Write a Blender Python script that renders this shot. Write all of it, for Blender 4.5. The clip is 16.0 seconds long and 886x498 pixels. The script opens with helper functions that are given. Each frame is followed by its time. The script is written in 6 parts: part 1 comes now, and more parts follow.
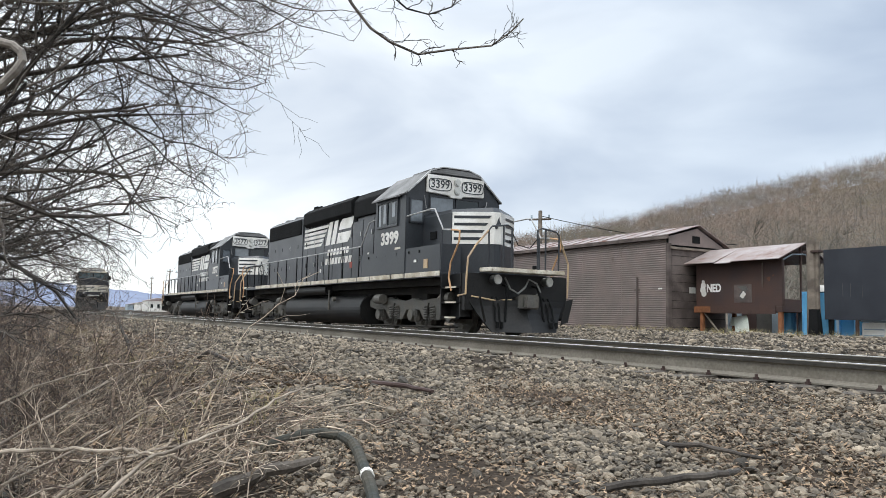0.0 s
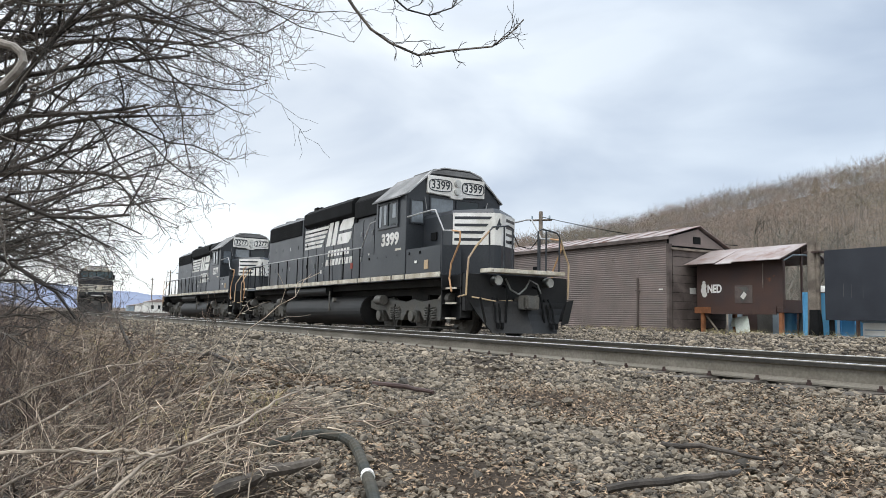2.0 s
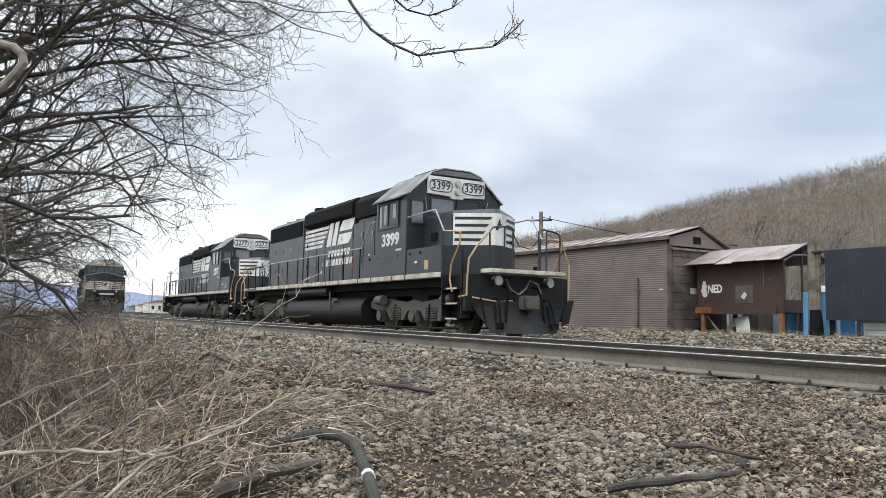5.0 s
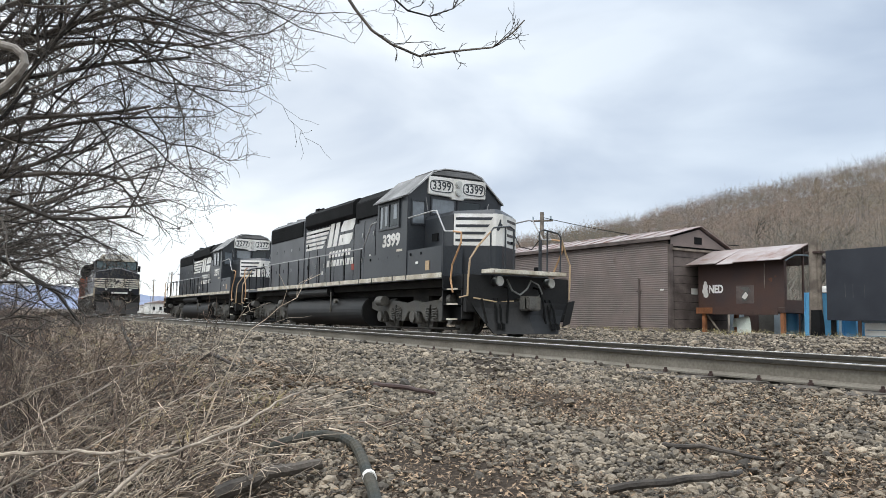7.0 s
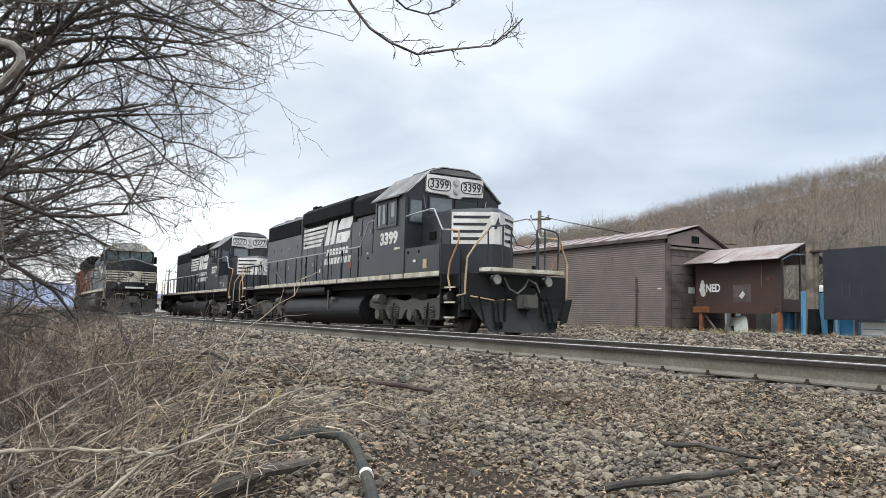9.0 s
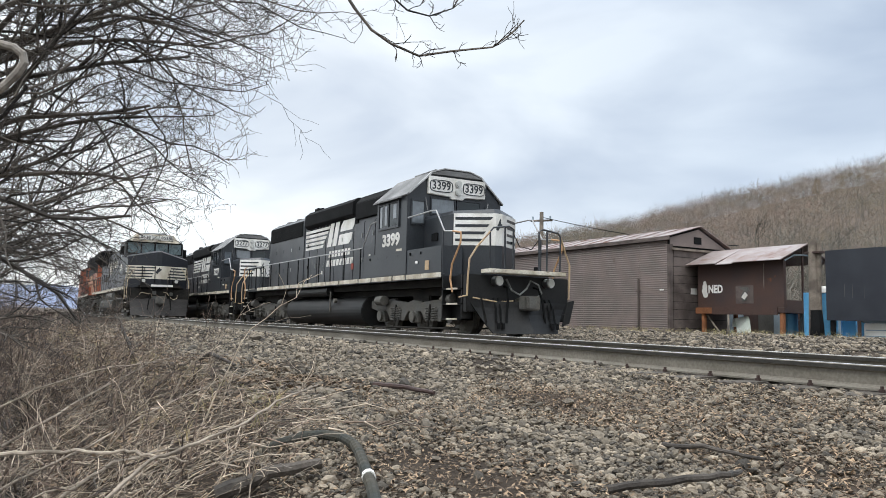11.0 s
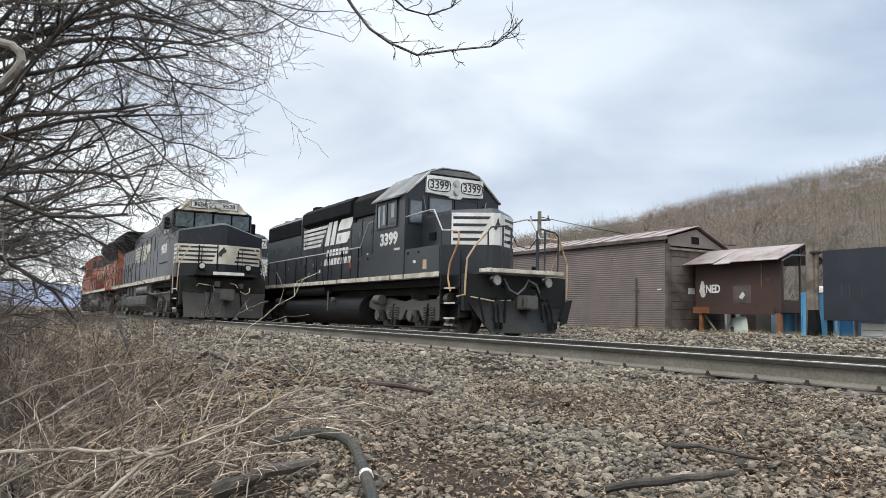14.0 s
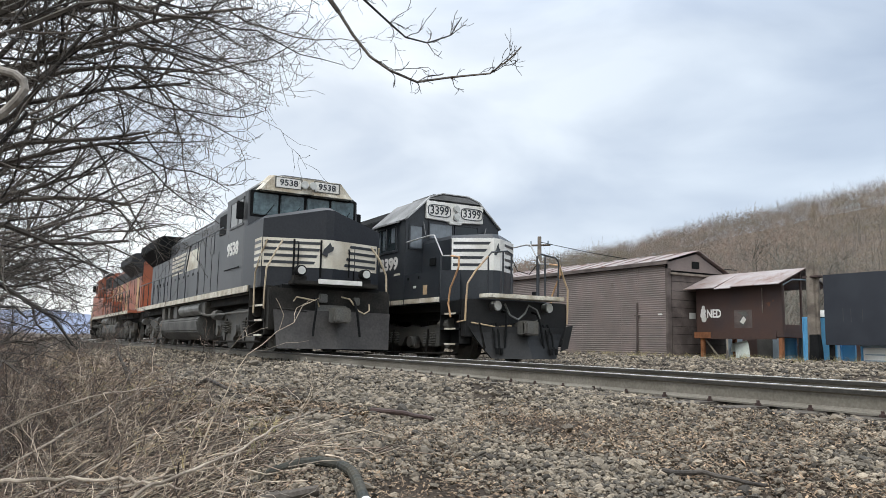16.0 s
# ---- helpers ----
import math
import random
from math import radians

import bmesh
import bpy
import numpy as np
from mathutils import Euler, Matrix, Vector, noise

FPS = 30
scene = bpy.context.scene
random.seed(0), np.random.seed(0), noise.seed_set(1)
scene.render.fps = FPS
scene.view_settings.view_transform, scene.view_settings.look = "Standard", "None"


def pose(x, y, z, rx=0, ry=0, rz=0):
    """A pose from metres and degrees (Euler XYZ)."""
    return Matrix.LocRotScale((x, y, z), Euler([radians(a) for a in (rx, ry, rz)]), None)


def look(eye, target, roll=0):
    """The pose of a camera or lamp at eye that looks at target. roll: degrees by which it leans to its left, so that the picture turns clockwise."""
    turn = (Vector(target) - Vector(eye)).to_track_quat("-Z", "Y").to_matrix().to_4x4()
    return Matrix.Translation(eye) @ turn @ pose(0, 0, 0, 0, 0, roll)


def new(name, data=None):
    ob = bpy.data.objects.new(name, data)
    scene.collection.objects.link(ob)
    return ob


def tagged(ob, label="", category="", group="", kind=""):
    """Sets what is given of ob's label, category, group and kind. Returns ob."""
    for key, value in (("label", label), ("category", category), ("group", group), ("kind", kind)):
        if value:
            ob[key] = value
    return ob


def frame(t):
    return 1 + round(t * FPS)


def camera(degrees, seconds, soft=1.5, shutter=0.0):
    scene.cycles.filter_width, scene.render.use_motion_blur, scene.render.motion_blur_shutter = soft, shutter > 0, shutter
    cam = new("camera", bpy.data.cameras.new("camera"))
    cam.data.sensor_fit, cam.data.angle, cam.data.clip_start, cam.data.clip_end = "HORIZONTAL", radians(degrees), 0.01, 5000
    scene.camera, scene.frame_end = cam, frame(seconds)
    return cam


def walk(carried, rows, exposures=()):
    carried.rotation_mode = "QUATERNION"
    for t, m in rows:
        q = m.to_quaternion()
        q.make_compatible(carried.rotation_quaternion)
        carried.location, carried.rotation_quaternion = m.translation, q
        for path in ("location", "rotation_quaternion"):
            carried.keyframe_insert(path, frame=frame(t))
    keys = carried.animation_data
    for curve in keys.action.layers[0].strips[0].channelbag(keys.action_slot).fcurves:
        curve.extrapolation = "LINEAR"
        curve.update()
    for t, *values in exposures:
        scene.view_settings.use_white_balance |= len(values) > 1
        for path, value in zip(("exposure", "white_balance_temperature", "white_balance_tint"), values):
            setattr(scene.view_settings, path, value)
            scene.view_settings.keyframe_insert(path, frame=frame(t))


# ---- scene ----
EYE = Vector((14.2, -10.57, 0.468))


def aim(yaw, pitch, roll):
    """The camera's pose from its heading, tilt and lean in degrees."""
    a, b = radians(yaw), radians(pitch)
    return look(EYE, EYE + Vector((math.sin(a) * math.cos(b), math.cos(a) * math.cos(b), math.sin(b))), roll)


cam = camera(61.42, 16.0, soft=0.62)
walk(cam, [(t, aim(y, p, r)) for t, y, p, r in (
    (0, -60.223, 5.155, 1.303), (0.5, -60.223, 5.155, 1.303), (1, -60.229, 5.178, 1.25), (1.5, -60.225, 5.22, 1.308),
    (2, -60.264, 5.223, 1.26), (2.5, -60.223, 5.155, 1.303), (3, -60.223, 5.155, 1.303), (3.5, -60.23, 5.194, 1.226),
    (4, -60.276, 5.219, 1.221), (6.5, -60.3, 5.27, 1.206), (7, -60.356, 5.285, 1.161), (7.5, -60.312, 5.324, 1.142),
    (8, -60.165, 5.093, 1.353), (8.5, -60.198, 5.107, 1.401), (9, -60.167, 5.156, 1.302), (11.5, -60.343, 5.265, 1.204),
    (12, -60.309, 5.139, 1.211), (12.5, -60.223, 5.155, 1.303), (13, -60.217, 5.156, 1.3), (13.5, -60.223, 5.155, 1.303),
    (14, -60.163, 5.21, 1.325), (14.5, -60.34, 5.367, 1.137), (15, -60.424, 5.726, 1.119), (15.5, -60.378, 6.441, 1.108),
    (16, -60.216, 7.169, 1.132),
)])

# ---- light: a bright overcast sky ----
world = bpy.data.worlds.new("overcast")
scene.world = world
world.use_nodes = True
wn, wl = world.node_tree.nodes, world.node_tree.links
wn.clear()
w_out, w_bg = wn.new("ShaderNodeOutputWorld"), wn.new("ShaderNodeBackground")
w_sky = wn.new("ShaderNodeTexSky")
w_sky.sky_type, w_sky.sun_disc = "NISHITA", False
w_sky.sun_elevation, w_sky.sun_rotation = radians(42), radians(-70)
w_co, w_map = wn.new("ShaderNodeTexCoord"), wn.new("ShaderNodeMapping")
w_map.inputs["Scale"].default_value = (1.0, 1.0, 2.6)
w_map.inputs["Location"].default_value = (0.35, 0.2, 0.1)
w_n1 = wn.new("ShaderNodeTexNoise")
w_n1.inputs["Scale"].default_value, w_n1.inputs["Detail"].default_value = 2.6, 5
w_n1.inputs["Roughness"].default_value, w_n1.inputs["Distortion"].default_value = 0.45, 0.35
w_ramp = wn.new("ShaderNodeValToRGB")
w_ramp.color_ramp.elements[0].position, w_ramp.color_ramp.elements[0].color = 0.34, (5.7, 6.5, 7.7, 1)
w_ramp.color_ramp.elements[1].position, w_ramp.color_ramp.elements[1].color = 0.6, (9.3, 9.95, 10.55, 1)
w_mix = wn.new("ShaderNodeMix")
w_mix.data_type = "RGBA"
w_mix.inputs[0].default_value = 0.93
wl.new(w_co.outputs["Generated"], w_map.inputs["Vector"])
wl.new(w_map.outputs["Vector"], w_n1.inputs["Vector"])
wl.new(w_n1.outputs["Fac"], w_ramp.inputs["Fac"])
wl.new(w_sky.outputs["Color"], w_mix.inputs[6])
wl.new(w_ramp.outputs["Color"], w_mix.inputs[7])
# an overcast sky is brighter overhead than near the horizon
w_sep, w_lift, w_mul = wn.new("ShaderNodeSeparateXYZ"), wn.new("ShaderNodeMapRange"), wn.new("ShaderNodeMix")
w_lift.inputs["From Min"].default_value, w_lift.inputs["From Max"].default_value = 0.38, 1.0
w_lift.inputs["To Min"].default_value, w_lift.inputs["To Max"].default_value = 1.0, 2.6
w_mul.data_type, w_mul.blend_type = "RGBA", "MULTIPLY"
w_mul.inputs[0].default_value = 1.0
wl.new(w_co.outputs["Generated"], w_sep.inputs["Vector"])
wl.new(w_sep.outputs["Z"], w_lift.inputs["Value"])
wl.new(w_mix.outputs[2], w_mul.inputs[6])
wl.new(w_lift.outputs["Result"], w_mul.inputs[7])
# the cloud is thinner to one side of the valley than over the hill
w_side, w_tint, w_tone = wn.new("ShaderNodeMapRange"), wn.new("ShaderNodeValToRGB"), wn.new("ShaderNodeMix")
w_side.inputs["From Min"].default_value, w_side.inputs["From Max"].default_value = 0.1, 0.85
w_tint.color_ramp.elements[0].color, w_tint.color_ramp.elements[1].color = (1.2, 1.17, 1.12, 1), (0.73, 0.785, 0.86, 1)
w_tone.data_type, w_tone.blend_type = "RGBA", "MULTIPLY"
w_tone.inputs[0].default_value = 1.0
wl.new(w_sep.outputs["Y"], w_side.inputs["Value"])
wl.new(w_mul.outputs[2], w_tone.inputs[6])
wl.new(w_side.outputs["Result"], w_tint.inputs["Fac"])
wl.new(w_tint.outputs["Color"], w_tone.inputs[7])
wl.new(w_tone.outputs[2], w_bg.inputs["Color"])
w_bg.inputs["Strength"].default_value = 0.106
wl.new(w_bg.outputs["Background"], w_out.inputs["Surface"])
sun_data = bpy.data.lights.new("sun", "SUN")
sun_data.energy, sun_data.angle, sun_data.color = 1.5, radians(18), (1.0, 0.995, 0.985)
sun = new("sun", sun_data)
sun.matrix_world = look((0, -20, 40), (-12, 4, 0))
scene.view_settings.exposure = 0.0


# ---- materials ----
def mat(name, base, rough=0.6, metal=0.0, var=0.25, scale=3.0, fine=40.0, bump=0.2, tint=None, island=False, per_object=False, coat=0.0, stain=None, spec=0.5):
    """A surface with broad blotches, fine grain and relief. tint: the second colour of the blotches."""
    m = bpy.data.materials.new(name)
    m.use_nodes = True
    n, l = m.node_tree.nodes, m.node_tree.links
    b = n["Principled BSDF"]
    b.inputs["Roughness"].default_value, b.inputs["Metallic"].default_value = rough, metal
    b.inputs["Coat Weight"].default_value, b.inputs["Specular IOR Level"].default_value = coat, spec
    co = n.new("ShaderNodeTexCoord")
    n1, n2 = n.new("ShaderNodeTexNoise"), n.new("ShaderNodeTexNoise")
    for nz, s, d in ((n1, scale, 4), (n2, fine, 3)):
        nz.inputs["Scale"].default_value, nz.inputs["Detail"].default_value = s, d
        l.new(co.outputs["Object"], nz.inputs["Vector"])
    second = tint or tuple(c * (1 - var) for c in base)
    first = tuple(min(1, c * (1 + var * 0.5)) for c in base)
    ramp = n.new("ShaderNodeValToRGB")
    ramp.color_ramp.elements[0].position, ramp.color_ramp.elements[0].color = 0.35, (*second, 1)
    ramp.color_ramp.elements[1].position, ramp.color_ramp.elements[1].color = 0.65, (*first, 1)
    l.new(n1.outputs["Fac"], ramp.inputs["Fac"])
    mul = n.new("ShaderNodeMix")
    mul.data_type, mul.blend_type = "RGBA", "MULTIPLY"
    mul.inputs[0].default_value = 1.0
    grain = n.new("ShaderNodeMapRange")
    grain.inputs["From Min"].default_value, grain.inputs["From Max"].default_value = 0.3, 0.7
    grain.inputs["To Min"].default_value, grain.inputs["To Max"].default_value = 1 - var * 0.8, 1 + var * 0.4
    l.new(n2.outputs["Fac"], grain.inputs["Value"])
    l.new(ramp.outputs["Color"], mul.inputs[6])
    l.new(grain.outputs["Result"], mul.inputs[7])
    colour = mul.outputs[2]
    if island or per_object:
        src = n.new("ShaderNodeNewGeometry").outputs["Random Per Island"] if island else n.new("ShaderNodeObjectInfo").outputs["Random"]
        r2 = n.new("ShaderNodeValToRGB")
        r2.color_ramp.elements[0].color, r2.color_ramp.elements[1].color = (0.34, 0.35, 0.37, 1), (1.95, 1.88, 1.76, 1)
        l.new(src, r2.inputs["Fac"])
        m2 = n.new("ShaderNodeMix")
        m2.data_type, m2.blend_type = "RGBA", "MULTIPLY"
        m2.inputs[0].default_value = 1.0
        l.new(colour, m2.inputs[6])
        l.new(r2.outputs["Color"], m2.inputs[7])
        colour = m2.outputs[2]
    if stain:
        shade, amount, size = stain
        n3 = n.new("ShaderNodeTexNoise")
        n3.inputs["Scale"].default_value, n3.inputs["Detail"].default_value, n3.inputs["Roughness"].default_value = size, 6, 0.65
        l.new(co.outputs["Object"], n3.inputs["Vector"])
        r3 = n.new("ShaderNodeMapRange")
        r3.inputs["From Min"].default_value, r3.inputs["From Max"].default_value = 0.68 - amount * 0.3, 0.76 - amount * 0.2
        l.new(n3.outputs["Fac"], r3.inputs["Value"])
        m3 = n.new("ShaderNodeMix")
        m3.data_type = "RGBA"
        m3.inputs[7].default_value = (*shade, 1)
        l.new(r3.outputs["Result"], m3.inputs[0])
        l.new(colour, m3.inputs[6])
        colour = m3.outputs[2]
    l.new(colour, b.inputs["Base Color"])
    if bump:
        bp = n.new("ShaderNodeBump")
        bp.inputs["Strength"].default_value, bp.inputs["Distance"].default_value = bump, 0.01
        l.new(n2.outputs["Fac"], bp.inputs["Height"])
        l.new(bp.outputs["Normal"], b.inputs["Normal"])
    return m


M_BLACK = mat("black_enamel", (0.018, 0.021, 0.026), 0.33, 0, 0.35, 0.9, 30, 0.05, tint=(0.034, 0.038, 0.043), stain=((0.045, 0.043, 0.04), 0.12, 1.3))
M_HOOD = mat("greyed_black_enamel", (0.05, 0.054, 0.06), 0.36, 0, 0.4, 1.1, 30, 0.06, tint=(0.024, 0.027, 0.032), stain=((0.085, 0.083, 0.08), 0.2, 1.7))
M_ROOF_EDGE = mat("pale_grey_roof_edge", (0.42, 0.42, 0.42), 0.6, 0, 0.2, 2, 30, 0.05)
M_BLACK_MATT = mat("sooty_black", (0.009, 0.0095, 0.01), 0.8, 0, 0.4, 1.2, 25, 0.2, spec=0.15)
M_ROOF = mat("dusty_grey_roof", (0.24, 0.24, 0.24), 0.7, 0, 0.3, 1.2, 30, 0.1, tint=(0.12, 0.12, 0.12))
M_TANK_BLACK = mat("satin_black_tank_paint", (0.009, 0.0095, 0.01), 0.5, 0, 0.4, 1.2, 25, 0.1, tint=(0.02, 0.019, 0.018), spec=0.3)
M_UNDER = mat("road_grime", (0.016, 0.0155, 0.0145), 0.8, 0, 0.4, 2.5, 30, 0.4, tint=(0.034, 0.031, 0.027), spec=0.15)
M_TRUCK = mat("truck_steel", (0.1, 0.099, 0.093), 0.7, 0.2, 0.4, 2.5, 30, 0.4, tint=(0.12, 0.11, 0.092))
M_CREAM = mat("dusty_cream_paint", (0.66, 0.62, 0.53), 0.5, 0, 0.15, 1.5, 30, 0.05, tint=(0.52, 0.46, 0.36))
M_WHITE = mat("white_paint", (0.78, 0.77, 0.74), 0.5, 0, 0.12, 1.5, 30, 0.05, tint=(0.6, 0.58, 0.53))
M_DIRTY_WHITE = mat("dirty_white_paint", (0.6, 0.57, 0.49), 0.6, 0, 0.3, 2.5, 30, 0.1, tint=(0.4, 0.34, 0.25), stain=((0.16, 0.1, 0.06), 0.28, 4))
M_YELLOW = mat("faded_rail_paint", (0.5, 0.36, 0.2), 0.5, 0, 0.25, 3, 30, 0.05, tint=(0.42, 0.3, 0.2))
M_ORANGE_RAIL = mat("orange_handrail_paint", (0.52, 0.3, 0.15), 0.5, 0, 0.25, 3, 30, 0.05)
M_GLASS = mat("dark_cab_glass", (0.015, 0.022, 0.025), 0.05, 0, 0.1, 1, 10, 0.0)
# pale base colour stands in for sky reflected in cab panes
M_SKYGLASS = mat("cab_glass_painted_sky", (0.14, 0.16, 0.18), 0.1, 0, 0.2, 1, 10, 0.0, coat=1.0)
M_LENS = mat("lamp_lens", (0.5, 0.5, 0.47), 0.08, 0, 0.1, 10, 60, 0.0, coat=1.0)
M_CHROME = mat("bright_metal", (0.6, 0.6, 0.58), 0.3, 1.0, 0.15, 5, 40, 0.05)
M_RED = mat("red_paint", (0.3, 0.05, 0.03), 0.5, 0, 0.2, 3, 30, 0.05)
M_RAIL = mat("rail_steel", (0.2, 0.183, 0.152), 0.7, 0.1, 0.3, 1.5, 40, 0.25, tint=(0.15, 0.134, 0.107), stain=((0.11, 0.085, 0.06), 0.2, 2.2))
M_RAIL_SIDE = mat("dark_rail_head_side", (0.05, 0.046, 0.04), 0.6, 0.3, 0.3, 2, 40, 0.2)
M_RAIL_TOP = mat("polished_rail_head", (0.92, 0.92, 0.91), 0.5, 1.0, 0.1, 3, 50, 0.05)
M_TIE = mat("creosoted_timber", (0.09, 0.075, 0.06), 0.85, 0, 0.4, 3, 60, 0.5)
M_BALLAST = mat("ballast_stone", (0.192, 0.165, 0.131), 0.9, 0, 0.3, 6, 60, 0.4, tint=(0.095, 0.082, 0.066), island=True)
M_BALLAST_ONE = mat("single_ballast_stone", (0.192, 0.165, 0.131), 0.9, 0, 0.3, 6, 60, 0.4, tint=(0.095, 0.082, 0.066), per_object=True)
M_GROUND = mat("stony_ground", (0.058, 0.044, 0.033), 0.95, 0, 0.4, 1.1, 28, 1.0, tint=(0.032, 0.025, 0.019), spec=0.15)
M_LITTER = mat("dead_leaf_litter", (0.24, 0.175, 0.118), 0.85, 0, 0.3, 8, 50, 0.1, tint=(0.1, 0.07, 0.048), island=True)
M_TWIG = mat("bare_twig_bark", (0.085, 0.075, 0.067), 0.85, 0, 0.35, 4, 60, 0.3, tint=(0.04, 0.035, 0.031), island=True)
M_BRUSH = mat("brown_brush_bark", (0.165, 0.125, 0.102), 0.85, 0, 0.35, 4, 60, 0.3, tint=(0.05, 0.038, 0.031), island=True)
M_WATER = mat("dark_ditch_water", (0.012, 0.012, 0.01), 0.08, 0, 0.2, 2, 12, 0.05)
M_BARK = mat("grey_branch_bark", (0.085, 0.072, 0.06), 0.85, 0, 0.4, 5, 60, 0.5, tint=(0.04, 0.034, 0.029))
M_PALE_TWIG = mat("pale_dry_stem", (0.41, 0.35, 0.285), 0.8, 0, 0.3, 5, 60, 0.3, tint=(0.19, 0.157, 0.125), island=True)
M_HOSE = mat("weathered_grey_hose", (0.036, 0.04, 0.037), 0.8, 0, 0.3, 6, 50, 0.2, tint=(0.07, 0.064, 0.05), spec=0.25)
M_SIDING = mat("brown_corrugated_siding", (0.215, 0.17, 0.154), 0.6, 0, 0.2, 1.2, 30, 0.1, tint=(0.18, 0.147, 0.134), stain=((0.13, 0.1, 0.09), 0.15, 1.1))
M_PLANK = mat("weathered_brown_boards", (0.14, 0.112, 0.1), 0.8, 0, 0.3, 2.0, 40, 0.3, tint=(0.075, 0.058, 0.052))
M_TIN = mat("galvanised_roof_with_rust", (0.34, 0.3, 0.29), 0.5, 0.15, 0.2, 1.5, 30, 0.1, tint=(0.25, 0.185, 0.165), stain=((0.16, 0.07, 0.045), 0.5, 1.6))
M_RUST = mat("rusted_steel", (0.058, 0.039, 0.036), 0.7, 0.2, 0.3, 1.5, 30, 0.3, tint=(0.085, 0.048, 0.038), stain=((0.22, 0.08, 0.03), 0.1, 2))
M_RUST_ORANGE = mat("orange_rust", (0.3, 0.12, 0.05), 0.85, 0, 0.35, 4, 40, 0.3)
M_GREYWOOD = mat("weathered_grey_wood", (0.22, 0.185, 0.15), 0.85, 0, 0.35, 3, 50, 0.5, tint=(0.11, 0.09, 0.072))
M_TARBOARD = mat("black_painted_board", (0.018, 0.021, 0.029), 0.55, 0, 0.3, 2, 40, 0.1, tint=(0.03, 0.034, 0.044))
M_BLUE = mat("sky_blue_painted_steel", (0.14, 0.42, 0.68), 0.5, 0, 0.15, 2, 30, 0.05, tint=(0.1, 0.33, 0.56))
M_PALE_GREEN = mat("faded_pale_green_paint", (0.72, 0.76, 0.7), 0.5, 0, 0.2, 3, 30, 0.05, tint=(0.6, 0.66, 0.58))
M_GREYTIN = mat("grey_blue_tin", (0.3, 0.37, 0.42), 0.5, 0.1, 0.2, 2, 30, 0.1)


# ---- making meshes ----
def part(name, bm, material, parent=None, label="", smooth=False):
    """Links a bmesh as one mesh object, under a thing or part where one is given."""
    me = bpy.data.meshes.new(name)
    bm.to_mesh(me)
    bm.free()
    for p in me.polygons:
        p.use_smooth = smooth
    me.materials.append(material)
    ob = new(name, me)
    if parent:
        ob.parent = parent
    return tagged(ob, label)


def box(bm, x0, x1, y0, y1, z0, z1, bevel=0.0):
    m = Matrix.LocRotScale(((x0 + x1) / 2, (y0 + y1) / 2, (z0 + z1) / 2), None, (abs(x1 - x0), abs(y1 - y0), abs(z1 - z0)))
    v = bmesh.ops.create_cube(bm, size=1, matrix=m)["verts"]
    if bevel:
        e = list({e for w in v for e in w.link_edges})
        bmesh.ops.bevel(bm, geom=e, offset=bevel, segments=2, affect="EDGES", clamp_overlap=True)
    return bm


def boxes(*specs, bevel=0.0):
    bm = bmesh.new()
    for s in specs:
        box(bm, *s, bevel=bevel)
    return bm


def prism(points, y0, y1, axis="y", bevel=0.0):
    """A solid from a closed outline, pushed along an axis: outline in (x, z) for y, (y, z) for x, (x, y) for z."""
    bm = bmesh.new()
    put = {"y": lambda a, b, c: (a, c, b), "x": lambda a, b, c: (c, a, b), "z": lambda a, b, c: (a, b, c)}[axis]
    lo, hi = [bm.verts.new(put(a, b, y0)) for a, b in points], [bm.verts.new(put(a, b, y1)) for a, b in points]
    bm.faces.new(lo)
    bm.faces.new(hi[::-1])
    k = len(points)
    for i in range(k):
        bm.faces.new((lo[i], hi[i], hi[(i + 1) % k], lo[(i + 1) % k]))
    bmesh.ops.recalc_face_normals(bm, faces=bm.faces)
    if bevel:
        bmesh.ops.bevel(bm, geom=list(bm.edges), offset=bevel, segments=2, affect="EDGES", clamp_overlap=True)
    return bm


def hull(rings):
    """A solid lofted through rings of equally many points, closed at both ends."""
    bm = bmesh.new()
    vs = [[bm.verts.new(p) for p in ring] for ring in rings]
    k = len(rings[0])
    for a, b in zip(vs, vs[1:]):
        for i in range(k):
            bm.faces.new((a[i], a[(i + 1) % k], b[(i + 1) % k], b[i]))
    bm.faces.new(vs[0][::-1])
    bm.faces.new(vs[-1])
    bmesh.ops.recalc_face_normals(bm, faces=bm.faces)
    return bm


def rod(bm, pts, r, sides=6, r_end=None):
    """A round bar along a polyline, tapering to r_end."""
    pts = [Vector(p) for p in pts]
    k, rings = len(pts), []
    for i, p in enumerate(pts):
        d = (pts[min(i + 1, k - 1)] - pts[max(i - 1, 0)]).normalized()
        a = d.orthogonal().normalized() if i == 0 else (rings_a - d * rings_a.dot(d)).normalized()
        rings_a = a
        b = d.cross(a)
        q = r if r_end is None else r + (r_end - r) * i / (k - 1)
        rings.append([bm.verts.new(p + (a * math.cos(2 * math.pi * s / sides) + b * math.sin(2 * math.pi * s / sides)) * q) for s in range(sides)])
    for u, v in zip(rings, rings[1:]):
        for s in range(sides):
            bm.faces.new((u[s], u[(s + 1) % sides], v[(s + 1) % sides], v[s]))
    bm.faces.new(rings[0][::-1])
    bm.faces.new(rings[-1])
    return bm


def rods(*lines, r=0.02, sides=6):
    bm = bmesh.new()
    for pts in lines:
        rod(bm, pts, r, sides)
    return bm


def disc(bm, centre, axis, r, depth, sides=16):
    """A short round bar centred on a point, along x, y or z."""
    a = Vector({"x": (1, 0, 0), "y": (0, 1, 0), "z": (0, 0, 1)}[axis]) * depth / 2
    return rod(bm, [Vector(centre) - a, Vector(centre) + a], r, sides)


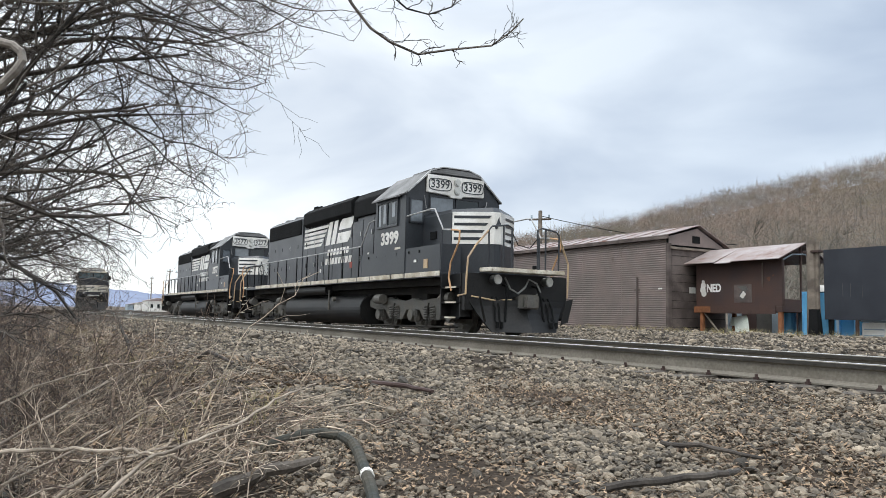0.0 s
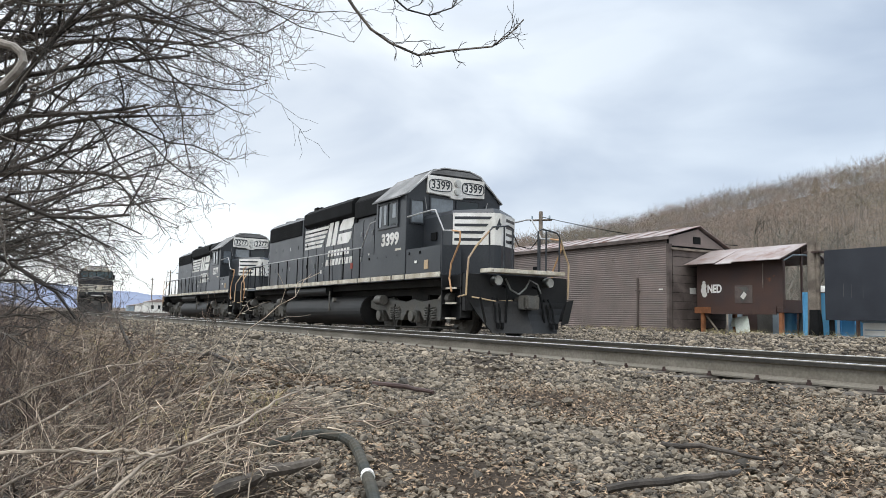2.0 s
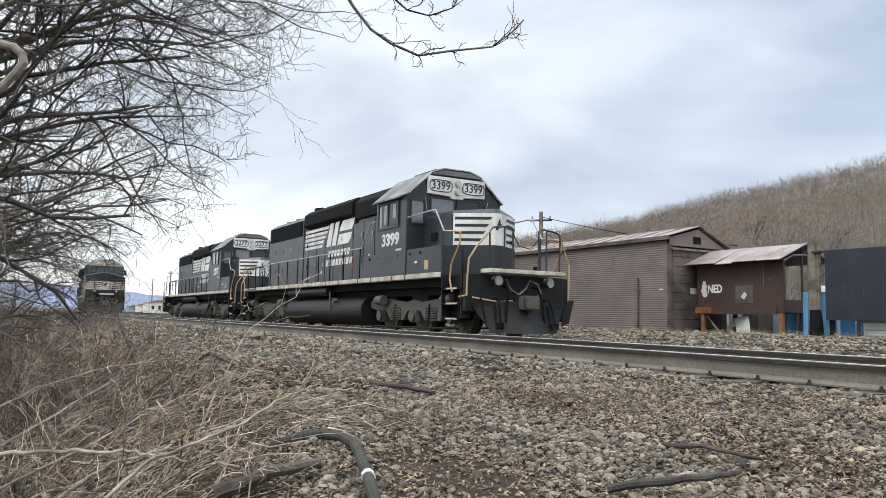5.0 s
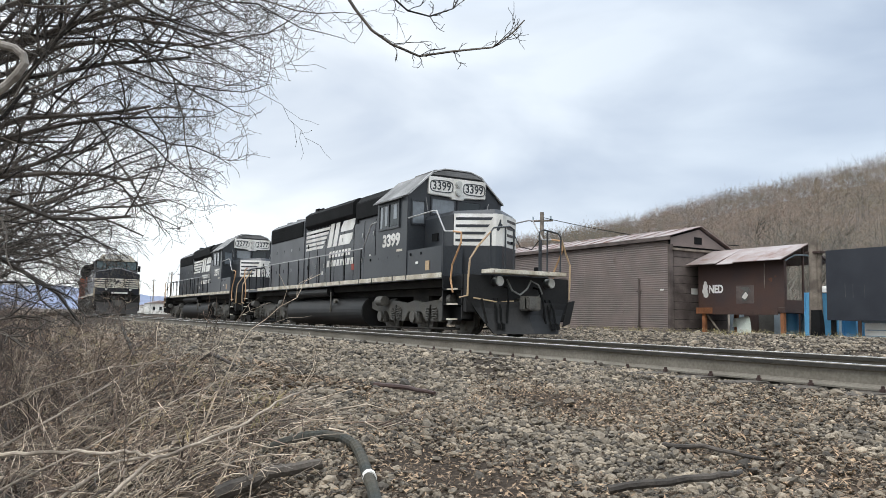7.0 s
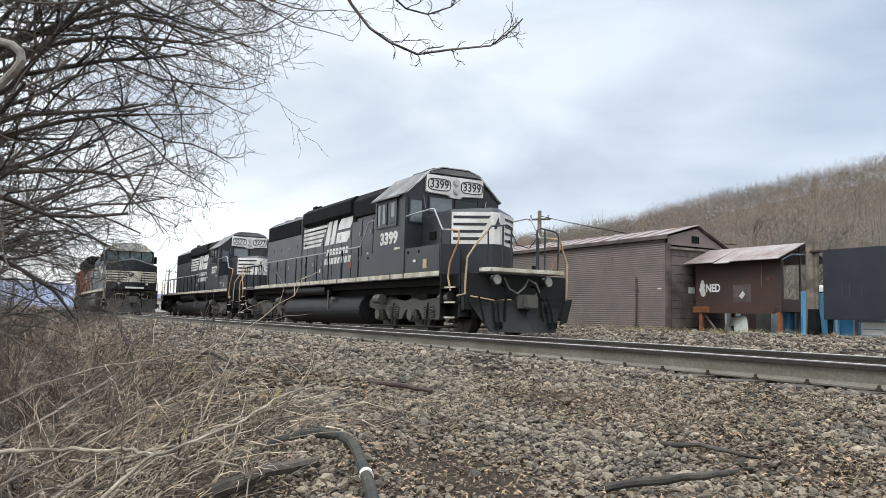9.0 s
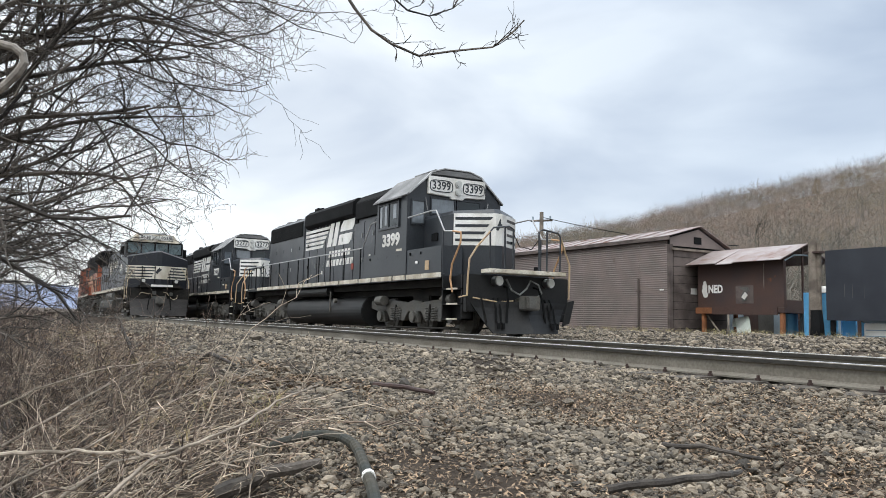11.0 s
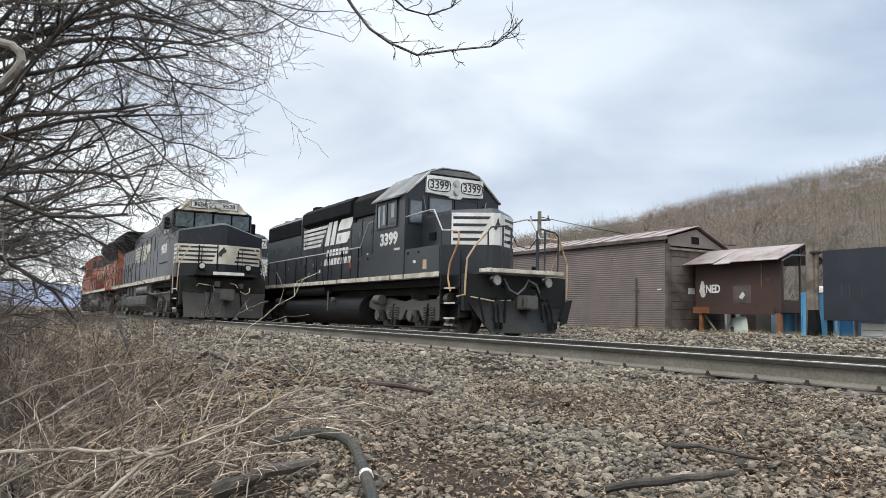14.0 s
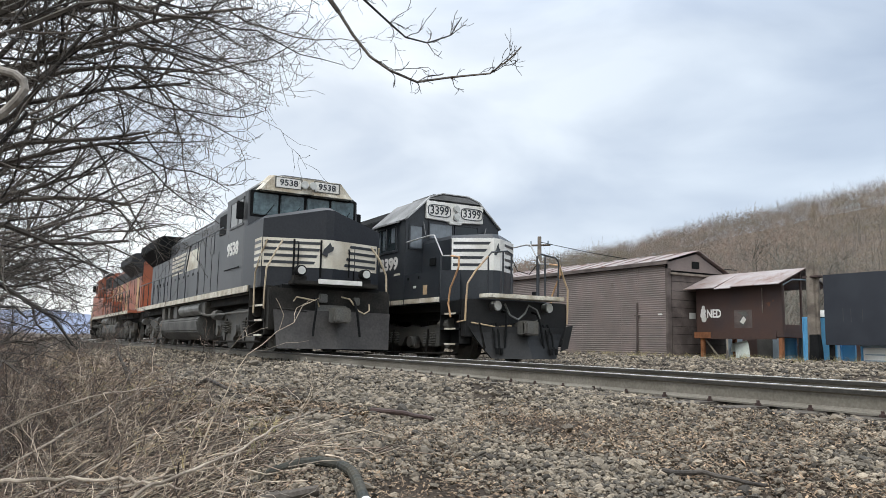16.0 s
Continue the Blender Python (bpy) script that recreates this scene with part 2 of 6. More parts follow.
def mesh_from(name, verts, faces, material, parent=None, smooth=False):
    """One mesh object from arrays of corners and of equally long faces."""
    me = bpy.data.meshes.new(name)
    verts, faces = np.asarray(verts, dtype=np.float32), np.asarray(faces, dtype=np.int32)
    k = faces.shape[1]
    me.vertices.add(len(verts))
    me.vertices.foreach_set("co", verts.ravel())
    me.loops.add(faces.size)
    me.loops.foreach_set("vertex_index", faces.ravel())
    me.polygons.add(len(faces))
    me.polygons.foreach_set("loop_start", np.arange(0, faces.size, k, dtype=np.int32))
    me.polygons.foreach_set("use_smooth", np.full(len(faces), smooth))
    me.update(calc_edges=True)
    me.materials.append(material)
    ob = new(name, me)
    if parent:
        ob.parent = parent
    return ob


def letters(name, text, size, m, material, parent, width=None, shear=0.0, bold=0.0, extrude=0.004):
    """Raised lettering as a mesh, centred on the pose m, in its x-y plane."""
    cu = bpy.data.curves.new(name, "FONT")
    cu.body, cu.size, cu.align_x, cu.align_y = text, size, "CENTER", "CENTER"
    cu.shear, cu.offset, cu.extrude, cu.resolution_u = shear, bold, extrude, 3
    ob = bpy.data.objects.new(name, cu)
    scene.collection.objects.link(ob)
    bpy.context.view_layer.update()
    me = bpy.data.meshes.new_from_object(ob.evaluated_get(bpy.context.evaluated_depsgraph_get()))
    bpy.data.objects.remove(ob)
    bpy.data.curves.remove(cu)
    if width:
        xs = [v.co.x for v in me.vertices]
        me.transform(Matrix.Diagonal((width / (max(xs) - min(xs)), 1, 1, 1)))
    me.transform(m)
    me.materials.clear()
    me.materials.append(material)
    out = new(name, me)
    out.parent = parent
    return out


def empty(name, label, category, m=None, group=""):
    ob = tagged(new(name), label, category, group)
    if m:
        ob.matrix_basis = m
    return ob


# ---- the tracks' way ----
MAIN_Y, MAIN_Z = -4.17, 0.18
SIDE_Y, SIDE_Z = 0.0, 0.0


def bend(x):
    """How far the line swings aside at x, and its heading there in degrees: straight, then a wide curve in the distance."""
    d = max(0.0, -45.0 - x)
    return d * d / 1000.0, -math.degrees(math.atan(d / 500.0))


# ---- ground ----
def lerp(x, xs, ys):
    return float(np.interp(x, xs, ys))


def ground_z(x, y):
    """Height of the ground: yard level behind, the main line's bed, its shoulder and the bank down to the ditch."""
    z = lerp(y, (-40, -14, -12.2, -11.4, -10.4, -9.6, -9.0, -7.6, -6.4, -5.5, -2.8, -2.0, 0, 3, 7, 9, 60, 900),
             (-1.2, -1.2, -1.1, -1.12, -0.95, -0.5, -0.3, -0.22, -0.15, -0.03, -0.03, -0.16, -0.14, 0.0, 0.14, 0.14, 0.2, 0.0))
    return z


def build_ground():
    xs = np.concatenate([[-3000, -900, -400, -200, -120], np.arange(-80, -10, 2.0), np.arange(-10, 16.01, 0.25), [18, 22, 30, 60, 200, 900, 3000]])
    ys = np.concatenate([[-3000, -600, -120, -40, -20, -16], np.arange(-14, 4.01, 0.2), np.arange(5, 14, 1.0), [16, 20, 30, 60, 120, 300, 900, 3000]])
    verts = []
    for x in xs:
        s = bend(x)[0] if x > -400 else bend(-400)[0]
        for y in ys:
            z = ground_z(x, y)
            if -40 < x < 30 and -16 < y < 14:
                z += 0.05 * noise.noise((x * 0.7, y * 0.7, 0)) * (0.25 if -5.6 < y < -2.6 else 1.0)
            verts.append((x, y + s * max(0, min(1, (y + 30) / 10)) * (1 if abs(y) < 30 else 0), z))
    k = len(ys)
    faces = [(i * k + j, (i + 1) * k + j, (i + 1) * k + j + 1, i * k + j + 1) for i in range(len(xs) - 1) for j in range(k - 1)]
    return tagged(mesh_from("ground", verts, faces, M_GROUND, smooth=True), "brown grey stony ground with dirt and dead leaves", "ground", kind="structure")


ground = build_ground()

water = mesh_from("water", [(x, y, -0.93) for x in (-6.0, 10.2) for y in (-12.1, -10.2)], [(0, 2, 3, 1)], M_WATER)
tagged(water, "dark still water in the ditch", "water", kind="structure")

RAIL = ((-0.07, -0.186), (-0.07, -0.172), (-0.02, -0.155), (-0.009, -0.145), (-0.009, -0.052), (-0.036, -0.038), (-0.036, -0.008), (-0.03, 0.0),
        (0.03, 0.0), (0.036, -0.008), (0.036, -0.038), (0.009, -0.052), (0.009, -0.145), (0.02, -0.155), (0.07, -0.172), (0.07, -0.186))


def build_rail(parent, y0, z0, x_lo=-260.0, x_hi=60.0):
    xs = np.concatenate([np.arange(x_lo, -45, 8.0), [-45.0, 0.0, x_hi]])
    k, verts, faces = len(RAIL), [], []
    for x in xs:
        verts += [(x, y0 + bend(x)[0] + a, z0 + b) for a, b in RAIL]
    for i in range(len(xs) - 1):
        faces += [(i * k + j, i * k + (j + 1) % k, (i + 1) * k + (j + 1) % k, (i + 1) * k + j) for j in range(k)]
    ob = mesh_from("rail", verts, faces, M_RAIL, parent)
    ob.data.materials.append(M_RAIL_TOP)
    ob.data.materials.append(M_RAIL_SIDE)
    top = np.zeros(len(faces), dtype=np.int32)
    top[7::k] = 1
    for j in (5, 9):
        top[j::k] = 2
    ob.data.polygons.foreach_set("material_index", top)
    return ob


def build_track(name, label, y0, z0):
    track = tagged(new(name), label, "track", kind="structure")
    for side in (-0.754, 0.754):
        build_rail(track, y0 + side, z0)
    return track


track_main = build_track("track_main", "steel rails of the main line on timber ties in ballast", MAIN_Y, MAIN_Z)
track_siding = build_track("track_siding", "sunken steel rails of the siding in stony ballast", SIDE_Y, SIDE_Z)


# ---- locomotives ----
def build_wheelset(parent, x, r):
    bm = bmesh.new()
    for y in (-0.755, 0.755):
        s = math.copysign(1, y)
        disc(bm, (0, y, 0), "y", r, 0.11, 28)
        disc(bm, (0, y - s * 0.065, 0), "y", r + 0.025, 0.03, 28)
        disc(bm, (0, y + s * 0.05, 0), "y", 0.17, 0.12, 14)
        for k in range(4):
            a = k * math.pi / 2
            disc(bm, (math.cos(a) * 0.3, y + s * 0.055, math.sin(a) * 0.3), "y", 0.06, 0.02, 8)
    disc(bm, (0, 0, 0), "y", 0.09, 1.6, 10)
    ob = part("wheelset", bm, M_TRUCK, parent, "worn steel wheels on one axle", smooth=False)
    ob.location = (x, 0, r)
    return ob


def build_truck(parent, cx, gap, r, heavy):
    """A three-axle truck: side frames, journal boxes, springs, brake gear; its wheelsets are parts of the locomotive."""
    truck = part("truck", boxes((cx - gap - 0.5, cx + gap + 0.5, -0.55, 0.55, r * 0.75, r * 1.55), (cx - 0.5, cx + 0.5, -0.95, 0.95, r * 1.5, r * 2.15), bevel=0.04), M_UNDER, parent, "grimy cast steel truck")
    sets = [build_wheelset(parent, cx + k * gap, r) for k in (1, 0, -1)]
    for s in (-1, 1):
        y0, y1 = sorted((s * 0.98, s * 1.14))
        z = r
        g = gap
        if heavy:
            outline = [(cx - g - 0.55, z + 0.42), (cx - g - 0.5, z + 0.1), (cx - g - 0.25, z - 0.08), (cx - g + 0.25, z - 0.08), (cx - g + 0.45, z - 0.3), (cx - 0.5, z - 0.3),
                       (cx - 0.3, z - 0.05), (cx + 0.3, z - 0.05), (cx + 0.5, z - 0.3), (cx + g - 0.45, z - 0.3), (cx + g - 0.25, z - 0.08), (cx + g + 0.25, z - 0.08),
                       (cx + g + 0.5, z + 0.1), (cx + g + 0.55, z + 0.42), (cx + g * 0.5, z + 0.5), (cx, z + 0.56), (cx - g * 0.5, z + 0.5)]
        else:
            outline = [(cx - g - 0.75, z + 0.42), (cx - g - 0.75, z + 0.2), (cx - g - 0.32, z + 0.12), (cx - g + 0.32, z + 0.12), (cx - g + 0.6, z - 0.14), (cx - 0.62, z - 0.14),
                       (cx - 0.36, z + 0.12), (cx + 0.36, z + 0.12), (cx + 0.62, z - 0.14), (cx + g - 0.6, z - 0.14), (cx + g - 0.32, z + 0.12), (cx + g + 0.32, z + 0.12),
                       (cx + g + 0.75, z + 0.2), (cx + g + 0.75, z + 0.42), (cx + g * 0.55, z + 0.42), (cx + 0.45, z + 0.36), (cx, z + 0.44), (cx - 0.45, z + 0.36), (cx - g * 0.55, z + 0.42)]
        part("side_frame", prism(outline, y0, y1, bevel=0.015), M_TRUCK, truck, "cast steel side frame")
        for k in (-1, 0, 1):
            bm = bmesh.new()
            box(bm, cx + k * g - 0.2, cx + k * g + 0.2, s * 1.0 if s > 0 else -1.16, 1.16 if s > 0 else -1.0, z - 0.2, z + 0.16, bevel=0.03)
            disc(bm, (cx + k * g, s * 1.19, z - 0.02), "y", 0.15, 0.08, 14)
            part("journal_box", bm, M_TRUCK, truck)
        for k in (-0.5, 0.5):
            for d in (-0.17, 0.17):
                coil = [(cx + k * g + d + 0.085 * math.cos(q), s * 1.17 + 0.085 * math.sin(q), z - 0.1 + 0.32 * q / 31.4) for q in np.linspace(0, 31.4, 61)]
                part("spring", rods(coil, r=0.018, sides=5), M_TRUCK, truck, "coil spring")
            bm = bmesh.new()
            disc(bm, (cx + k * g * 1.9 + 0.2, s * 1.3, z + 0.42), "x", 0.14, 0.42, 14)
            disc(bm, (cx + k * g * 1.9 - 0.08, s * 1.3, z + 0.42), "x", 0.06, 0.3, 8)
            part("brake_cylinder", bm, M_TRUCK, truck)
        part("brake_rod", rods([(cx - g - 0.4, s * 1.2, z - 0.34), (cx + g + 0.4, s * 1.2, z - 0.3)], [(cx + 0.9, s * 1.2, z - 0.33), (cx + 1.0, s * 1.2, z + 0.3)],
                               [(cx - 1.1, s * 1.2, z - 0.33), (cx - 1.0, s * 1.2, z + 0.3)], r=0.025), M_UNDER, truck)
    return sets


def digits(parent, text, size, x, y, z, face, material, width, bold=0.012):
    """Lettering on a side facing -y, or on a front facing +x."""
    m = pose(x, y, z, 90, 0, 0) if face == "side" else pose(x, y, z, 90, 0, 90)
    return letters("number", text, size, m, material, parent, width=width, bold=bold)


def add_coupler(loco, x):
    s = 1 if x > -5 else -1
    bm = boxes((x - s * 0.75, x - s * 0.25, -0.12, 0.12, 0.72, 0.98), (x - s * 0.3, x + s * 0.02, -0.22, 0.2, 0.68, 1.02), (x - s * 0.08, x + s * 0.1, -0.22, -0.06, 0.7, 1.0),
               (x - s * 0.8, x - s * 0.62, -0.38, 0.38, 0.6, 1.1), bevel=0.03)
    part("coupler", bm, M_TRUCK, loco, "rusty knuckle coupler")
    for y in (-0.45, 0.42):
        part("air_hose", rods([(x - s * 0.6, y, 1.25), (x - s * 0.4, y * 1.05, 1.2), (x - s * 0.3, y * 1.15, 0.95), (x - s * 0.28, y * 1.25, 0.6), (x - s * 0.25, y * 1.3, 0.38)], r=0.028), M_BLACK_MATT, loco)


def add_plow(loco, x, half, z0, z1, material, taper=1.0, sweep=0.22, hollow=0.3):
    """A steel snow plough: a blade hollowed backwards, pointing a little forward at the middle."""
    rings = []
    for k in range(9):
        y = -half + k * half / 4
        lead_x = x - abs(y) * sweep
        y_top = y
        ring = []
        for j in range(6):
            f = j / 5
            ring.append((lead_x - hollow * math.sin(f * 1.5), y_top * (taper + (1 - taper) * f), z0 + (z1 - z0) * f))
        ring += [(px - 0.05, py, pz) for px, py, pz in ring[::-1]]
        rings.append(ring)
    part("snow_plow", hull(rings), material, loco, "scuffed dark steel snow plough")


def build_sd40(label, number, m):
    """A six-axle road-switcher with a low short hood, black with white nose stripes."""
    L = 20.98
    loco = empty("diesel_locomotive", label, "locomotive", m, group="parked diesel locomotives")
    part("underframe", boxes((-20.2, -0.8, -0.9, 0.9, 1.05, 1.46), (-19.3, -1.7, -1.2, 1.2, 1.25, 1.46)), M_UNDER, loco)
    part("walkway", boxes((-20.25, -0.75, -1.0, 1.0, 1.46, 1.54), (-19.3, -1.72, -1.53, 1.53, 1.44, 1.54)), M_BLACK, loco)
    # sill stripes: dashes of dirty white along the walkway's edge
    x = -1.72
    lengths = (1.9, 0.75, 1.35, 0.9, 1.5, 1.1, 1.3, 0.95, 1.4, 1.2, 0.9, 1.3, 0.8)
    for k, d in enumerate(lengths):
        x1 = max(x - d, -19.3)
        for y0, y1 in ((-1.56, -1.532), (1.532, 1.56)):
            part("sill_stripe", boxes((x1 + 0.03, x, y0, y1, 1.46, 1.585), bevel=0.006), M_DIRTY_WHITE, loco, "chipped dirty white sill stripe" if k == 0 else "")
        x = x1 - 0.06
        if x < -19.2:
            break
    # long hood
    def section(half, z1, cham):
        return [(-half, 1.54), (half, 1.54), (half, z1 - cham), (half - cham * 1.25, z1), (-half + cham * 1.25, z1), (-half, z1 - cham)]
    part("long_hood", prism(section(0.92, 4.12, 0.2), -18.0, -5.7, "x", bevel=0.02), M_HOOD, loco, "dusty black engine hood")
    part("radiator_housing", prism(section(0.97, 4.28, 0.16), -18.02, -13.55, "x", bevel=0.03), M_HOOD, loco)
    part("roof_panel", boxes((-17.9, -13.6, -0.72, 0.72, 4.27, 4.315), bevel=0.01), M_ROOF, loco, "dusty grey hood roof")
    for s in (-1, 1):
        y0, y1 = sorted((s * 0.965, s * 1.0))
        part("radiator_grille", boxes((-17.85, -13.72, y0, y1, 3.52, 4.12), bevel=0.01), M_BLACK_MATT, loco, "black mesh radiator intake")
        for z in np.arange(3.56, 4.1, 0.09):
            part("grille_slat", boxes((-17.8, -13.77, *sorted((s * 0.998, s * 1.012)), z, z + 0.03)), M_BLACK_MATT, loco)
    # dynamic brake blister, rounded, and the filter box behind the cab
    arc = [(-0.93, 3.72), (-1.06, 3.84), (-1.06, 4.24), (-0.86, 4.4), (0.86, 4.4), (1.06, 4.24), (1.06, 3.84), (0.93, 3.72)]
    part("brake_blister", prism(arc, -13.3, -8.6, "x", bevel=0.012), M_BLACK_MATT, loco, "sooty dynamic brake blister with bevelled sides")
    part("roof_panel", boxes((-13.2, -8.7, -0.75, 0.75, 4.395, 4.43), bevel=0.01), M_ROOF, loco)
    part("filter_box", prism([(-1.02, 3.62), (1.02, 3.62), (1.02, 4.15), (0.8, 4.4), (-0.8, 4.4), (-1.02, 4.15)], -8.45, -5.65, "x", bevel=0.02), M_BLACK_MATT, loco, "sooty black air filter box")
    for x in (-17.0, -15.7, -14.4, -12.0, -10.2):
        bm = bmesh.new()
        disc(bm, (x, 0, 4.36 if x < -13 else 4.46), "z", 0.56, 0.14, 22)
        part("roof_fan", bm, M_ROOF, loco, "round cooling fan")
    part("exhaust_stack", boxes((-13.45, -12.9, -0.25, 0.25, 4.3, 4.58), bevel=0.03), M_BLACK_MATT, loco)
    part("lift_lug", boxes((-13.1, -12.75, -0.75, -0.55, 4.4, 4.55), (-12.6, -12.4, -0.72, -0.6, 4.4, 4.52), bevel=0.02), M_BLACK_MATT, loco)
    # hood doors with latches
    for s in (-1, 1):
        x = -17.9
        while x < -6.9:
            w = 0.98 if x < -13.6 else 0.86
            top = 3.42 if x < -13.6 else 3.5
            y0, y1 = sorted((s * 0.915, s * 0.945))
            part("door_gap", boxes((x - 0.022, x + 0.022, *sorted((s * 0.917, s * 0.93)), 1.62, top + 0.02)), M_BLACK_MATT, loco)
            door = part("hood_door", boxes((x + 0.02, x + w - 0.02, y0, y1, 1.66, top), bevel=0.01), M_HOOD, loco)
            if s < 0:
                for z in (2.2, 3.0):
                    part("latch", boxes((x + w - 0.14, x + w - 0.1, -0.975, -0.94, z, z + 0.14)), M_CHROME if int(x * 7) % 3 == 0 else M_BLACK_MATT, door)
            x += w
    for k in range(14):
        x = -13.0 + k * 0.34
        part("vent_panel", boxes((x, x + 0.22, -0.945, -0.925, 3.5, 3.72), bevel=0.008), M_BLACK_MATT, loco)
    # cab
    roof = [(-1.52, 1.6), (1.52, 1.6), (1.52, 3.8), (0.8, 4.45), (0.42, 4.57), (-0.42, 4.57), (-0.8, 4.45), (-1.52, 3.8)]
    cab = part("cab", prism(roof, -5.62, -3.68, "x", bevel=0.012), M_BLACK, loco, "black cab")
    for s in (-1, 1):
        part("cab_roof", hull([[(x, s * a, b) for a, b in ((1.58, 3.78), (0.8, 4.48), (0.78, 4.45), (1.56, 3.75))] for x in (-5.75, -3.62)]), M_ROOF, cab, "dusty grey cab roof")
    part("cab_roof", hull([[(x, a, b) for a, b in ((-0.82, 4.45), (-0.42, 4.59), (0.42, 4.59), (0.82, 4.45), (0.82, 4.42), (-0.82, 4.42))] for x in (-5.72, -3.6)]), M_ROOF, cab)
    part("roof_edge", prism([(-1.5, 3.8), (-0.8, 4.44), (-0.42, 4.56), (0.42, 4.56), (0.8, 4.44), (1.5, 3.8), (1.5, 3.84), (0.8, 4.5), (0.42, 4.62), (-0.42, 4.62), (-0.8, 4.5), (-1.5, 3.84)], -3.68, -3.6, "x"), M_ROOF_EDGE, cab, "pale grey roof edge")
    part("roof_cap", boxes((-5.3, -4.0, -0.5, 0.5, 4.58, 4.65), bevel=0.02), M_ROOF, cab)
    for s in (-1, 1):
        y0, y1 = sorted((s * 1.515, s * 1.535))
        win = part("side_window", boxes((-5.42, -4.18, y0, y1, 2.98, 3.66), bevel=0.008), M_GLASS, cab, "dark sliding cab window")
        ya, yb = sorted((s * 1.51, s * 1.56))
        part("window_frame", boxes((-5.47, -4.13, ya, yb, 2.93, 2.99), (-5.47, -4.13, ya, yb, 3.64, 3.72), (-5.47, -5.41, ya, yb, 2.99, 3.64), (-4.19, -4.13, ya, yb, 2.99, 3.64),
                                   (-4.82, -4.77, ya, yb, 2.99, 3.64)), M_BLACK, win)
        # pale strips laid on the dark pane as painted sky reflections
        for xa, xb, za in ((-5.36, -5.22, 3.0), (-4.5, -4.3, 3.2), (-5.05, -4.9, 3.05)):
            part("painted_sky_strip", boxes((xa, xb, *sorted((s * 1.534, s * 1.542)), za, 3.6)), M_SKYGLASS, win)
        part("drip_rail", hull([[(x, s * a, b) for a, b in ((1.53, 3.74), (1.68, 3.7), (1.68, 3.73), (1.53, 3.79))] for x in (-5.6, -4.0)]), M_ROOF, cab)
    # cab front: side lights, windscreen, number panel
    for y0, y1, z0, z1 in ((-1.38, -1.02, 3.02, 3.62), (1.02, 1.38, 3.02, 3.62), (-0.78, -0.06, 3.34, 3.74), (0.06, 0.78, 3.34, 3.74)):
        # near panes take the paler glass with the sky in its colour
        pane = part("front_window", boxes((-3.69, -3.655, y0, y1, z0, z1), bevel=0.008), M_SKYGLASS if y0 < -1 or abs(y0) > 0.7 and y0 < 0 else M_GLASS, cab)
        part("window_frame", boxes((-3.69, -3.64, y0 - 0.04, y0, z0 - 0.04, z1 + 0.04), (-3.69, -3.64, y1, y1 + 0.04, z0 - 0.04, z1 + 0.04), (-3.69, -3.64, y0, y1, z0 - 0.04, z0), (-3.69, -3.64, y0, y1, z1, z1 + 0.04)), M_BLACK, pane)
    panel = part("number_panel", prism([(-0.92, 3.86), (-0.22, 3.82), (-0.18, 3.76), (0.18, 3.76), (0.22, 3.82), (0.92, 3.86), (0.92, 4.36), (-0.92, 4.36)], -3.72, -3.58, "x", bevel=0.015), M_WHITE, loco, "white number and headlight panel")
    for s in (-1, 1):
        yc = s * 0.53
        ring = [(yc + 0.355 * math.copysign(1, math.cos(a)) * abs(math.cos(a)) ** 0.5, 4.1 + 0.16 * math.copysign(1, math.sin(a)) * abs(math.sin(a)) ** 0.5) for a in np.linspace(0, 2 * math.pi, 25)]
        part("number_frame", rods([(-3.575, a, b) for a, b in ring], r=0.014, sides=5), M_BLACK, panel)
        digits(panel, number, 0.33, -3.576, yc, 4.1, "front", M_BLACK, 0.58, 0.004)
    bm = bmesh.new()
    for z in (4.2, 3.97):
        disc(bm, (-3.56, 0, z), "x", 0.1, 0.1, 16)
    part("headlight", bm, M_CHROME, panel, "round twin headlight, unlit")
    bm = bmesh.new()
    for z in (4.2, 3.97):
        disc(bm, (-3.5, 0, z), "x", 0.08, 0.02, 16)
    part("lens", bm, M_LENS, panel)
    digits(loco, number, 0.46, -4.66, -1.522, 2.6, "side", M_WHITE, 1.12, 0.02)
    part("small_marking", boxes((-4.3, -3.95, -1.53, -1.521, 2.27, 2.33)), M_DIRTY_WHITE, loco)
    # lower boxes beside cab and nose
    part("equipment_box", boxes((-6.6, -1.78, -1.5, -0.9, 1.54, 2.26), bevel=0.015), M_BLACK, loco, "black battery box")
    part("equipment_box", boxes((-6.6, -2.9, 0.9, 1.5, 1.54, 2.2), bevel=0.015), M_BLACK, loco)
    for x in (-6.1, -5.5, -4.9, -4.2, -3.5, -2.9):
        part("lid_latch", boxes((x, x + 0.05, -1.52, -1.5, 2.1, 2.17)), M_BLACK_MATT, loco)
    part("warning_plate", boxes((-2.62, -2.42, -1.515, -1.5, 1.68, 1.92)), M_YELLOW, loco, "faded orange warning plate")
    part("marker_lamp", boxes((-3.15, -3.02, -1.53, -1.5, 1.86, 1.93), bevel=0.01), M_WHITE, loco)
    # short hood with white striped nose
    plan = [(-3.68, -0.98), (-2.16, -0.98), (-1.5, -0.1), (-1.5, 0.1), (-2.16, 0.98), (-3.68, 0.98)]
    rings = [[(x, y, z) for x, y in plan] for z in (1.54, 3.12)] + [[(-3.68 + (x + 3.68) * 0.95, y * 0.94, 3.22 + (0.05 if abs(y) < 0.6 else 0)) for x, y in plan]]
    nose = part("short_hood", hull(rings), M_BLACK, loco, "low black nose")

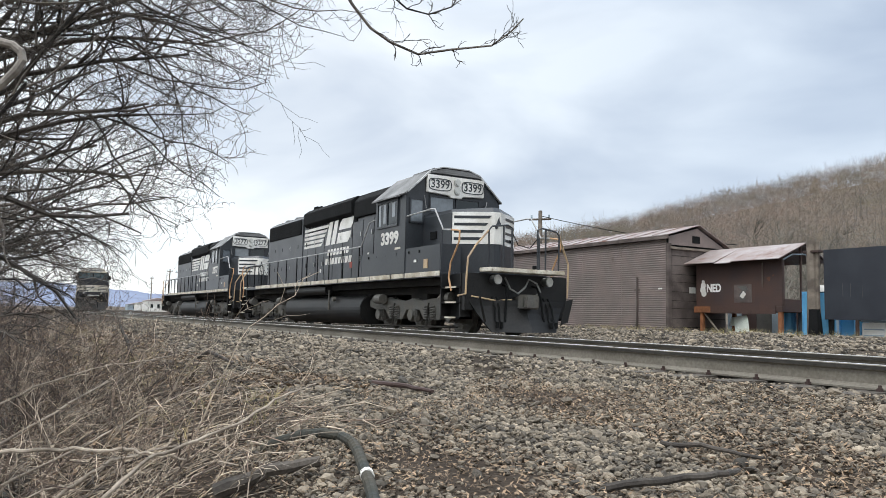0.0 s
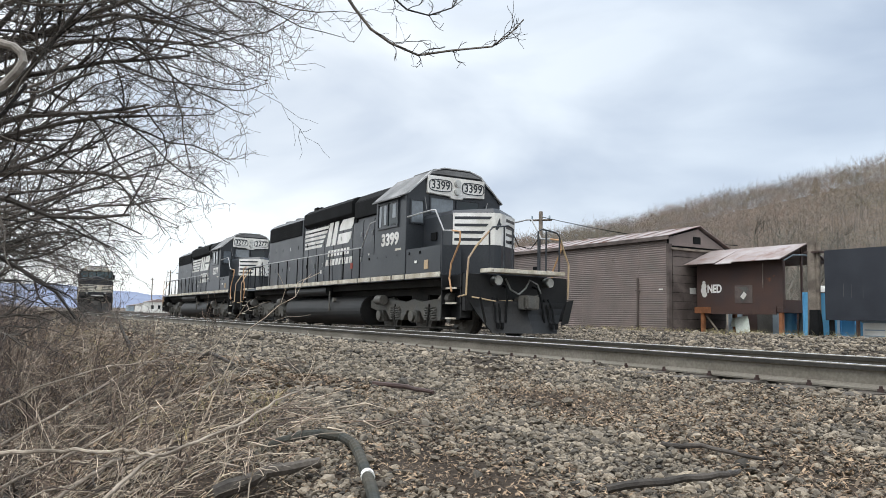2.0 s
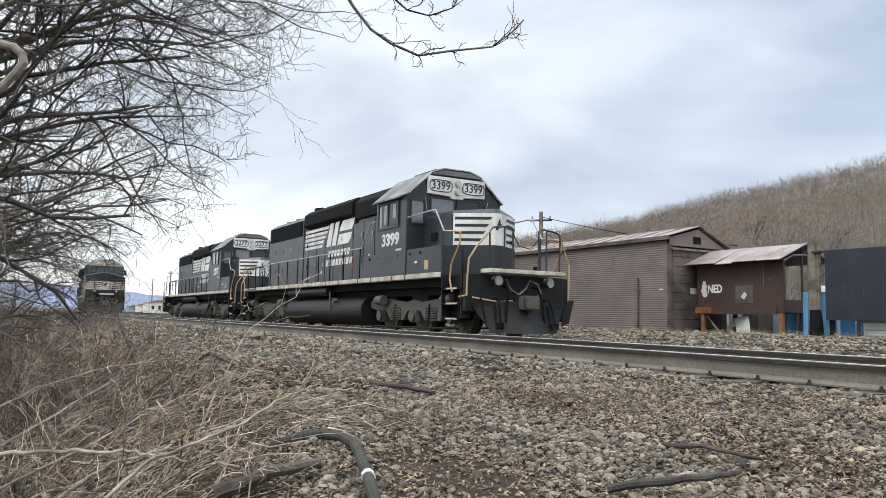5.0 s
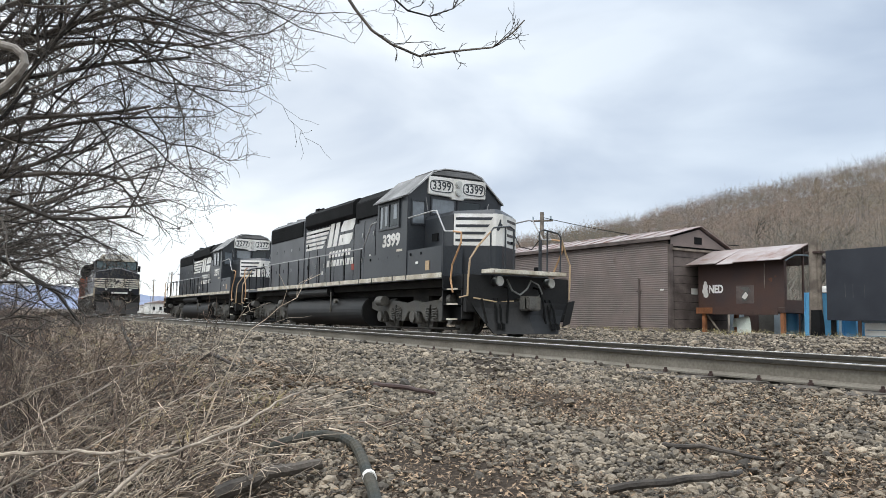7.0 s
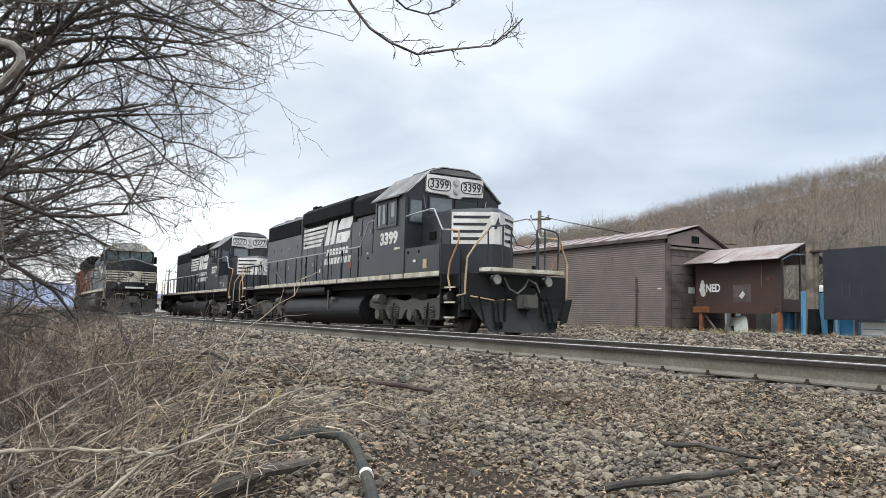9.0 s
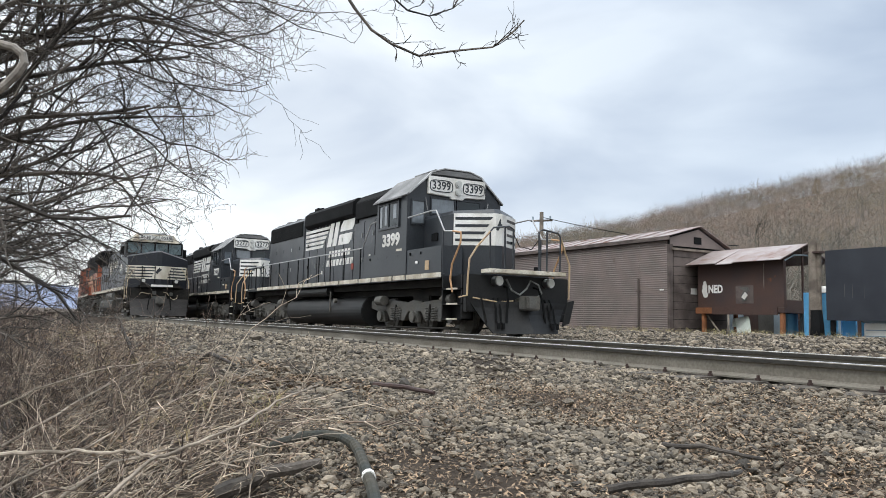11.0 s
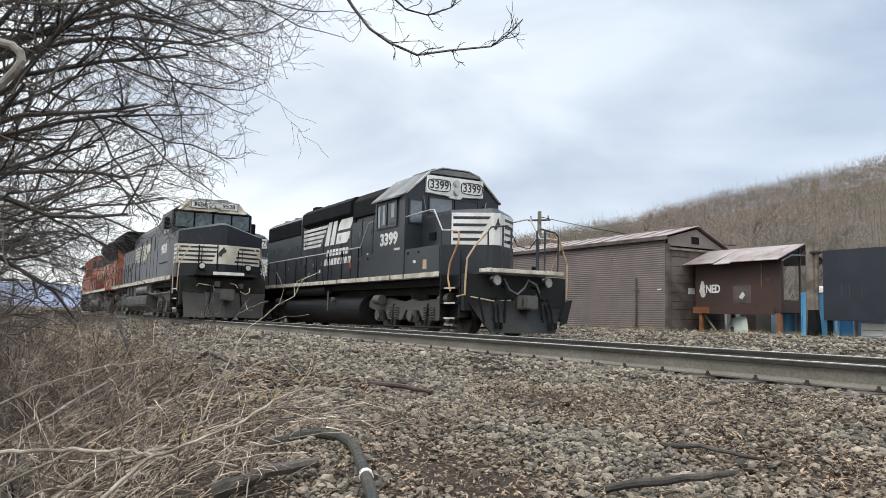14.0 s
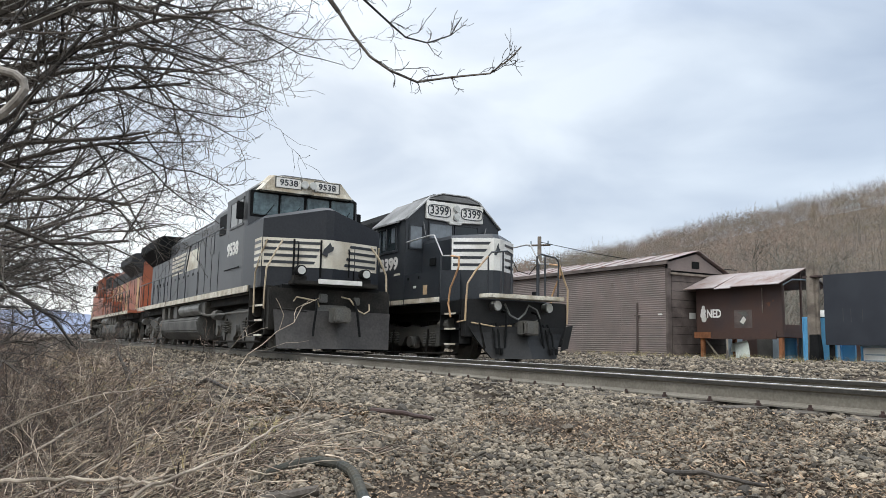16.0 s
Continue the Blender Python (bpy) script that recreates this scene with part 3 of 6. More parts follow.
    def shell(name, y_from, y_to, z0, z1, lift, material, slant=0.0):
        """A thin plate that follows the nose's front from y_from to y_to."""
        def at(y):
            return -1.5 + lift if abs(y) <= 0.1 else -1.5 - (abs(y) - 0.1) * 0.75 + lift
        ys = sorted({y_from, y_to, *(c for c in (-0.1, 0.1) if y_from < c < y_to)})
        rings = []
        for i, y in enumerate(ys):
            s0 = slant if i == len(ys) - 1 and slant > 0 else (slant if i == 0 and slant < 0 else 0)
            rings.append([(at(y) - 0.02, y, z0), (at(y), y, z0), (at(y + s0), y + s0, z1), (at(y + s0) - 0.02, y + s0, z1)])
        return part(name, hull(rings), material, nose)
    tagged(shell("nose_panel", -0.96, 0.96, 2.32, 3.14, 0.012, M_WHITE), "white painted nose panel")
    for k in range(4):
        z = 2.42 + k * 0.185
        shell("nose_stripe", -0.93, -0.42 + k * 0.07, z, z + 0.07, 0.02, M_BLACK, slant=0.05)
        shell("nose_stripe", 0.38, 0.93, z, z + 0.07, 0.02, M_BLACK)
    horse = [(-0.09, 2.72), (-0.03, 2.7), (0.02, 2.78), (0.08, 2.8), (0.09, 2.87), (0.05, 2.89), (0.04, 3.02), (0.01, 2.97), (-0.03, 2.86), (-0.07, 2.8)]
    part("nose_emblem", prism(horse, -1.5, -1.475, "x"), M_BLACK, nose, "dark emblem shape")
    part("nose_light", boxes((-1.98, -1.88, 0.55, 0.75, 2.44, 2.5)), M_BLACK_MATT, nose)
    part("brake_stand", boxes((-3.2, -2.9, -1.02, -0.98, 2.5, 2.7)), M_BLACK_MATT, nose)
    # front and rear platforms, anticlimber, pilot, plough, steps
    for x, s in ((-0.15, -1), (-L + 0.15, 1)):
        part("anticlimber", boxes((min(x, x + s * 0.45), max(x, x + s * 0.45), -1.1, 1.1, 1.53, 1.63), bevel=0.012), M_DIRTY_WHITE, loco, "scuffed white anticlimber")
        part("pilot_plate", boxes((min(x + s * 0.42, x + s * 0.6), max(x + s * 0.42, x + s * 0.6), -1.5, 1.5, 0.62, 1.5), bevel=0.02), M_TANK_BLACK, loco)
        for y in (-0.72, 0.8):
            bm = bmesh.new()
            disc(bm, (x + s * 0.32, y, 1.36), "x", 0.115, 0.2, 16)
            ditch = part("ditch_light", bm, M_CHROME, loco, "round ditch light")
            bm = bmesh.new()
            disc(bm, (x + s * 0.21, y, 1.36), "x", 0.1, 0.02, 16)
            part("lens", bm, M_LENS, ditch)
        part("mu_hose", rods([(x + s * 0.4, -0.4, 1.42), (x + s * 0.25, -0.35, 1.15), (x + s * 0.2, -0.15, 1.05), (x + s * 0.2, 0.05, 1.2), (x + s * 0.25, 0.2, 1.4), (x + s * 0.2, 0.4, 1.3), (x + s * 0.2, 0.5, 1.1), (x + s * 0.3, 0.42, 1.0)], r=0.024), M_RESERVOIR, loco)
        for y in (-0.8, -0.68, 0.7, 0.84):
            bm = bmesh.new()
            rod(bm, [(x + s * 0.35, y, 0.95), (x + s * 0.2, y * 1.02, 0.7), (x + s * 0.16, y * 1.04, 0.42), (x + s * 0.05, y * 1.05, 0.3)], 0.025)
            disc(bm, (x + s * 0.05, y * 1.05, 0.3), "z", 0.04, 0.14, 8)
            part("brake_hose", bm, M_BLACK_MATT, loco)
            part("hose_coupling", boxes((x + s * 0.05 - 0.03, x + s * 0.05 + 0.03, y * 1.05 - 0.03, y * 1.05 + 0.03, 0.24, 0.31), bevel=0.01), M_CHROME, loco)
        part("cut_lever", rods([(x + s * 0.3, -1.4, 0.95), (x + s * 0.28, -0.7, 0.86), (x + s * 0.25, -0.3, 0.9)], r=0.018), M_YELLOW, loco)
        for side in (-1, 1):
            y0, y1 = sorted((side * 1.2, side * 1.52))
            xa, xb = sorted((x + s * 0.6, x + s * 1.55))
            steps = part("step_well", boxes((xa, xa + 0.04, y0, y1, 0.42, 1.5), (xb - 0.04, xb, y0, y1, 0.42, 1.5), (xa, xb, *sorted((side * 1.2, side * 1.24)), 0.42, 1.5)), M_TANK_BLACK, loco)
            for z in (0.42, 0.78, 1.14):
                part("step", boxes((xa, xb, y0, y1, z, z + 0.04)), M_BLACK_MATT, steps)
                part("step_edge", boxes((xa + 0.25, xb - 0.2, *sorted((side * 1.515, side * 1.535)), z + 0.005, z + 0.045)), M_DIRTY_WHITE, steps)
            r1 = [(x + s * 1.1, side * 1.5, 2.56), (x + s * 0.72, side * 1.5, 2.5), (x + s * 0.7, side * 1.52, 2.25), (x + s * 1.05, side * 1.54, 1.75), (x + s * 1.12, side * 1.54, 1.4), (x + s * 1.0, side * 1.54, 1.08)]
            part("step_handrail", rods(r1, r=0.024), M_ORANGE_RAIL, loco, "faded orange handrail beside the steps")
            r2 = [(x + s * 0.16, side * 1.04, 2.5), (x + s * 0.3, side * 1.3, 2.15), (x + s * 0.35, side * 1.48, 1.85), (x + s * 0.38, side * 1.5, 1.4), (x + s * 0.4, side * 1.5, 1.0), (x + s * 0.75, side * 1.5, 0.96)]
            part("step_handrail", rods(r2, r=0.024), M_YELLOW, loco)
        for side in (-1, 1):
            part("end_railing", rods([(x + s * 0.16, side * 1.02, 1.62), (x + s * 0.16, side * 1.04, 2.5), (x + s * 0.16, side * 0.95, 2.6), (x + s * 0.16, side * 0.5, 2.66), (x + s * 0.16, side * 0.38, 2.6), (x + s * 0.16, side * 0.38, 1.62)],
                                     [(x + s * 0.16, side * 0.62, 1.62), (x + s * 0.16, side * 0.62, 2.62)], r=0.022), M_BLACK, loco, "black end railing")
        part("end_chain", rods([(x + s * 0.16, -0.38, 2.5), (x + s * 0.16, -0.2, 2.2), (x + s * 0.16, 0.15, 2.15), (x + s * 0.16, 0.38, 2.4)], r=0.012, sides=5), M_BLACK_MATT, loco)
    add_plow(loco, 0.05, 1.42, 0.13, 0.88, M_TANK_BLACK, 0.66)
    for side in (-1, 1):
        rings = []
        for q in np.linspace(0, 1, 6):
            px, py = -0.3 + 0.16 * q * q, side * (1.27 + 0.08 * q ** 1.5)
            rings.append([(px, py - side * 0.16, 0.3 + 0.08 * q), (px, py, 0.9 + 0.05 * q), (px - 0.04, py, 0.9 + 0.05 * q), (px - 0.04, py - side * 0.16, 0.3 + 0.08 * q)])
        part("plow_wing", hull(rings), M_TANK_BLACK, loco)
    add_coupler(loco, 0.0)
    add_coupler(loco, -L)
    part("brake_wheel", rods([(-0.9, 0.75, 1.6), (-0.9, 0.75, 1.78)], r=0.07, sides=10), M_BLACK_MATT, loco)
    # side handrails with posts
    for side in (-1, 1):
        y = side * 1.5
        line = [(-19.3, y, 2.5), (-6.66, y, 2.52), (-6.1, y, 3.2), (-5.72, y, 3.24)]
        part("handrail", rods(line, [(-3.65, y, 3.14), (-2.3, y, 3.18), (-2.1, y, 3.16), (-1.66, y, 2.6), (-1.25, y, 2.56)], r=0.02), M_ROOF_EDGE, loco, "thin pale grey handrail")
        for x in (-19.3, -18.2, -17.1, -16.0, -14.9, -13.8, -12.6, -11.5, -10.4, -9.3, -8.1, -6.8):
            part("handrail_post", rods([(x, y, 1.5), (x, y, 2.51)], r=0.021), M_BLACK_MATT, loco)
        part("handrail_post", rods([(-1.72, y, 1.54), (-1.72, y, 2.6)], r=0.022), M_BLACK, loco)
        part("grab_iron", rods([(-3.6, side * 0.94, 3.4), (-3.58, side * 1.02, 3.75)], r=0.012), M_ROOF, loco)
    # markings on the hood: slanting bars and plain shapes
    for k in range(5):
        z = 2.92 + k * 0.158
        part("hood_bar", prism([(-13.4, z), (-11.6 + k * 0.16, z), (-11.5 + k * 0.16, z + 0.1), (-13.4, z + 0.1)], -0.952, -0.944), M_WHITE, loco, "white bar painted on the hood" if k == 0 else "")
    for pts in ([(-11.15, 2.9), (-10.75, 2.9), (-10.45, 3.72), (-10.8, 3.72)], [(-10.62, 2.9), (-10.25, 2.9), (-9.95, 3.72), (-10.3, 3.72)],
                [(-10.1, 2.9), (-9.1, 2.9), (-8.85, 3.1), (-8.82, 3.26), (-9.95, 3.26)], [(-9.9, 3.36), (-8.85, 3.36), (-8.68, 3.5), (-8.62, 3.72), (-9.6, 3.72), (-9.82, 3.56)]):
        part("hood_emblem", prism(pts, -0.952, -0.944), M_WHITE, loco, "white emblem shape")
    for z, x0, n, w in ((2.52, -10.95, 7, 0.2), (2.2, -11.15, 8, 0.22)):
        for k in range(n):
            part("hood_marking", prism([(x0 + k * (w + 0.09), z), (x0 + k * (w + 0.09) + w, z), (x0 + k * (w + 0.09) + w + 0.06, z + 0.22), (x0 + k * (w + 0.09) + 0.06, z + 0.22)], -0.952, -0.944), M_WHITE, loco)
    part("sticker", boxes((-8.85, -8.65, -0.955, -0.944, 2.0, 2.2)), M_RED, loco)
    for x, z in ((-16.6, 3.3), (-16.1, 3.3), (-15.2, 3.32), (-14.3, 3.34), (-13.9, 3.2), (-12.6, 3.8), (-10.8, 3.95), (-11.6, 1.95), (-14.6, 2.5), (-7.4, 2.3)):
        part("door_tag", boxes((x, x + 0.1, -0.965, -0.944, z, z + 0.12)), M_WHITE, loco)
    # fuel tank and air reservoirs
    curve = [(1.0 + 0.44 * math.cos(q), 0.62 + 0.46 * math.sin(q)) for q in np.linspace(-math.pi / 2, math.pi / 2, 31)]
    tank = curve + [(-y, z) for y, z in curve[::-1]]
    body = part("fuel_tank", prism(tank, -13.95, -6.75, "x", bevel=0.03), M_TANK_BLACK, loco, "long black fuel tank")
    for side in (-1, 1):
        bm = bmesh.new()
        rod(bm, [(-13.8, side * 1.3, 1.27), (-9.7, side * 1.3, 1.27)], 0.16, 18)
        part("air_reservoir", bm, M_TANK_BLACK, loco, smooth=False)
        bm = bmesh.new()
        disc(bm, (-8.9, side * 1.45, 0.95), "y", 0.08, 0.1, 12)
        rod(bm, [(-9.3, side * 1.46, 0.6), (-9.3, side * 1.46, 1.25)], 0.03)
        part("filler_cap", bm, M_TRUCK, body)
    r = 0.508
    build_truck(loco, -3.86, 2.07, r, False)
    build_truck(loco, -17.12, 2.07, r, False)
    return loco


def build_wide(label, number, group, hood_m, cab_m, nose_m, roof_m, stripes, sill_m):
    """A long wide-nosed six-axle road locomotive with winged radiators at its rear."""
    L = 22.3
    loco = empty("diesel_locomotive", label, "locomotive", None, group=group)
    part("underframe", boxes((-21.5, -1.0, -0.9, 0.9, 1.0, 1.5), (-20.5, -2.6, -1.25, 1.25, 1.2, 1.5)), M_UNDER, loco)
    part("walkway", boxes((-21.6, -0.95, -1.0, 1.0, 1.5, 1.58), (-20.6, -2.3, -1.52, 1.52, 1.46, 1.58)), hood_m, loco)
    for k in range(12):
        for y0, y1 in ((-1.55, -1.522), (1.522, 1.55)):
            part("sill_stripe", boxes((-2.35 - (k + 1) * 1.52 + 0.04, -2.35 - k * 1.52, y0, y1, 1.42, 1.58), bevel=0.006), sill_m, loco)
    # nose: full width, sloping shoulders, slightly folded front
    plan = [(-3.0, -1.5), (-1.45, -1.49), (-1.02, -0.1), (-1.02, 0.1), (-1.45, 1.49), (-3.0, 1.5)]
    tops = {-1.5: 3.08, -1.49: 3.1, -0.1: 3.38, 0.1: 3.38, 1.49: 3.02, 1.5: 3.02}
    ring0 = [(x, y, 1.5) for x, y in plan]
    ring1 = [(x, y, tops[y]) for x, y in plan]
    ring2 = [(-3.0 + (x + 3.0) * 0.86, y * 0.93, tops[y] + 0.1) for x, y in plan]
    nose = part("nose", hull([ring0, ring1, ring2]), nose_m, loco, "wide nose with sloping shoulders")

    def front_x(y):
        return float(np.interp(y, (-1.49, -0.1, 0.1, 1.49), (-1.45, -1.02, -1.02, -1.45)))

    def shell(name, y_from, y_to, z0, z1, lift, material, s0=0.0, s1=0.0):
        ys = sorted({y_from, y_to, *(c for c in (-0.1, 0.1) if y_from < c < y_to)})
        rings = []
        for y in ys:
            t = s0 if y == y_from else (s1 if y == y_to else 0)
            rings.append([(front_x(y) + lift - 0.02, y, z0), (front_x(y) + lift, y, z0), (front_x(y + t) + lift, y + t, z1), (front_x(y + t) + lift - 0.02, y + t, z1)])
        return part(name, hull(rings), material, nose)
    if stripes:
        shell("nose_panel", -1.48, 1.42, 1.98, 2.66, 0.012, M_CREAM)
        part("nose_panel", boxes((-2.0, -1.46, -1.515, -1.495, 1.98, 2.66)), M_CREAM, nose, "dusty white nose panel")
        for k in range(4):
            z = 2.06 + k * 0.155
            shell("nose_stripe", -1.45, -0.35 + k * 0.05, z, z + 0.065, 0.02, M_BLACK, s1=0.03)
            shell("nose_stripe", 0.42 + k * 0.05, 1.38, z, z + 0.065, 0.02, M_BLACK, s0=0.03)
            part("nose_stripe", boxes((-1.98, -1.47, -1.522, -1.51, z, z + 0.065)), M_BLACK, nose)
        horse = [(-0.2, 2.3), (-0.08, 2.24), (-0.05, 2.34), (0.06, 2.4), (0.09, 2.5), (0.03, 2.5), (-0.01, 2.6), (-0.07, 2.52), (-0.15, 2.44)]
        part("nose_emblem", prism([(a + 0.02, b) for a, b in horse], -1.02, -0.985, "x"), M_BLACK, nose, "dark emblem shape")
        for spec in ((-1.06, -0.99, -0.22, -0.19, 1.75, 2.64), (-1.24, -1.2, -0.82, -0.78, 1.7, 2.64), (-1.26, -1.2, 0.7, 0.74, 1.7, 2.6)):
            part("door_seam", boxes(spec), M_BLACK_MATT, nose)
        for line in ([(-1.22, -0.72, 2.6), (-1.14, -0.72, 2.55), (-1.14, -0.72, 1.75)], [(-1.18, 0.55, 2.5), (-1.1, 0.55, 2.45), (-1.1, 0.55, 1.8)]):
            part("nose_grab", rods(line, r=0.018), M_BLACK_MATT, nose)
    else:
        shell("nose_panel", -1.4, 1.4, 2.0, 2.5, 0.012, M_YELLOW)
    # cab
    sec = [(-1.5, 1.58), (1.5, 1.58), (1.5, 4.02), (1.2, 4.22), (0.9, 4.48), (0.5, 4.55), (-0.5, 4.55), (-0.9, 4.48), (-1.2, 4.22), (-1.5, 4.02)]
    cab = part("cab", hull([[(-4.95, y, z) for y, z in sec], [(-3.15, y, z) for y, z in sec], [(-2.75 if z < 3 else -2.95, y * (0.985), z if z < 4.2 else 4.2 + (z - 4.2) * 0.85) for y, z in sec]]), cab_m, loco, "wide cab")
    part("cab_roof", hull([[(-5.0, y, z + 0.012) for y, z in sec[3:9]] + [(-5.0, 0, 4.5)], [(-3.1, y, z + 0.012) for y, z in sec[3:9]] + [(-3.1, 0, 4.5)]]), roof_m, cab)
    for y0, y1 in ((-1.36, -0.72), (-0.66, -0.04), (0.04, 0.66), (0.72, 1.36)):
        pane = part("windscreen", boxes((-2.95, -2.86, y0, y1, 3.42, 3.98), bevel=0.02), M_SCREEN, cab, "reflecting windscreen")
        part("wiper", rods([(-2.84, (y0 + y1) / 2, 3.42), (-2.83, (y0 + y1) / 2 + 0.2, 3.7)], r=0.01), M_BLACK_MATT, pane)
    part("windscreen_frame", boxes((-2.97, -2.885, -1.43, 1.43, 3.36, 4.04), bevel=0.01), M_BLACK_MATT, cab, "black windscreen surround")
    part("sun_visor", boxes((-2.9, -2.62, -1.2, -0.15, 4.02, 4.05), (-2.9, -2.62, 0.15, 1.2, 4.02, 4.05)), M_DIRTY_WHITE, cab)
    part("roof_antenna", rods([(-3.6, 0.3, 4.54), (-3.6, 0.3, 4.64), (-3.6, 0.7, 4.64), (-3.6, 0.7, 4.54)], r=0.015, sides=5), M_BLACK_MATT, cab)
    visor = part("number_housing", hull([[(-3.1, y, z) for y, z in ((-1.35, 4.05), (1.35, 4.05), (0.95, 4.5), (-0.95, 4.5))], [(-2.72, y, z) for y, z in ((-1.25, 4.05), (1.25, 4.05), (0.9, 4.44), (-0.9, 4.44))]]), sill_m if stripes else hood_m, cab, "pale number and headlight housing")
    for s in (-1, 1):
        part("number_board", boxes((-2.74, -2.7, s * 0.52 - 0.33, s * 0.52 + 0.33, 4.15, 4.4), bevel=0.01), M_WHITE, visor)
        part("board_frame", boxes((-2.735, -2.705, s * 0.52 - 0.36, s * 0.52 + 0.36, 4.13, 4.15), (-2.735, -2.705, s * 0.52 - 0.36, s * 0.52 + 0.36, 4.4, 4.42), (-2.735, -2.705, s * 0.52 - 0.36, s * 0.52 - 0.335, 4.15, 4.4), (-2.735, -2.705, s * 0.52 + 0.335, s * 0.52 + 0.36, 4.15, 4.4)), M_TANK, visor)
        digits(visor, number, 0.22, -2.695, s * 0.52, 4.275, "front", M_BLACK, 0.48, 0.004)
        bm = bmesh.new()
        disc(bm, (-2.68, s * 0.11, 4.27), "x", 0.1, 0.1, 16)
        lamp = part("headlight", bm, M_CHROME, visor, "round headlight")
        bm = bmesh.new()
        disc(bm, (-2.625, s * 0.11, 4.27), "x", 0.085, 0.02, 16)
        part("lens", bm, M_LENS, lamp)
        y0, y1 = sorted((s * 1.495, s * 1.515))
        for xa, xb in ((-4.45, -3.75), (-3.68, -3.25)):
            win = part("side_window", boxes((xa, xb, y0, y1, 3.22, 3.86), bevel=0.01), M_GLASS, cab, "dark side window")
            part("window_frame", boxes((xa - 0.05, xb + 0.05, *sorted((s * 1.49, s * 1.525)), 3.17, 3.22), (xa - 0.05, xb + 0.05, *sorted((s * 1.49, s * 1.525)), 3.86, 3.91), (xa - 0.05, xa, *sorted((s * 1.49, s * 1.525)), 3.22, 3.86)), cab_m, win)
        part("mirror", boxes((-3.2, -3.14, *sorted((s * 1.52, s * 1.7)), 3.3, 3.75), bevel=0.01), M_BLACK_MATT, cab)
    digits(loco, number, 0.46, -4.15, -1.502, 2.62, "side", M_WHITE, 1.15, 0.02)
    part("grab_iron", rods([(-4.8, -1.54, 2.1), (-3.3, -1.54, 2.1)], r=0.016), M_BLACK_MATT, loco)
    # auxiliary cab, hood and radiators
    part("auxiliary_cab", prism([(-1.48, 1.58), (1.48, 1.58), (1.48, 2.75), (1.05, 2.95), (1.05, 4.1), (0.8, 4.36), (-0.8, 4.36), (-1.05, 4.1), (-1.05, 2.95), (-1.48, 2.75)], -8.4, -4.95, "x", bevel=0.02), hood_m, loco)
    part("intake_grille", boxes((-7.6, -6.5, -1.08, -1.04, 3.4, 4.0), (-7.6, -6.5, 1.04, 1.08, 3.4, 4.0), bevel=0.01), M_BLACK_MATT, loco, "dark intake grille")
    part("long_hood", prism([(-0.95, 1.58), (0.95, 1.58), (0.95, 3.95), (0.7, 4.2), (-0.7, 4.2), (-0.95, 3.95)], -20.9, -8.3, "x", bevel=0.02), hood_m, loco, "engine hood with tall doors")
    part("hood_roof", boxes((-16.4, -8.4, -0.72, 0.72, 4.195, 4.25), bevel=0.01), roof_m, loco)
    part("exhaust_stack", boxes((-11.4, -10.6, -0.35, 0.35, 4.24, 4.42), bevel=0.02), M_BLACK_MATT, loco)
    for s in (-1, 1):
        x = -20.7
        while x < -8.7:
            part("door_gap", boxes((x - 0.02, x + 0.025, *sorted((s * 0.947, s * 0.96)), 1.62, 3.6)), M_BLACK_MATT, loco)
            door = part("hood_door", boxes((x + 0.03, x + 0.8, *sorted((s * 0.945, s * 0.975)), 1.7, 3.55), bevel=0.01), hood_m if int(x * 5) % 3 else (M_FLEET_LIGHT if stripes else M_FADED_ORANGE), loco)
            part("latch", boxes((x + 0.7, x + 0.74, *sorted((s * 0.97, s * 0.995)), 2.4, 2.56)), M_BLACK_MATT, door)
            x += 0.83
        for k in range(4):
            part("panel_seam", boxes((-8.3 + k * 0.85, -8.27 + k * 0.85, *sorted((s * 1.475, s * 1.487)), 1.65, 2.72)), M_BLACK_MATT, loco)
    wing = [(-0.97, 3.45), (-1.52, 3.95), (-1.52, 4.3), (-1.3, 4.42), (1.3, 4.42), (1.52, 4.3), (1.52, 3.95), (0.97, 3.45)]
    part("radiator_wing", prism(wing, -20.8, -16.4, "x", bevel=0.02), M_RADIATOR if not stripes else M_BLACK_MATT, loco, "dark winged radiator housing")
    part("equipment_box", boxes((-13.2, -8.6, -1.45, -0.96, 1.58, 2.3), (-13.2, -8.6, 0.96, 1.45, 1.58, 2.3), bevel=0.02), hood_m, loco)
    if stripes:
        for k in range(5):
            part("hood_bar", prism([(-15.8, 2.7 + k * 0.16), (-13.6 + k * 0.12, 2.7 + k * 0.16), (-13.5 + k * 0.12, 2.8 + k * 0.16), (-15.8, 2.8 + k * 0.16)], -0.982, -0.974), M_DIRTY_WHITE, loco)
        part("hood_emblem", prism([(-13.1, 2.7), (-11.0, 2.7), (-10.8, 3.4), (-12.8, 3.4)], -0.982, -0.974), M_DIRTY_WHITE, loco, "white emblem shape")
    else:
        for s in (-1, 1):
            part("roof_band", boxes((-20.85, -8.35, *sorted((s * 0.955, s * 0.988)), 3.3, 3.93)), M_RADIATOR, loco, "dark upper hood band")
            part("roof_band", boxes((-8.35, -5.0, *sorted((s * 1.055, s * 1.07)), 3.4, 4.08)), M_RADIATOR, loco)
        part("side_band", boxes((-20.8, -8.4, -0.985, -0.974, 2.0, 2.5)), M_FADED_ORANGE, loco, "faded orange band")
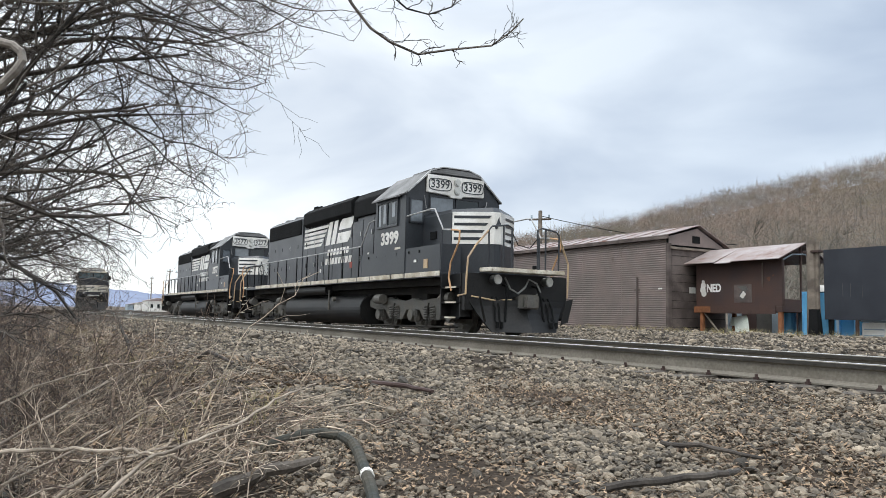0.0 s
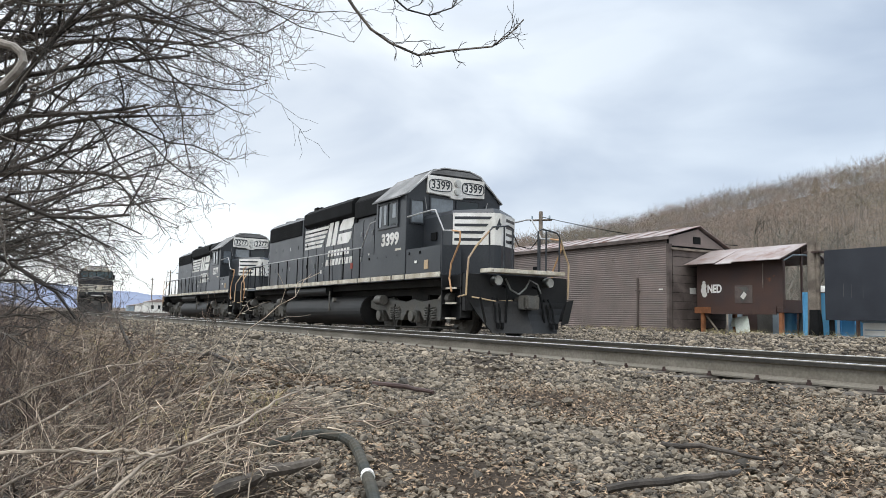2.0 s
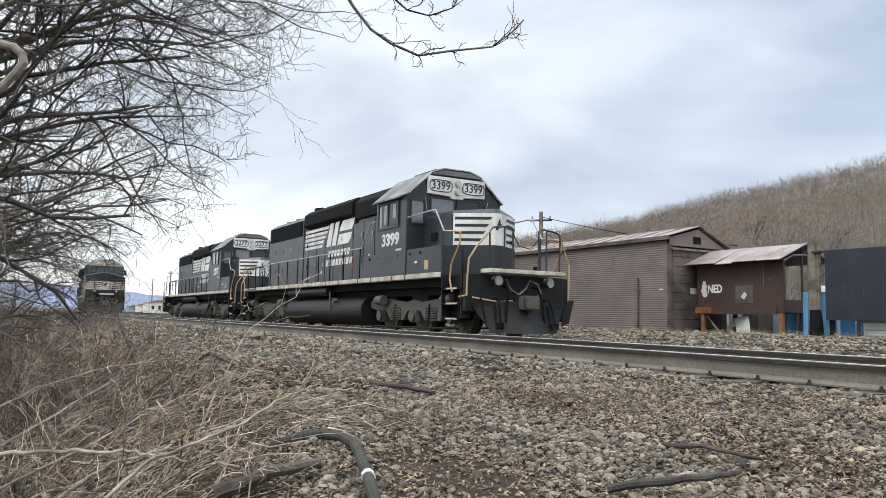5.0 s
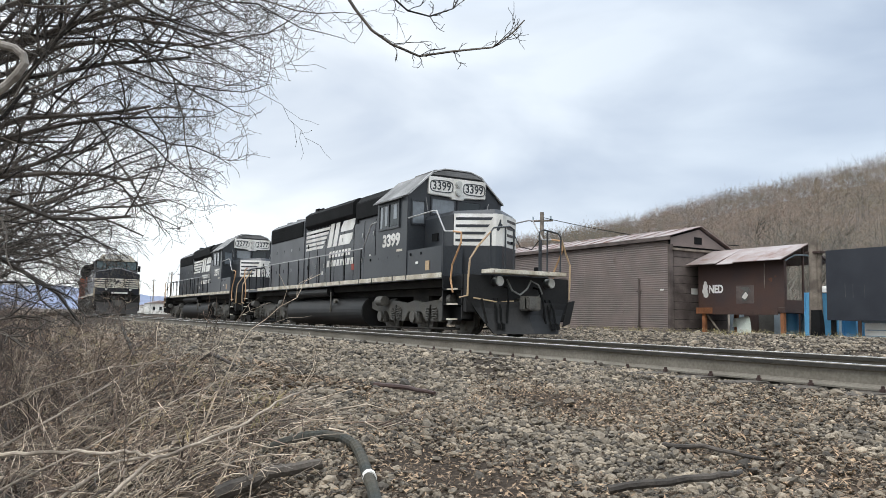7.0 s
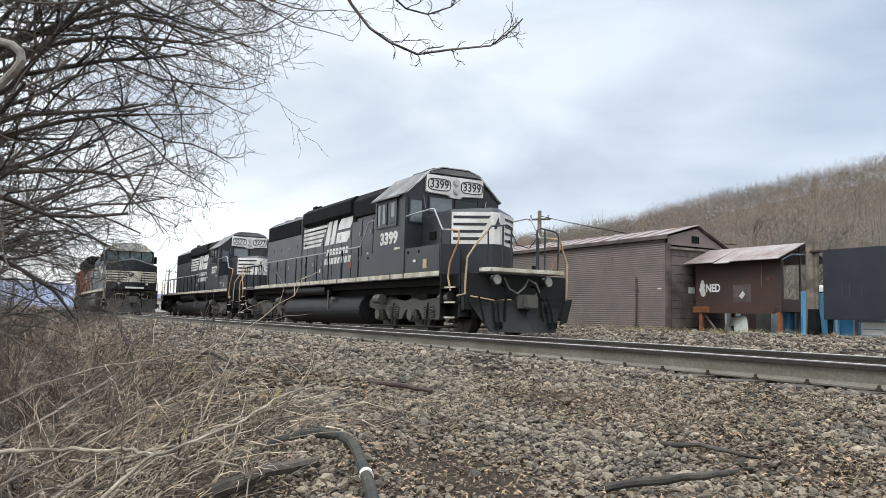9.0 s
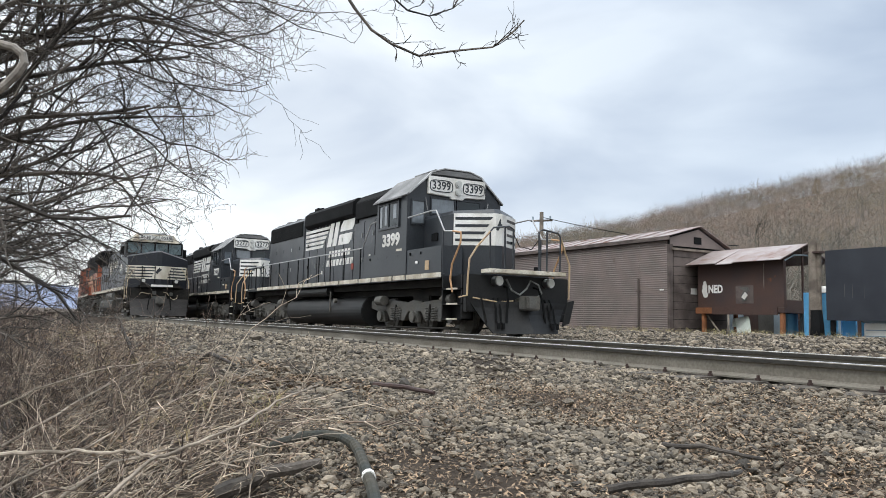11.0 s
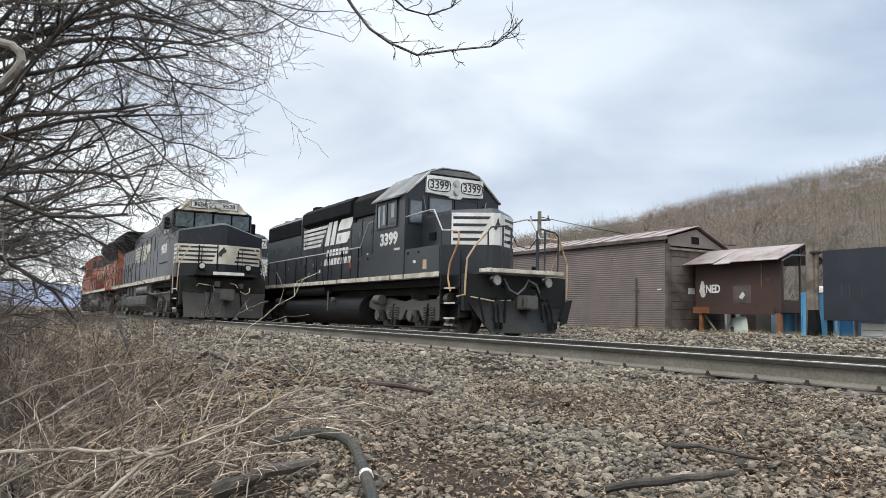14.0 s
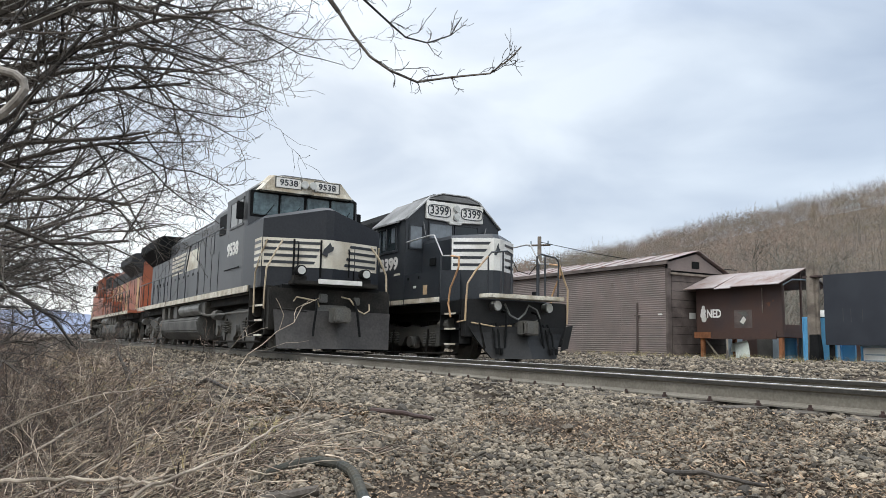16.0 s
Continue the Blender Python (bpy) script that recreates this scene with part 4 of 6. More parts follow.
    # handrails
    for s in (-1, 1):
        y = s * 1.5
        part("handrail", rods([(-20.6, y, 2.55), (-10.2, y, 2.55), (-9.7, y, 3.3), (-5.2, y, 3.35)], r=0.02), M_BLACK, loco)
        for x in np.arange(-20.6, -9.5, 1.3):
            part("handrail_post", rods([(x, y, 1.55), (x, y, 2.56)], r=0.019), M_BLACK, loco)
        for x in (-8.5, -7.4, -6.3):
            part("handrail_post", rods([(x, y, 2.7), (x, y, 3.33)], r=0.016), M_BLACK, loco)
        part("step_handrail", rods([(-1.1, s * 1.12, 2.58), (-1.0, s * 1.3, 2.3), (-1.0, s * 1.5, 1.9), (-1.0, s * 1.52, 1.5), (-1.0, s * 1.52, 1.0), (-0.98, s * 1.45, 0.92)], r=0.024), M_RAIL_PALE, loco, "pale handrail beside the steps")
        part("step_handrail", rods([(-1.3, s * 1.42, 2.6), (-1.5, s * 1.5, 2.25), (-1.75, s * 1.54, 1.85), (-1.78, s * 1.54, 1.45), (-1.75, s * 1.54, 0.9)], r=0.024), M_RAIL_PALE, loco)
        y0, y1 = sorted((s * 1.18, s * 1.51))
        steps = part("step_well", boxes((-1.0, -0.95, y0, y1, 0.36, 1.5), (-2.3, -2.25, y0, y1, 0.36, 1.5), (-2.3, -0.95, *sorted((s * 1.18, s * 1.22)), 0.36, 1.5)), M_UNDER, loco)
        for z in (0.36, 0.7, 1.04):
            part("step", boxes((-2.3, -0.95, y0, y1, z, z + 0.04)), M_UNDER, steps)
            part("step_edge", boxes((-1.7, -1.1, *sorted((s * 1.505, s * 1.525)), z, z + 0.045)), M_DIRTY_WHITE, steps)
        bm = bmesh.new()
        disc(bm, (-0.72, s * 0.8, 1.86), "x", 0.125, 0.2, 16)
        lamp = part("ditch_light", bm, M_BLACK_MATT, loco, "round ditch light on the front platform")
        bm = bmesh.new()
        disc(bm, (-0.61, s * 0.8, 1.86), "x", 0.092, 0.02, 16)
        part("lens", bm, M_LENS, lamp)
    part("front_platform", boxes((-1.35, -0.75, -1.2, 1.2, 1.44, 1.53), bevel=0.01), M_BLACK_MATT, loco)
    part("anticlimber", boxes((-0.8, -0.45, -1.05, 1.05, 1.52, 1.62), bevel=0.02), M_UNDER, loco)
    part("anticlimber_edge", boxes((-0.5, -0.42, -0.45, 0.62, 1.56, 1.67), bevel=0.01), M_WHITE, loco, "white worn anticlimber edge")
    part("lamp_bracket", boxes((-0.85, -0.7, -0.95, -0.65, 1.58, 1.75), (-0.85, -0.7, 0.65, 0.95, 1.58, 1.75)), M_UNDER, loco)
    part("pilot_plate", boxes((-0.95, -0.72, -1.48, 1.48, 0.5, 1.45), bevel=0.02), M_UNDER, loco)
    part("mu_hose", rods([(-0.65, 0.2, 1.3), (-0.5, 0.35, 1.25), (-0.45, 0.55, 0.98), (-0.45, 0.7, 0.92), (-0.5, 0.85, 1.0), (-0.6, 0.88, 1.15)], [(-0.65, -0.95, 1.15), (-0.6, -0.9, 1.25), (-0.6, -0.4, 1.18), (-0.62, -0.35, 1.05)], r=0.017), M_RAIL_PALE, loco)
    part("jumper_socket", boxes((-0.72, -0.6, -0.35, -0.15, 1.15, 1.35), (-0.72, -0.6, 0.5, 0.66, 1.12, 1.3), bevel=0.02), M_TRUCK, loco)
    part("cut_lever", rods([(-0.55, -1.35, 0.98), (-0.5, -0.9, 0.95), (-0.5, -0.4, 0.88)], r=0.018), M_UNDER, loco)
    add_plow(loco, -0.3, 1.42, 0.1, 0.95, M_PLOW, 0.95, 0.1, 0.12)
    for y, z in ((-0.75, 0.62), (-0.78, 0.25), (0.75, 0.25), (0.2, 0.5)):
        part("plow_bolt", boxes((-0.66, -0.52, y - 0.015, y + 0.015, z, z + 0.05)), M_WHITE, loco)
    add_coupler(loco, -0.05)
    add_coupler(loco, -L)
    # tank, reservoirs, trucks
    tank = [(-1.1, 0.22), (1.1, 0.22), (1.4, 0.5), (1.44, 0.85), (1.3, 0.98), (-1.3, 0.98), (-1.44, 0.85), (-1.4, 0.5)]
    part("fuel_tank", prism(tank, -15.2, -8.4, "x", bevel=0.04), M_TANK, loco, "grey grimy fuel tank")
    for s in (-1, 1):
        for xa, xb in ((-9.55, -8.1), (-11.2, -9.7)):
            bm = bmesh.new()
            rod(bm, [(xa - 0.06, s * 1.28, 1.2), (xa, s * 1.28, 1.2), (xb, s * 1.28, 1.2), (xb + 0.06, s * 1.28, 1.2)], 0.2, 16)
            part("air_reservoir", bm, M_RESERVOIR, loco, "grey air reservoir")
        for x, w in ((-7.7, 0.5), (-12.2, 0.7), (-13.4, 0.4), (-14.6, 0.6)):
            part("pipe_box", boxes((x - w / 2, x + w / 2, *sorted((s * 1.0, s * 1.4)), 0.95, 1.38), bevel=0.03), M_TRUCK, loco)
        part("pipe_run", rods([(-15.2, s * 1.36, 1.42), (-2.4, s * 1.36, 1.42)], [(-8.2, s * 1.4, 1.05), (-6.9, s * 1.42, 0.95), (-2.5, s * 1.42, 0.95)], r=0.03), M_TRUCK, loco)
    sets = build_truck(loco, -4.55, 2.02, 0.533, True)
    sets += build_truck(loco, -17.85, 2.02, 0.533, True)
    return loco, sets


M_FLEET = mat("dusty_black_enamel", (0.03, 0.033, 0.037), 0.42, 0, 0.3, 0.8, 25, 0.05, tint=(0.055, 0.056, 0.058))
M_FLEET_LIGHT = mat("lighter_grey_enamel", (0.1, 0.1, 0.1), 0.45, 0, 0.3, 1.0, 25, 0.05, tint=(0.065, 0.066, 0.068))
M_FLEET_NOSE = mat("dusty_dark_nose", (0.014, 0.016, 0.021), 0.4, 0, 0.3, 0.8, 25, 0.05, tint=(0.024, 0.026, 0.031), spec=0.35)
M_ORANGE = mat("faded_orange_enamel", (0.34, 0.1, 0.047), 0.5, 0, 0.35, 0.9, 25, 0.05, tint=(0.22, 0.068, 0.037), stain=((0.05, 0.04, 0.035), 0.22, 1.5))
M_FADED_ORANGE = mat("pale_orange_band", (0.5, 0.3, 0.12), 0.5, 0, 0.3, 1.2, 25, 0.05)
M_RADIATOR = mat("sooty_radiator", (0.02, 0.02, 0.022), 0.75, 0, 0.3, 1.2, 25, 0.2)
M_RAIL_PALE = mat("cream_handrail_paint", (0.48, 0.39, 0.27), 0.5, 0, 0.2, 3, 30, 0.05)
M_PLOW = mat("scuffed_plow_steel", (0.03, 0.027, 0.026), 0.6, 0.1, 0.4, 1.6, 20, 0.2, tint=(0.06, 0.055, 0.051))
M_RESERVOIR = mat("pale_grey_reservoir", (0.2, 0.2, 0.19), 0.5, 0, 0.3, 2.0, 25, 0.1, tint=(0.12, 0.12, 0.11))
M_TANK = mat("grey_tank_paint", (0.1, 0.098, 0.09), 0.7, 0, 0.4, 1.4, 25, 0.2, tint=(0.06, 0.058, 0.053))
# the sky's bluish reflection is mixed into the windscreen's base colour
M_SCREEN = mat("windscreen_glass_painted_sky", (0.1, 0.15, 0.165), 0.06, 0, 0.4, 2.0, 10, 0.0, tint=(0.045, 0.07, 0.08))

build_sd40("black diesel locomotive with white nose stripes, standing on the siding", "3399", pose(0, SIDE_Y, SIDE_Z))
build_sd40("black diesel locomotive coupled behind another of its kind", "3277", pose(-20.98, SIDE_Y, SIDE_Z))
lead, lead_sets = build_wide("dusty black wide-nosed diesel locomotive hauling a train", "9538", "moving diesel locomotives", M_FLEET, M_FLEET, M_FLEET_NOSE, M_ROOF, True, M_DIRTY_WHITE)
second, second_sets = build_wide("faded orange diesel locomotive with dark roof behind the leading one", "4", "moving diesel locomotives", M_ORANGE, M_ORANGE, M_ORANGE, M_RADIATOR, False, M_DIRTY_WHITE)


# ---- buildings and yard beyond the siding ----
def build_shed():
    shed = tagged(new("shed"), "long brown shed with corrugated siding and rusty tin roof", "shed")
    x0, x1, y0, y1, zb, ze, zr = -16.0, -3.35, 8.0, 10.75, 0.02, 3.05, 3.68
    ym = (y0 + y1) / 2
    # long wall in panels of horizontal corrugation
    ribs, verts_z = 44, []
    for k in range(ribs * 4 + 1):
        z = zb + (ze + 0.22 - zb) * k / (ribs * 4)
        verts_z.append((z, (0.0, 0.007, 0.014, 0.007)[k % 4]))
    edges = (-16.0, -13.9, -11.8, -9.7, -7.6, -5.5, -4.7, -3.42)
    for a, b in zip(edges, edges[1:]):
        bm = bmesh.new()
        front = [[bm.verts.new((x, y0 - d, z)) for z, d in verts_z] for x in (a + 0.004, b - 0.004)]
        back = [[bm.verts.new((x, y0 + 0.06, z)) for z, _ in verts_z] for x in (a + 0.004, b - 0.004)]
        for k in range(len(verts_z) - 1):
            bm.faces.new((front[0][k], front[1][k], front[1][k + 1], front[0][k + 1]))
            bm.faces.new((back[1][k], back[0][k], back[0][k + 1], back[1][k + 1]))
            bm.faces.new((back[0][k], front[0][k], front[0][k + 1], back[0][k + 1]))
            bm.faces.new((front[1][k], back[1][k], back[1][k + 1], front[1][k + 1]))
        part("siding_panel", bm, M_SIDING, shed)
    part("back_wall", boxes((x0, x1, y1 - 0.06, y1, zb, ze)), M_PLANK, shed)
    part("end_wall", prism([(y0, zb), (y1, zb), (y1, ze), (ym, zr - 0.03), (y0, ze + 0.24)], x0 - 0.06, x0, "x"), M_PLANK, shed)
    part("end_wall", prism([(y0, zb), (y1, zb), (y1, ze), (ym, zr - 0.03), (y0, ze + 0.24)], x1 - 0.05, x1, "x"), M_BLACK_MATT, shed, "dark gable wall behind boards")
    # gable boards
    z = zb
    k = 0
    while z < ze - 0.25:
        h = 0.26 + 0.03 * ((k * 7) % 3)
        part("plank", boxes((x1 + 0.001, x1 + 0.03 + 0.006 * (k % 2), y0 + 0.16, y1 - 0.02, z + 0.012, z + h), bevel=0.005), M_PLANK, shed)
        z += h
        k += 1
    part("gable_board", prism([(y0 + 0.02, ze - 0.05), (y1 - 0.02, ze - 0.05), (ym, zr - 0.06), (y0 + 0.02, ze + 0.22)], x1 + 0.001, x1 + 0.03, "x"), M_SIDING, shed)
    part("gable_vent", boxes((x1 + 0.02, x1 + 0.05, ym - 0.25, ym + 0.1, ze + 0.06, ze + 0.3)), M_BLACK_MATT, shed)
    part("door_track", boxes((x1 + 0.03, x1 + 0.1, y0 + 0.05, y1 - 0.3, ze - 0.2, ze - 0.12), bevel=0.01), M_GREYWOOD, shed, "grey sliding door track")
    part("corner_board", boxes((x1 - 0.06, x1 + 0.05, y0 - 0.04, y0 + 0.13, zb, ze), bevel=0.01), M_PLANK, shed)
    part("notice", boxes((x1 + 0.03, x1 + 0.045, y0 + 0.95, y0 + 1.25, 1.42, 1.62)), M_WHITE, shed, "small white notice without readable words")
    for y, z in ((y0 + 1.35, 1.28), (y0 + 1.36, 1.1), (y0 + 1.5, 1.12)):
        part("tag_mark", boxes((x1 + 0.03, x1 + 0.042, y, y + 0.1, z, z + 0.06)), M_WHITE, shed)
    part("latch_bar", boxes((-4.73, -4.67, y0 - 0.08, y0 - 0.025, 0.1, 1.95), (-4.82, -4.58, y0 - 0.07, y0 - 0.025, 1.5, 1.54), (-4.8, -4.6, y0 - 0.07, y0 - 0.025, 0.3, 0.34), bevel=0.008), M_PLANK, shed)
    part("tag_mark", boxes((-3.75, -3.58, y0 - 0.035, y0 - 0.02, 1.52, 1.57)), M_WHITE, shed)
    # roof of tin sheets on rafters, with fascia
    for side, ya, yb, za in ((-1, y0 - 0.14, ym, ze + 0.26), (1, y1 + 0.2, ym, ze - 0.04)):
        x = x0 - 0.2
        n = 0
        while x < x1 + 0.12:
            w = min(0.82, x1 + 0.14 - x)
            lift = 0.006 * (n % 2)
            part("tin_sheet", hull([[(x, ya, za + lift), (x, yb, zr + 0.05 + lift), (x, yb, zr + 0.03 + lift), (x, ya, za - 0.02 + lift)],
                                    [(x + w - 0.006, ya, za + lift), (x + w - 0.006, yb, zr + 0.05 + lift), (x + w - 0.006, yb, zr + 0.03 + lift), (x + w - 0.006, ya, za - 0.02 + lift)]]), M_TIN, shed)
            bm = bmesh.new()
            rod(bm, [(x, ya, za + 0.015), (x, yb, zr + 0.07)], 0.018, 5)
            part("seam", bm, M_TIN, shed)
            x += 0.82
            n += 1
        part("fascia", boxes((x0 - 0.2, x1 + 0.14, *sorted((ya, ya + side * -0.04)), za - 0.13, za - 0.025)), M_GREYTIN if side > 0 else M_PLANK, shed)
    return shed


build_shed()


def build_hut():
    hut = tagged(new("hut"), "small rusty steel hut raised on legs under a tin roof", "hut")
    x0, x1, y0, y1, z0, z1 = -3.06, 0.13, 9.0, 10.7, 0.98, 2.4
    part("front_wall", boxes((x0, x1, y0, y0 + 0.05, z0, z1), bevel=0.008), M_RUST, hut, "dark rusty steel sheet with white scrawl")
    part("side_wall", boxes((x0, x0 + 0.05, y0 + 0.05, y1, z0, z1)), M_RUST, hut)
    part("back_wall", boxes((x0, x0 + 1.3, y1, y1 + 0.05, z0, z1)), M_RUST, hut)
    part("corner_post", boxes((x1 - 0.05, x1, y0 + 0.05, y0 + 0.12, z0, z1)), M_RUST, hut)
    part("corner_post", boxes((x1 - 0.05, x1, y1 - 0.06, y1, z0, z1 + 0.02)), M_RUST, hut)
    part("corner_post", boxes((x1 - 0.05, x1, y0 + 0.9, y0 + 0.95, z0, z1 + 0.4)), M_RUST, hut)
    part("floor", boxes((x0 - 0.05, x1 + 0.02, y0 - 0.02, y1 + 0.05, z0 - 0.16, z0 - 0.005), bevel=0.01), M_RUST, hut, "dark rusty floor beam")
    part("beam_end", boxes((x0 - 0.06, x0 + 0.62, y0 - 0.06, y0 - 0.024, z0 - 0.2, z0 + 0.0), bevel=0.01), M_RUST_ORANGE, hut, "orange rusted beam end")
    part("floor_joist", boxes((x0 + 0.6, x1 - 0.2, y0 - 0.05, y0 - 0.02, z0 - 0.22, z0 + 0.02)), M_RUST, hut)
    for x in (x0 + 0.2, x1 - 0.1):
        for y in (y0 + 0.06, y1 - 0.1):
            part("leg", boxes((x - 0.06, x + 0.06, y - 0.06, y + 0.06, 0.0, z0 - 0.16), bevel=0.01), M_RUST_ORANGE, hut)
    part("brace", rods([(x0 + 0.25, y0 + 0.1, z0 - 0.2), (x0 + 0.75, y0 + 0.15, 0.18)], r=0.035, sides=5), M_GREYWOOD, hut)
    part("end_sheet", boxes((x1 - 0.02, x1 + 0.01, y0 + 0.1, y1, 0.84, 1.2)), M_RUST, hut)
    ridge_y, zr = 9.95, 2.92
    n = 0
    x = x0 - 0.22
    while x < x1 + 0.1:
        w = min(0.62, x1 + 0.16 - x)
        drop = 0.04 if n == 2 else 0.0
        for ya, za in ((y0 - 0.35, 2.38 - drop), (y1 + 0.4, 2.38)):
            part("tin_sheet", hull([[(a, ya, za), (a, ridge_y, zr), (a, ridge_y, zr - 0.02), (a, ya, za - 0.02)] for a in (x, x + w - 0.004)]), M_TIN, hut)
        x += 0.62
        n += 1
    part("gable_rafter", rods([(x1 + 0.1, y0 - 0.3, 2.36), (x1 + 0.1, ridge_y, 2.88)], [(x1 + 0.1, ridge_y, 2.88), (x1 + 0.1, y1 + 0.35, 2.36)], r=0.03, sides=5), M_RUST, hut)
    part("arch_bar", rods([(x1, y0 + 0.05, 2.36), (x1, y0 + 0.5, 2.55), (x1, y0 + 1.1, 2.58), (x1, y1 - 0.1, 2.4)], r=0.025), M_GREYTIN, hut)
    letters("scrawl", "NED", 0.36, pose(x0 + 0.72, y0 - 0.006, 1.56, 90, 0, 0), M_WHITE, hut, width=0.56, bold=0.012)
    bm = bmesh.new()
    for k, (x, z, r) in enumerate(((0.32, 1.4, 0.1), (0.28, 1.52, 0.11), (0.3, 1.66, 0.1), (0.3, 1.78, 0.06))):
        disc(bm, (x0 + x, y0 - 0.004 - 0.001 * k, z), "y", r, 0.01, 14)
    part("white_smear", bm, M_WHITE, hut)
    part("hatch", boxes((x0 + 1.5, x0 + 2.15, y0 - 0.012, y0 + 0.0, 1.1, 1.66), bevel=0.004), M_PLANK, hut)
    part("hatch_mark", prism([(x0 + 1.62, 1.6), (x0 + 1.95, 1.62), (x0 + 2.05, 1.45), (x0 + 1.95, 1.5), (x0 + 1.9, 1.2), (x0 + 1.75, 1.15), (x0 + 1.7, 1.35), (x0 + 1.82, 1.5)], y0 - 0.022, y0 - 0.013), M_TANK, hut)
    part("hatch_mark", prism([(x0 + 1.72, 1.3), (x0 + 1.84, 1.22), (x0 + 1.96, 1.36), (x0 + 1.86, 1.46)], y0 - 0.028, y0 - 0.0225), M_WHITE, hut)
    part("hook", rods([(x1 - 0.65, y0 - 0.02, 2.3), (x1 - 0.65, y0 - 0.03, 1.55)], r=0.012), M_GREYWOOD, hut)
    return hut


build_hut()


def build_yard():
    pole = tagged(new("timber_post"), "split weathered grey timber post", "post")
    bm = bmesh.new()
    rod(bm, [(1.08, 9.0, 0.0), (1.09, 9.0, 1.5), (1.06, 9.02, 2.92)], 0.16, 9, 0.12)
    part("post", bm, M_GREYWOOD, pole)
    bm = bmesh.new()
    rod(bm, [(1.22, 9.05, 0.0), (1.2, 9.05, 1.4), (1.24, 9.05, 2.8)], 0.08, 8, 0.06)
    part("post", bm, M_GREYWOOD, pole)
    bm = bmesh.new()
    rod(bm, [(1.14, 9.0, 0.0), (1.15, 9.0, 0.45), (1.13, 9.0, 0.9)], 0.21, 9, 0.16)
    part("dark_base", bm, M_BLACK_MATT, pole, "black tarred foot")
    part("iron_band", boxes((0.88, 1.36, 8.9, 9.16, 2.5, 2.56), bevel=0.01), M_RUST, pole)
    board = tagged(new("black_board"), "large matt black painted board on posts", "board")
    part("panel", boxes((1.44, 3.25, 9.0, 9.06, 0.62, 2.56), bevel=0.006), M_TARBOARD, board)
    part("panel", boxes((3.26, 5.1, 9.0, 9.06, 0.62, 2.57), bevel=0.006), M_TARBOARD, board)
    for x in (1.55, 3.2, 4.9):
        part("post", boxes((x - 0.05, x + 0.05, 9.07, 9.17, 0.0, 2.5)), M_BLACK_MATT, board)
    for x, z in ((1.98, 1.62), (2.2, 1.6), (2.52, 1.58)):
        part("drip_mark", boxes((x, x + 0.008, 8.996, 9.0, z - 0.36, z)), M_TANK, board)
    for x0, x1, y, h, m, label in ((0.5, 1.0, 9.4, 1.42, M_BLUE, "sky blue steel panel behind the post"), (1.02, 1.56, 9.3, 1.38, M_BLUE, "tall sky blue steel panel"), (1.5, 1.92, 9.6, 0.62, M_BLUE, "low sky blue steel panel"),
                                   (2.02, 2.25, 9.7, 0.6, M_BLUE, "low sky blue steel panel"), (3.0, 3.6, 9.8, 0.62, M_GREYTIN, "low grey tin panel")):
        t = tagged(new("steel_panel"), label, "panel", "steel panels behind the board")
        part("sheet", boxes((x0, x1, y, y + 0.05, 0.0, h), bevel=0.008), m, t)
        part("rib", boxes((x0, x0 + 0.03, y - 0.03, y, 0.0, h), (x1 - 0.03, x1, y - 0.03, y, 0.0, h)), m, t)
    crate = tagged(new("freezer_chest"), "low white metal chest with grooved front", "chest")
    part("body", boxes((2.3, 2.95, 9.3, 9.8, 0.02, 0.56), bevel=0.02), M_WHITE, crate)
    part("lid", boxes((2.28, 2.97, 9.28, 9.82, 0.565, 0.62), bevel=0.01), M_GREYTIN, crate)
    for z in (0.2, 0.36):
        part("groove", boxes((2.36, 2.9, 9.29, 9.305, z, z + 0.03)), M_GREYTIN, crate)
    tub = tagged(new("tilted_tub"), "pale tilted metal tub under the hut", "tub")
    arc = [(0.62 * math.cos(q), 0.62 * math.sin(q)) for q in np.linspace(0.1, 2.6, 12)]
    arc += [(u * 0.94, v * 0.94) for u, v in arc[::-1]]
    part("shell", hull([[(-1.25 + u * 0.45 - k * 0.75, 9.15 + k * 0.3 - u * 0.35, 0.1 + v * (1 - 0.12 * k)) for u, v in arc] for k in (0, 1)]), M_PALE_GREEN, tub, "pale green curved shell")
    for x0, x1, y, h, m, lb in ((-0.9, -0.45, 10.4, 0.95, M_BLUE, "sky blue drum standing under the hut"), (-0.35, 0.25, 10.5, 0.9, M_GREYTIN, "grey drum standing under the hut"), (0.3, 0.8, 10.6, 0.95, M_GREYTIN, "grey drum standing under the hut")):
        drum = tagged(new("drum"), lb, "drum", "drums under the hut")
        bm = bmesh.new()
        disc(bm, ((x0 + x1) / 2, y, h / 2 + 0.03), "z", (x1 - x0) / 2, h, 18)
        part("body", bm, m, drum)
        bm = bmesh.new()
        for z in (0.3, 0.62, h + 0.02):
            disc(bm, ((x0 + x1) / 2, y, z), "z", (x1 - x0) / 2 + 0.012, 0.025, 18)
        part("hoop", bm, m, drum)
    plank = part("loose_board", boxes((-1.2, 0.1, 8.75, 8.9, 0.12, 0.16), bevel=0.008), M_GREYWOOD)
    tagged(plank, "loose weathered board lying beside the hut", "board")
    fence = tagged(new("tin_fence"), "low grey blue tin fence behind the hut", "fence")
    for k in range(11):
        x = -4.6 + k * 0.62
        part("panel", boxes((x, x + 0.6, 12.4, 12.44, 0.0, 1.0 + 0.05 * (k % 3)), bevel=0.006), (M_GREYTIN, M_TANK, M_RUST)[(k * 5) % 3], fence)
    # low white van roof and shelf of pale scrap seen through the porch
    far = tagged(new("pale_trailer"), "low pale trailer parked behind the hut", "trailer")
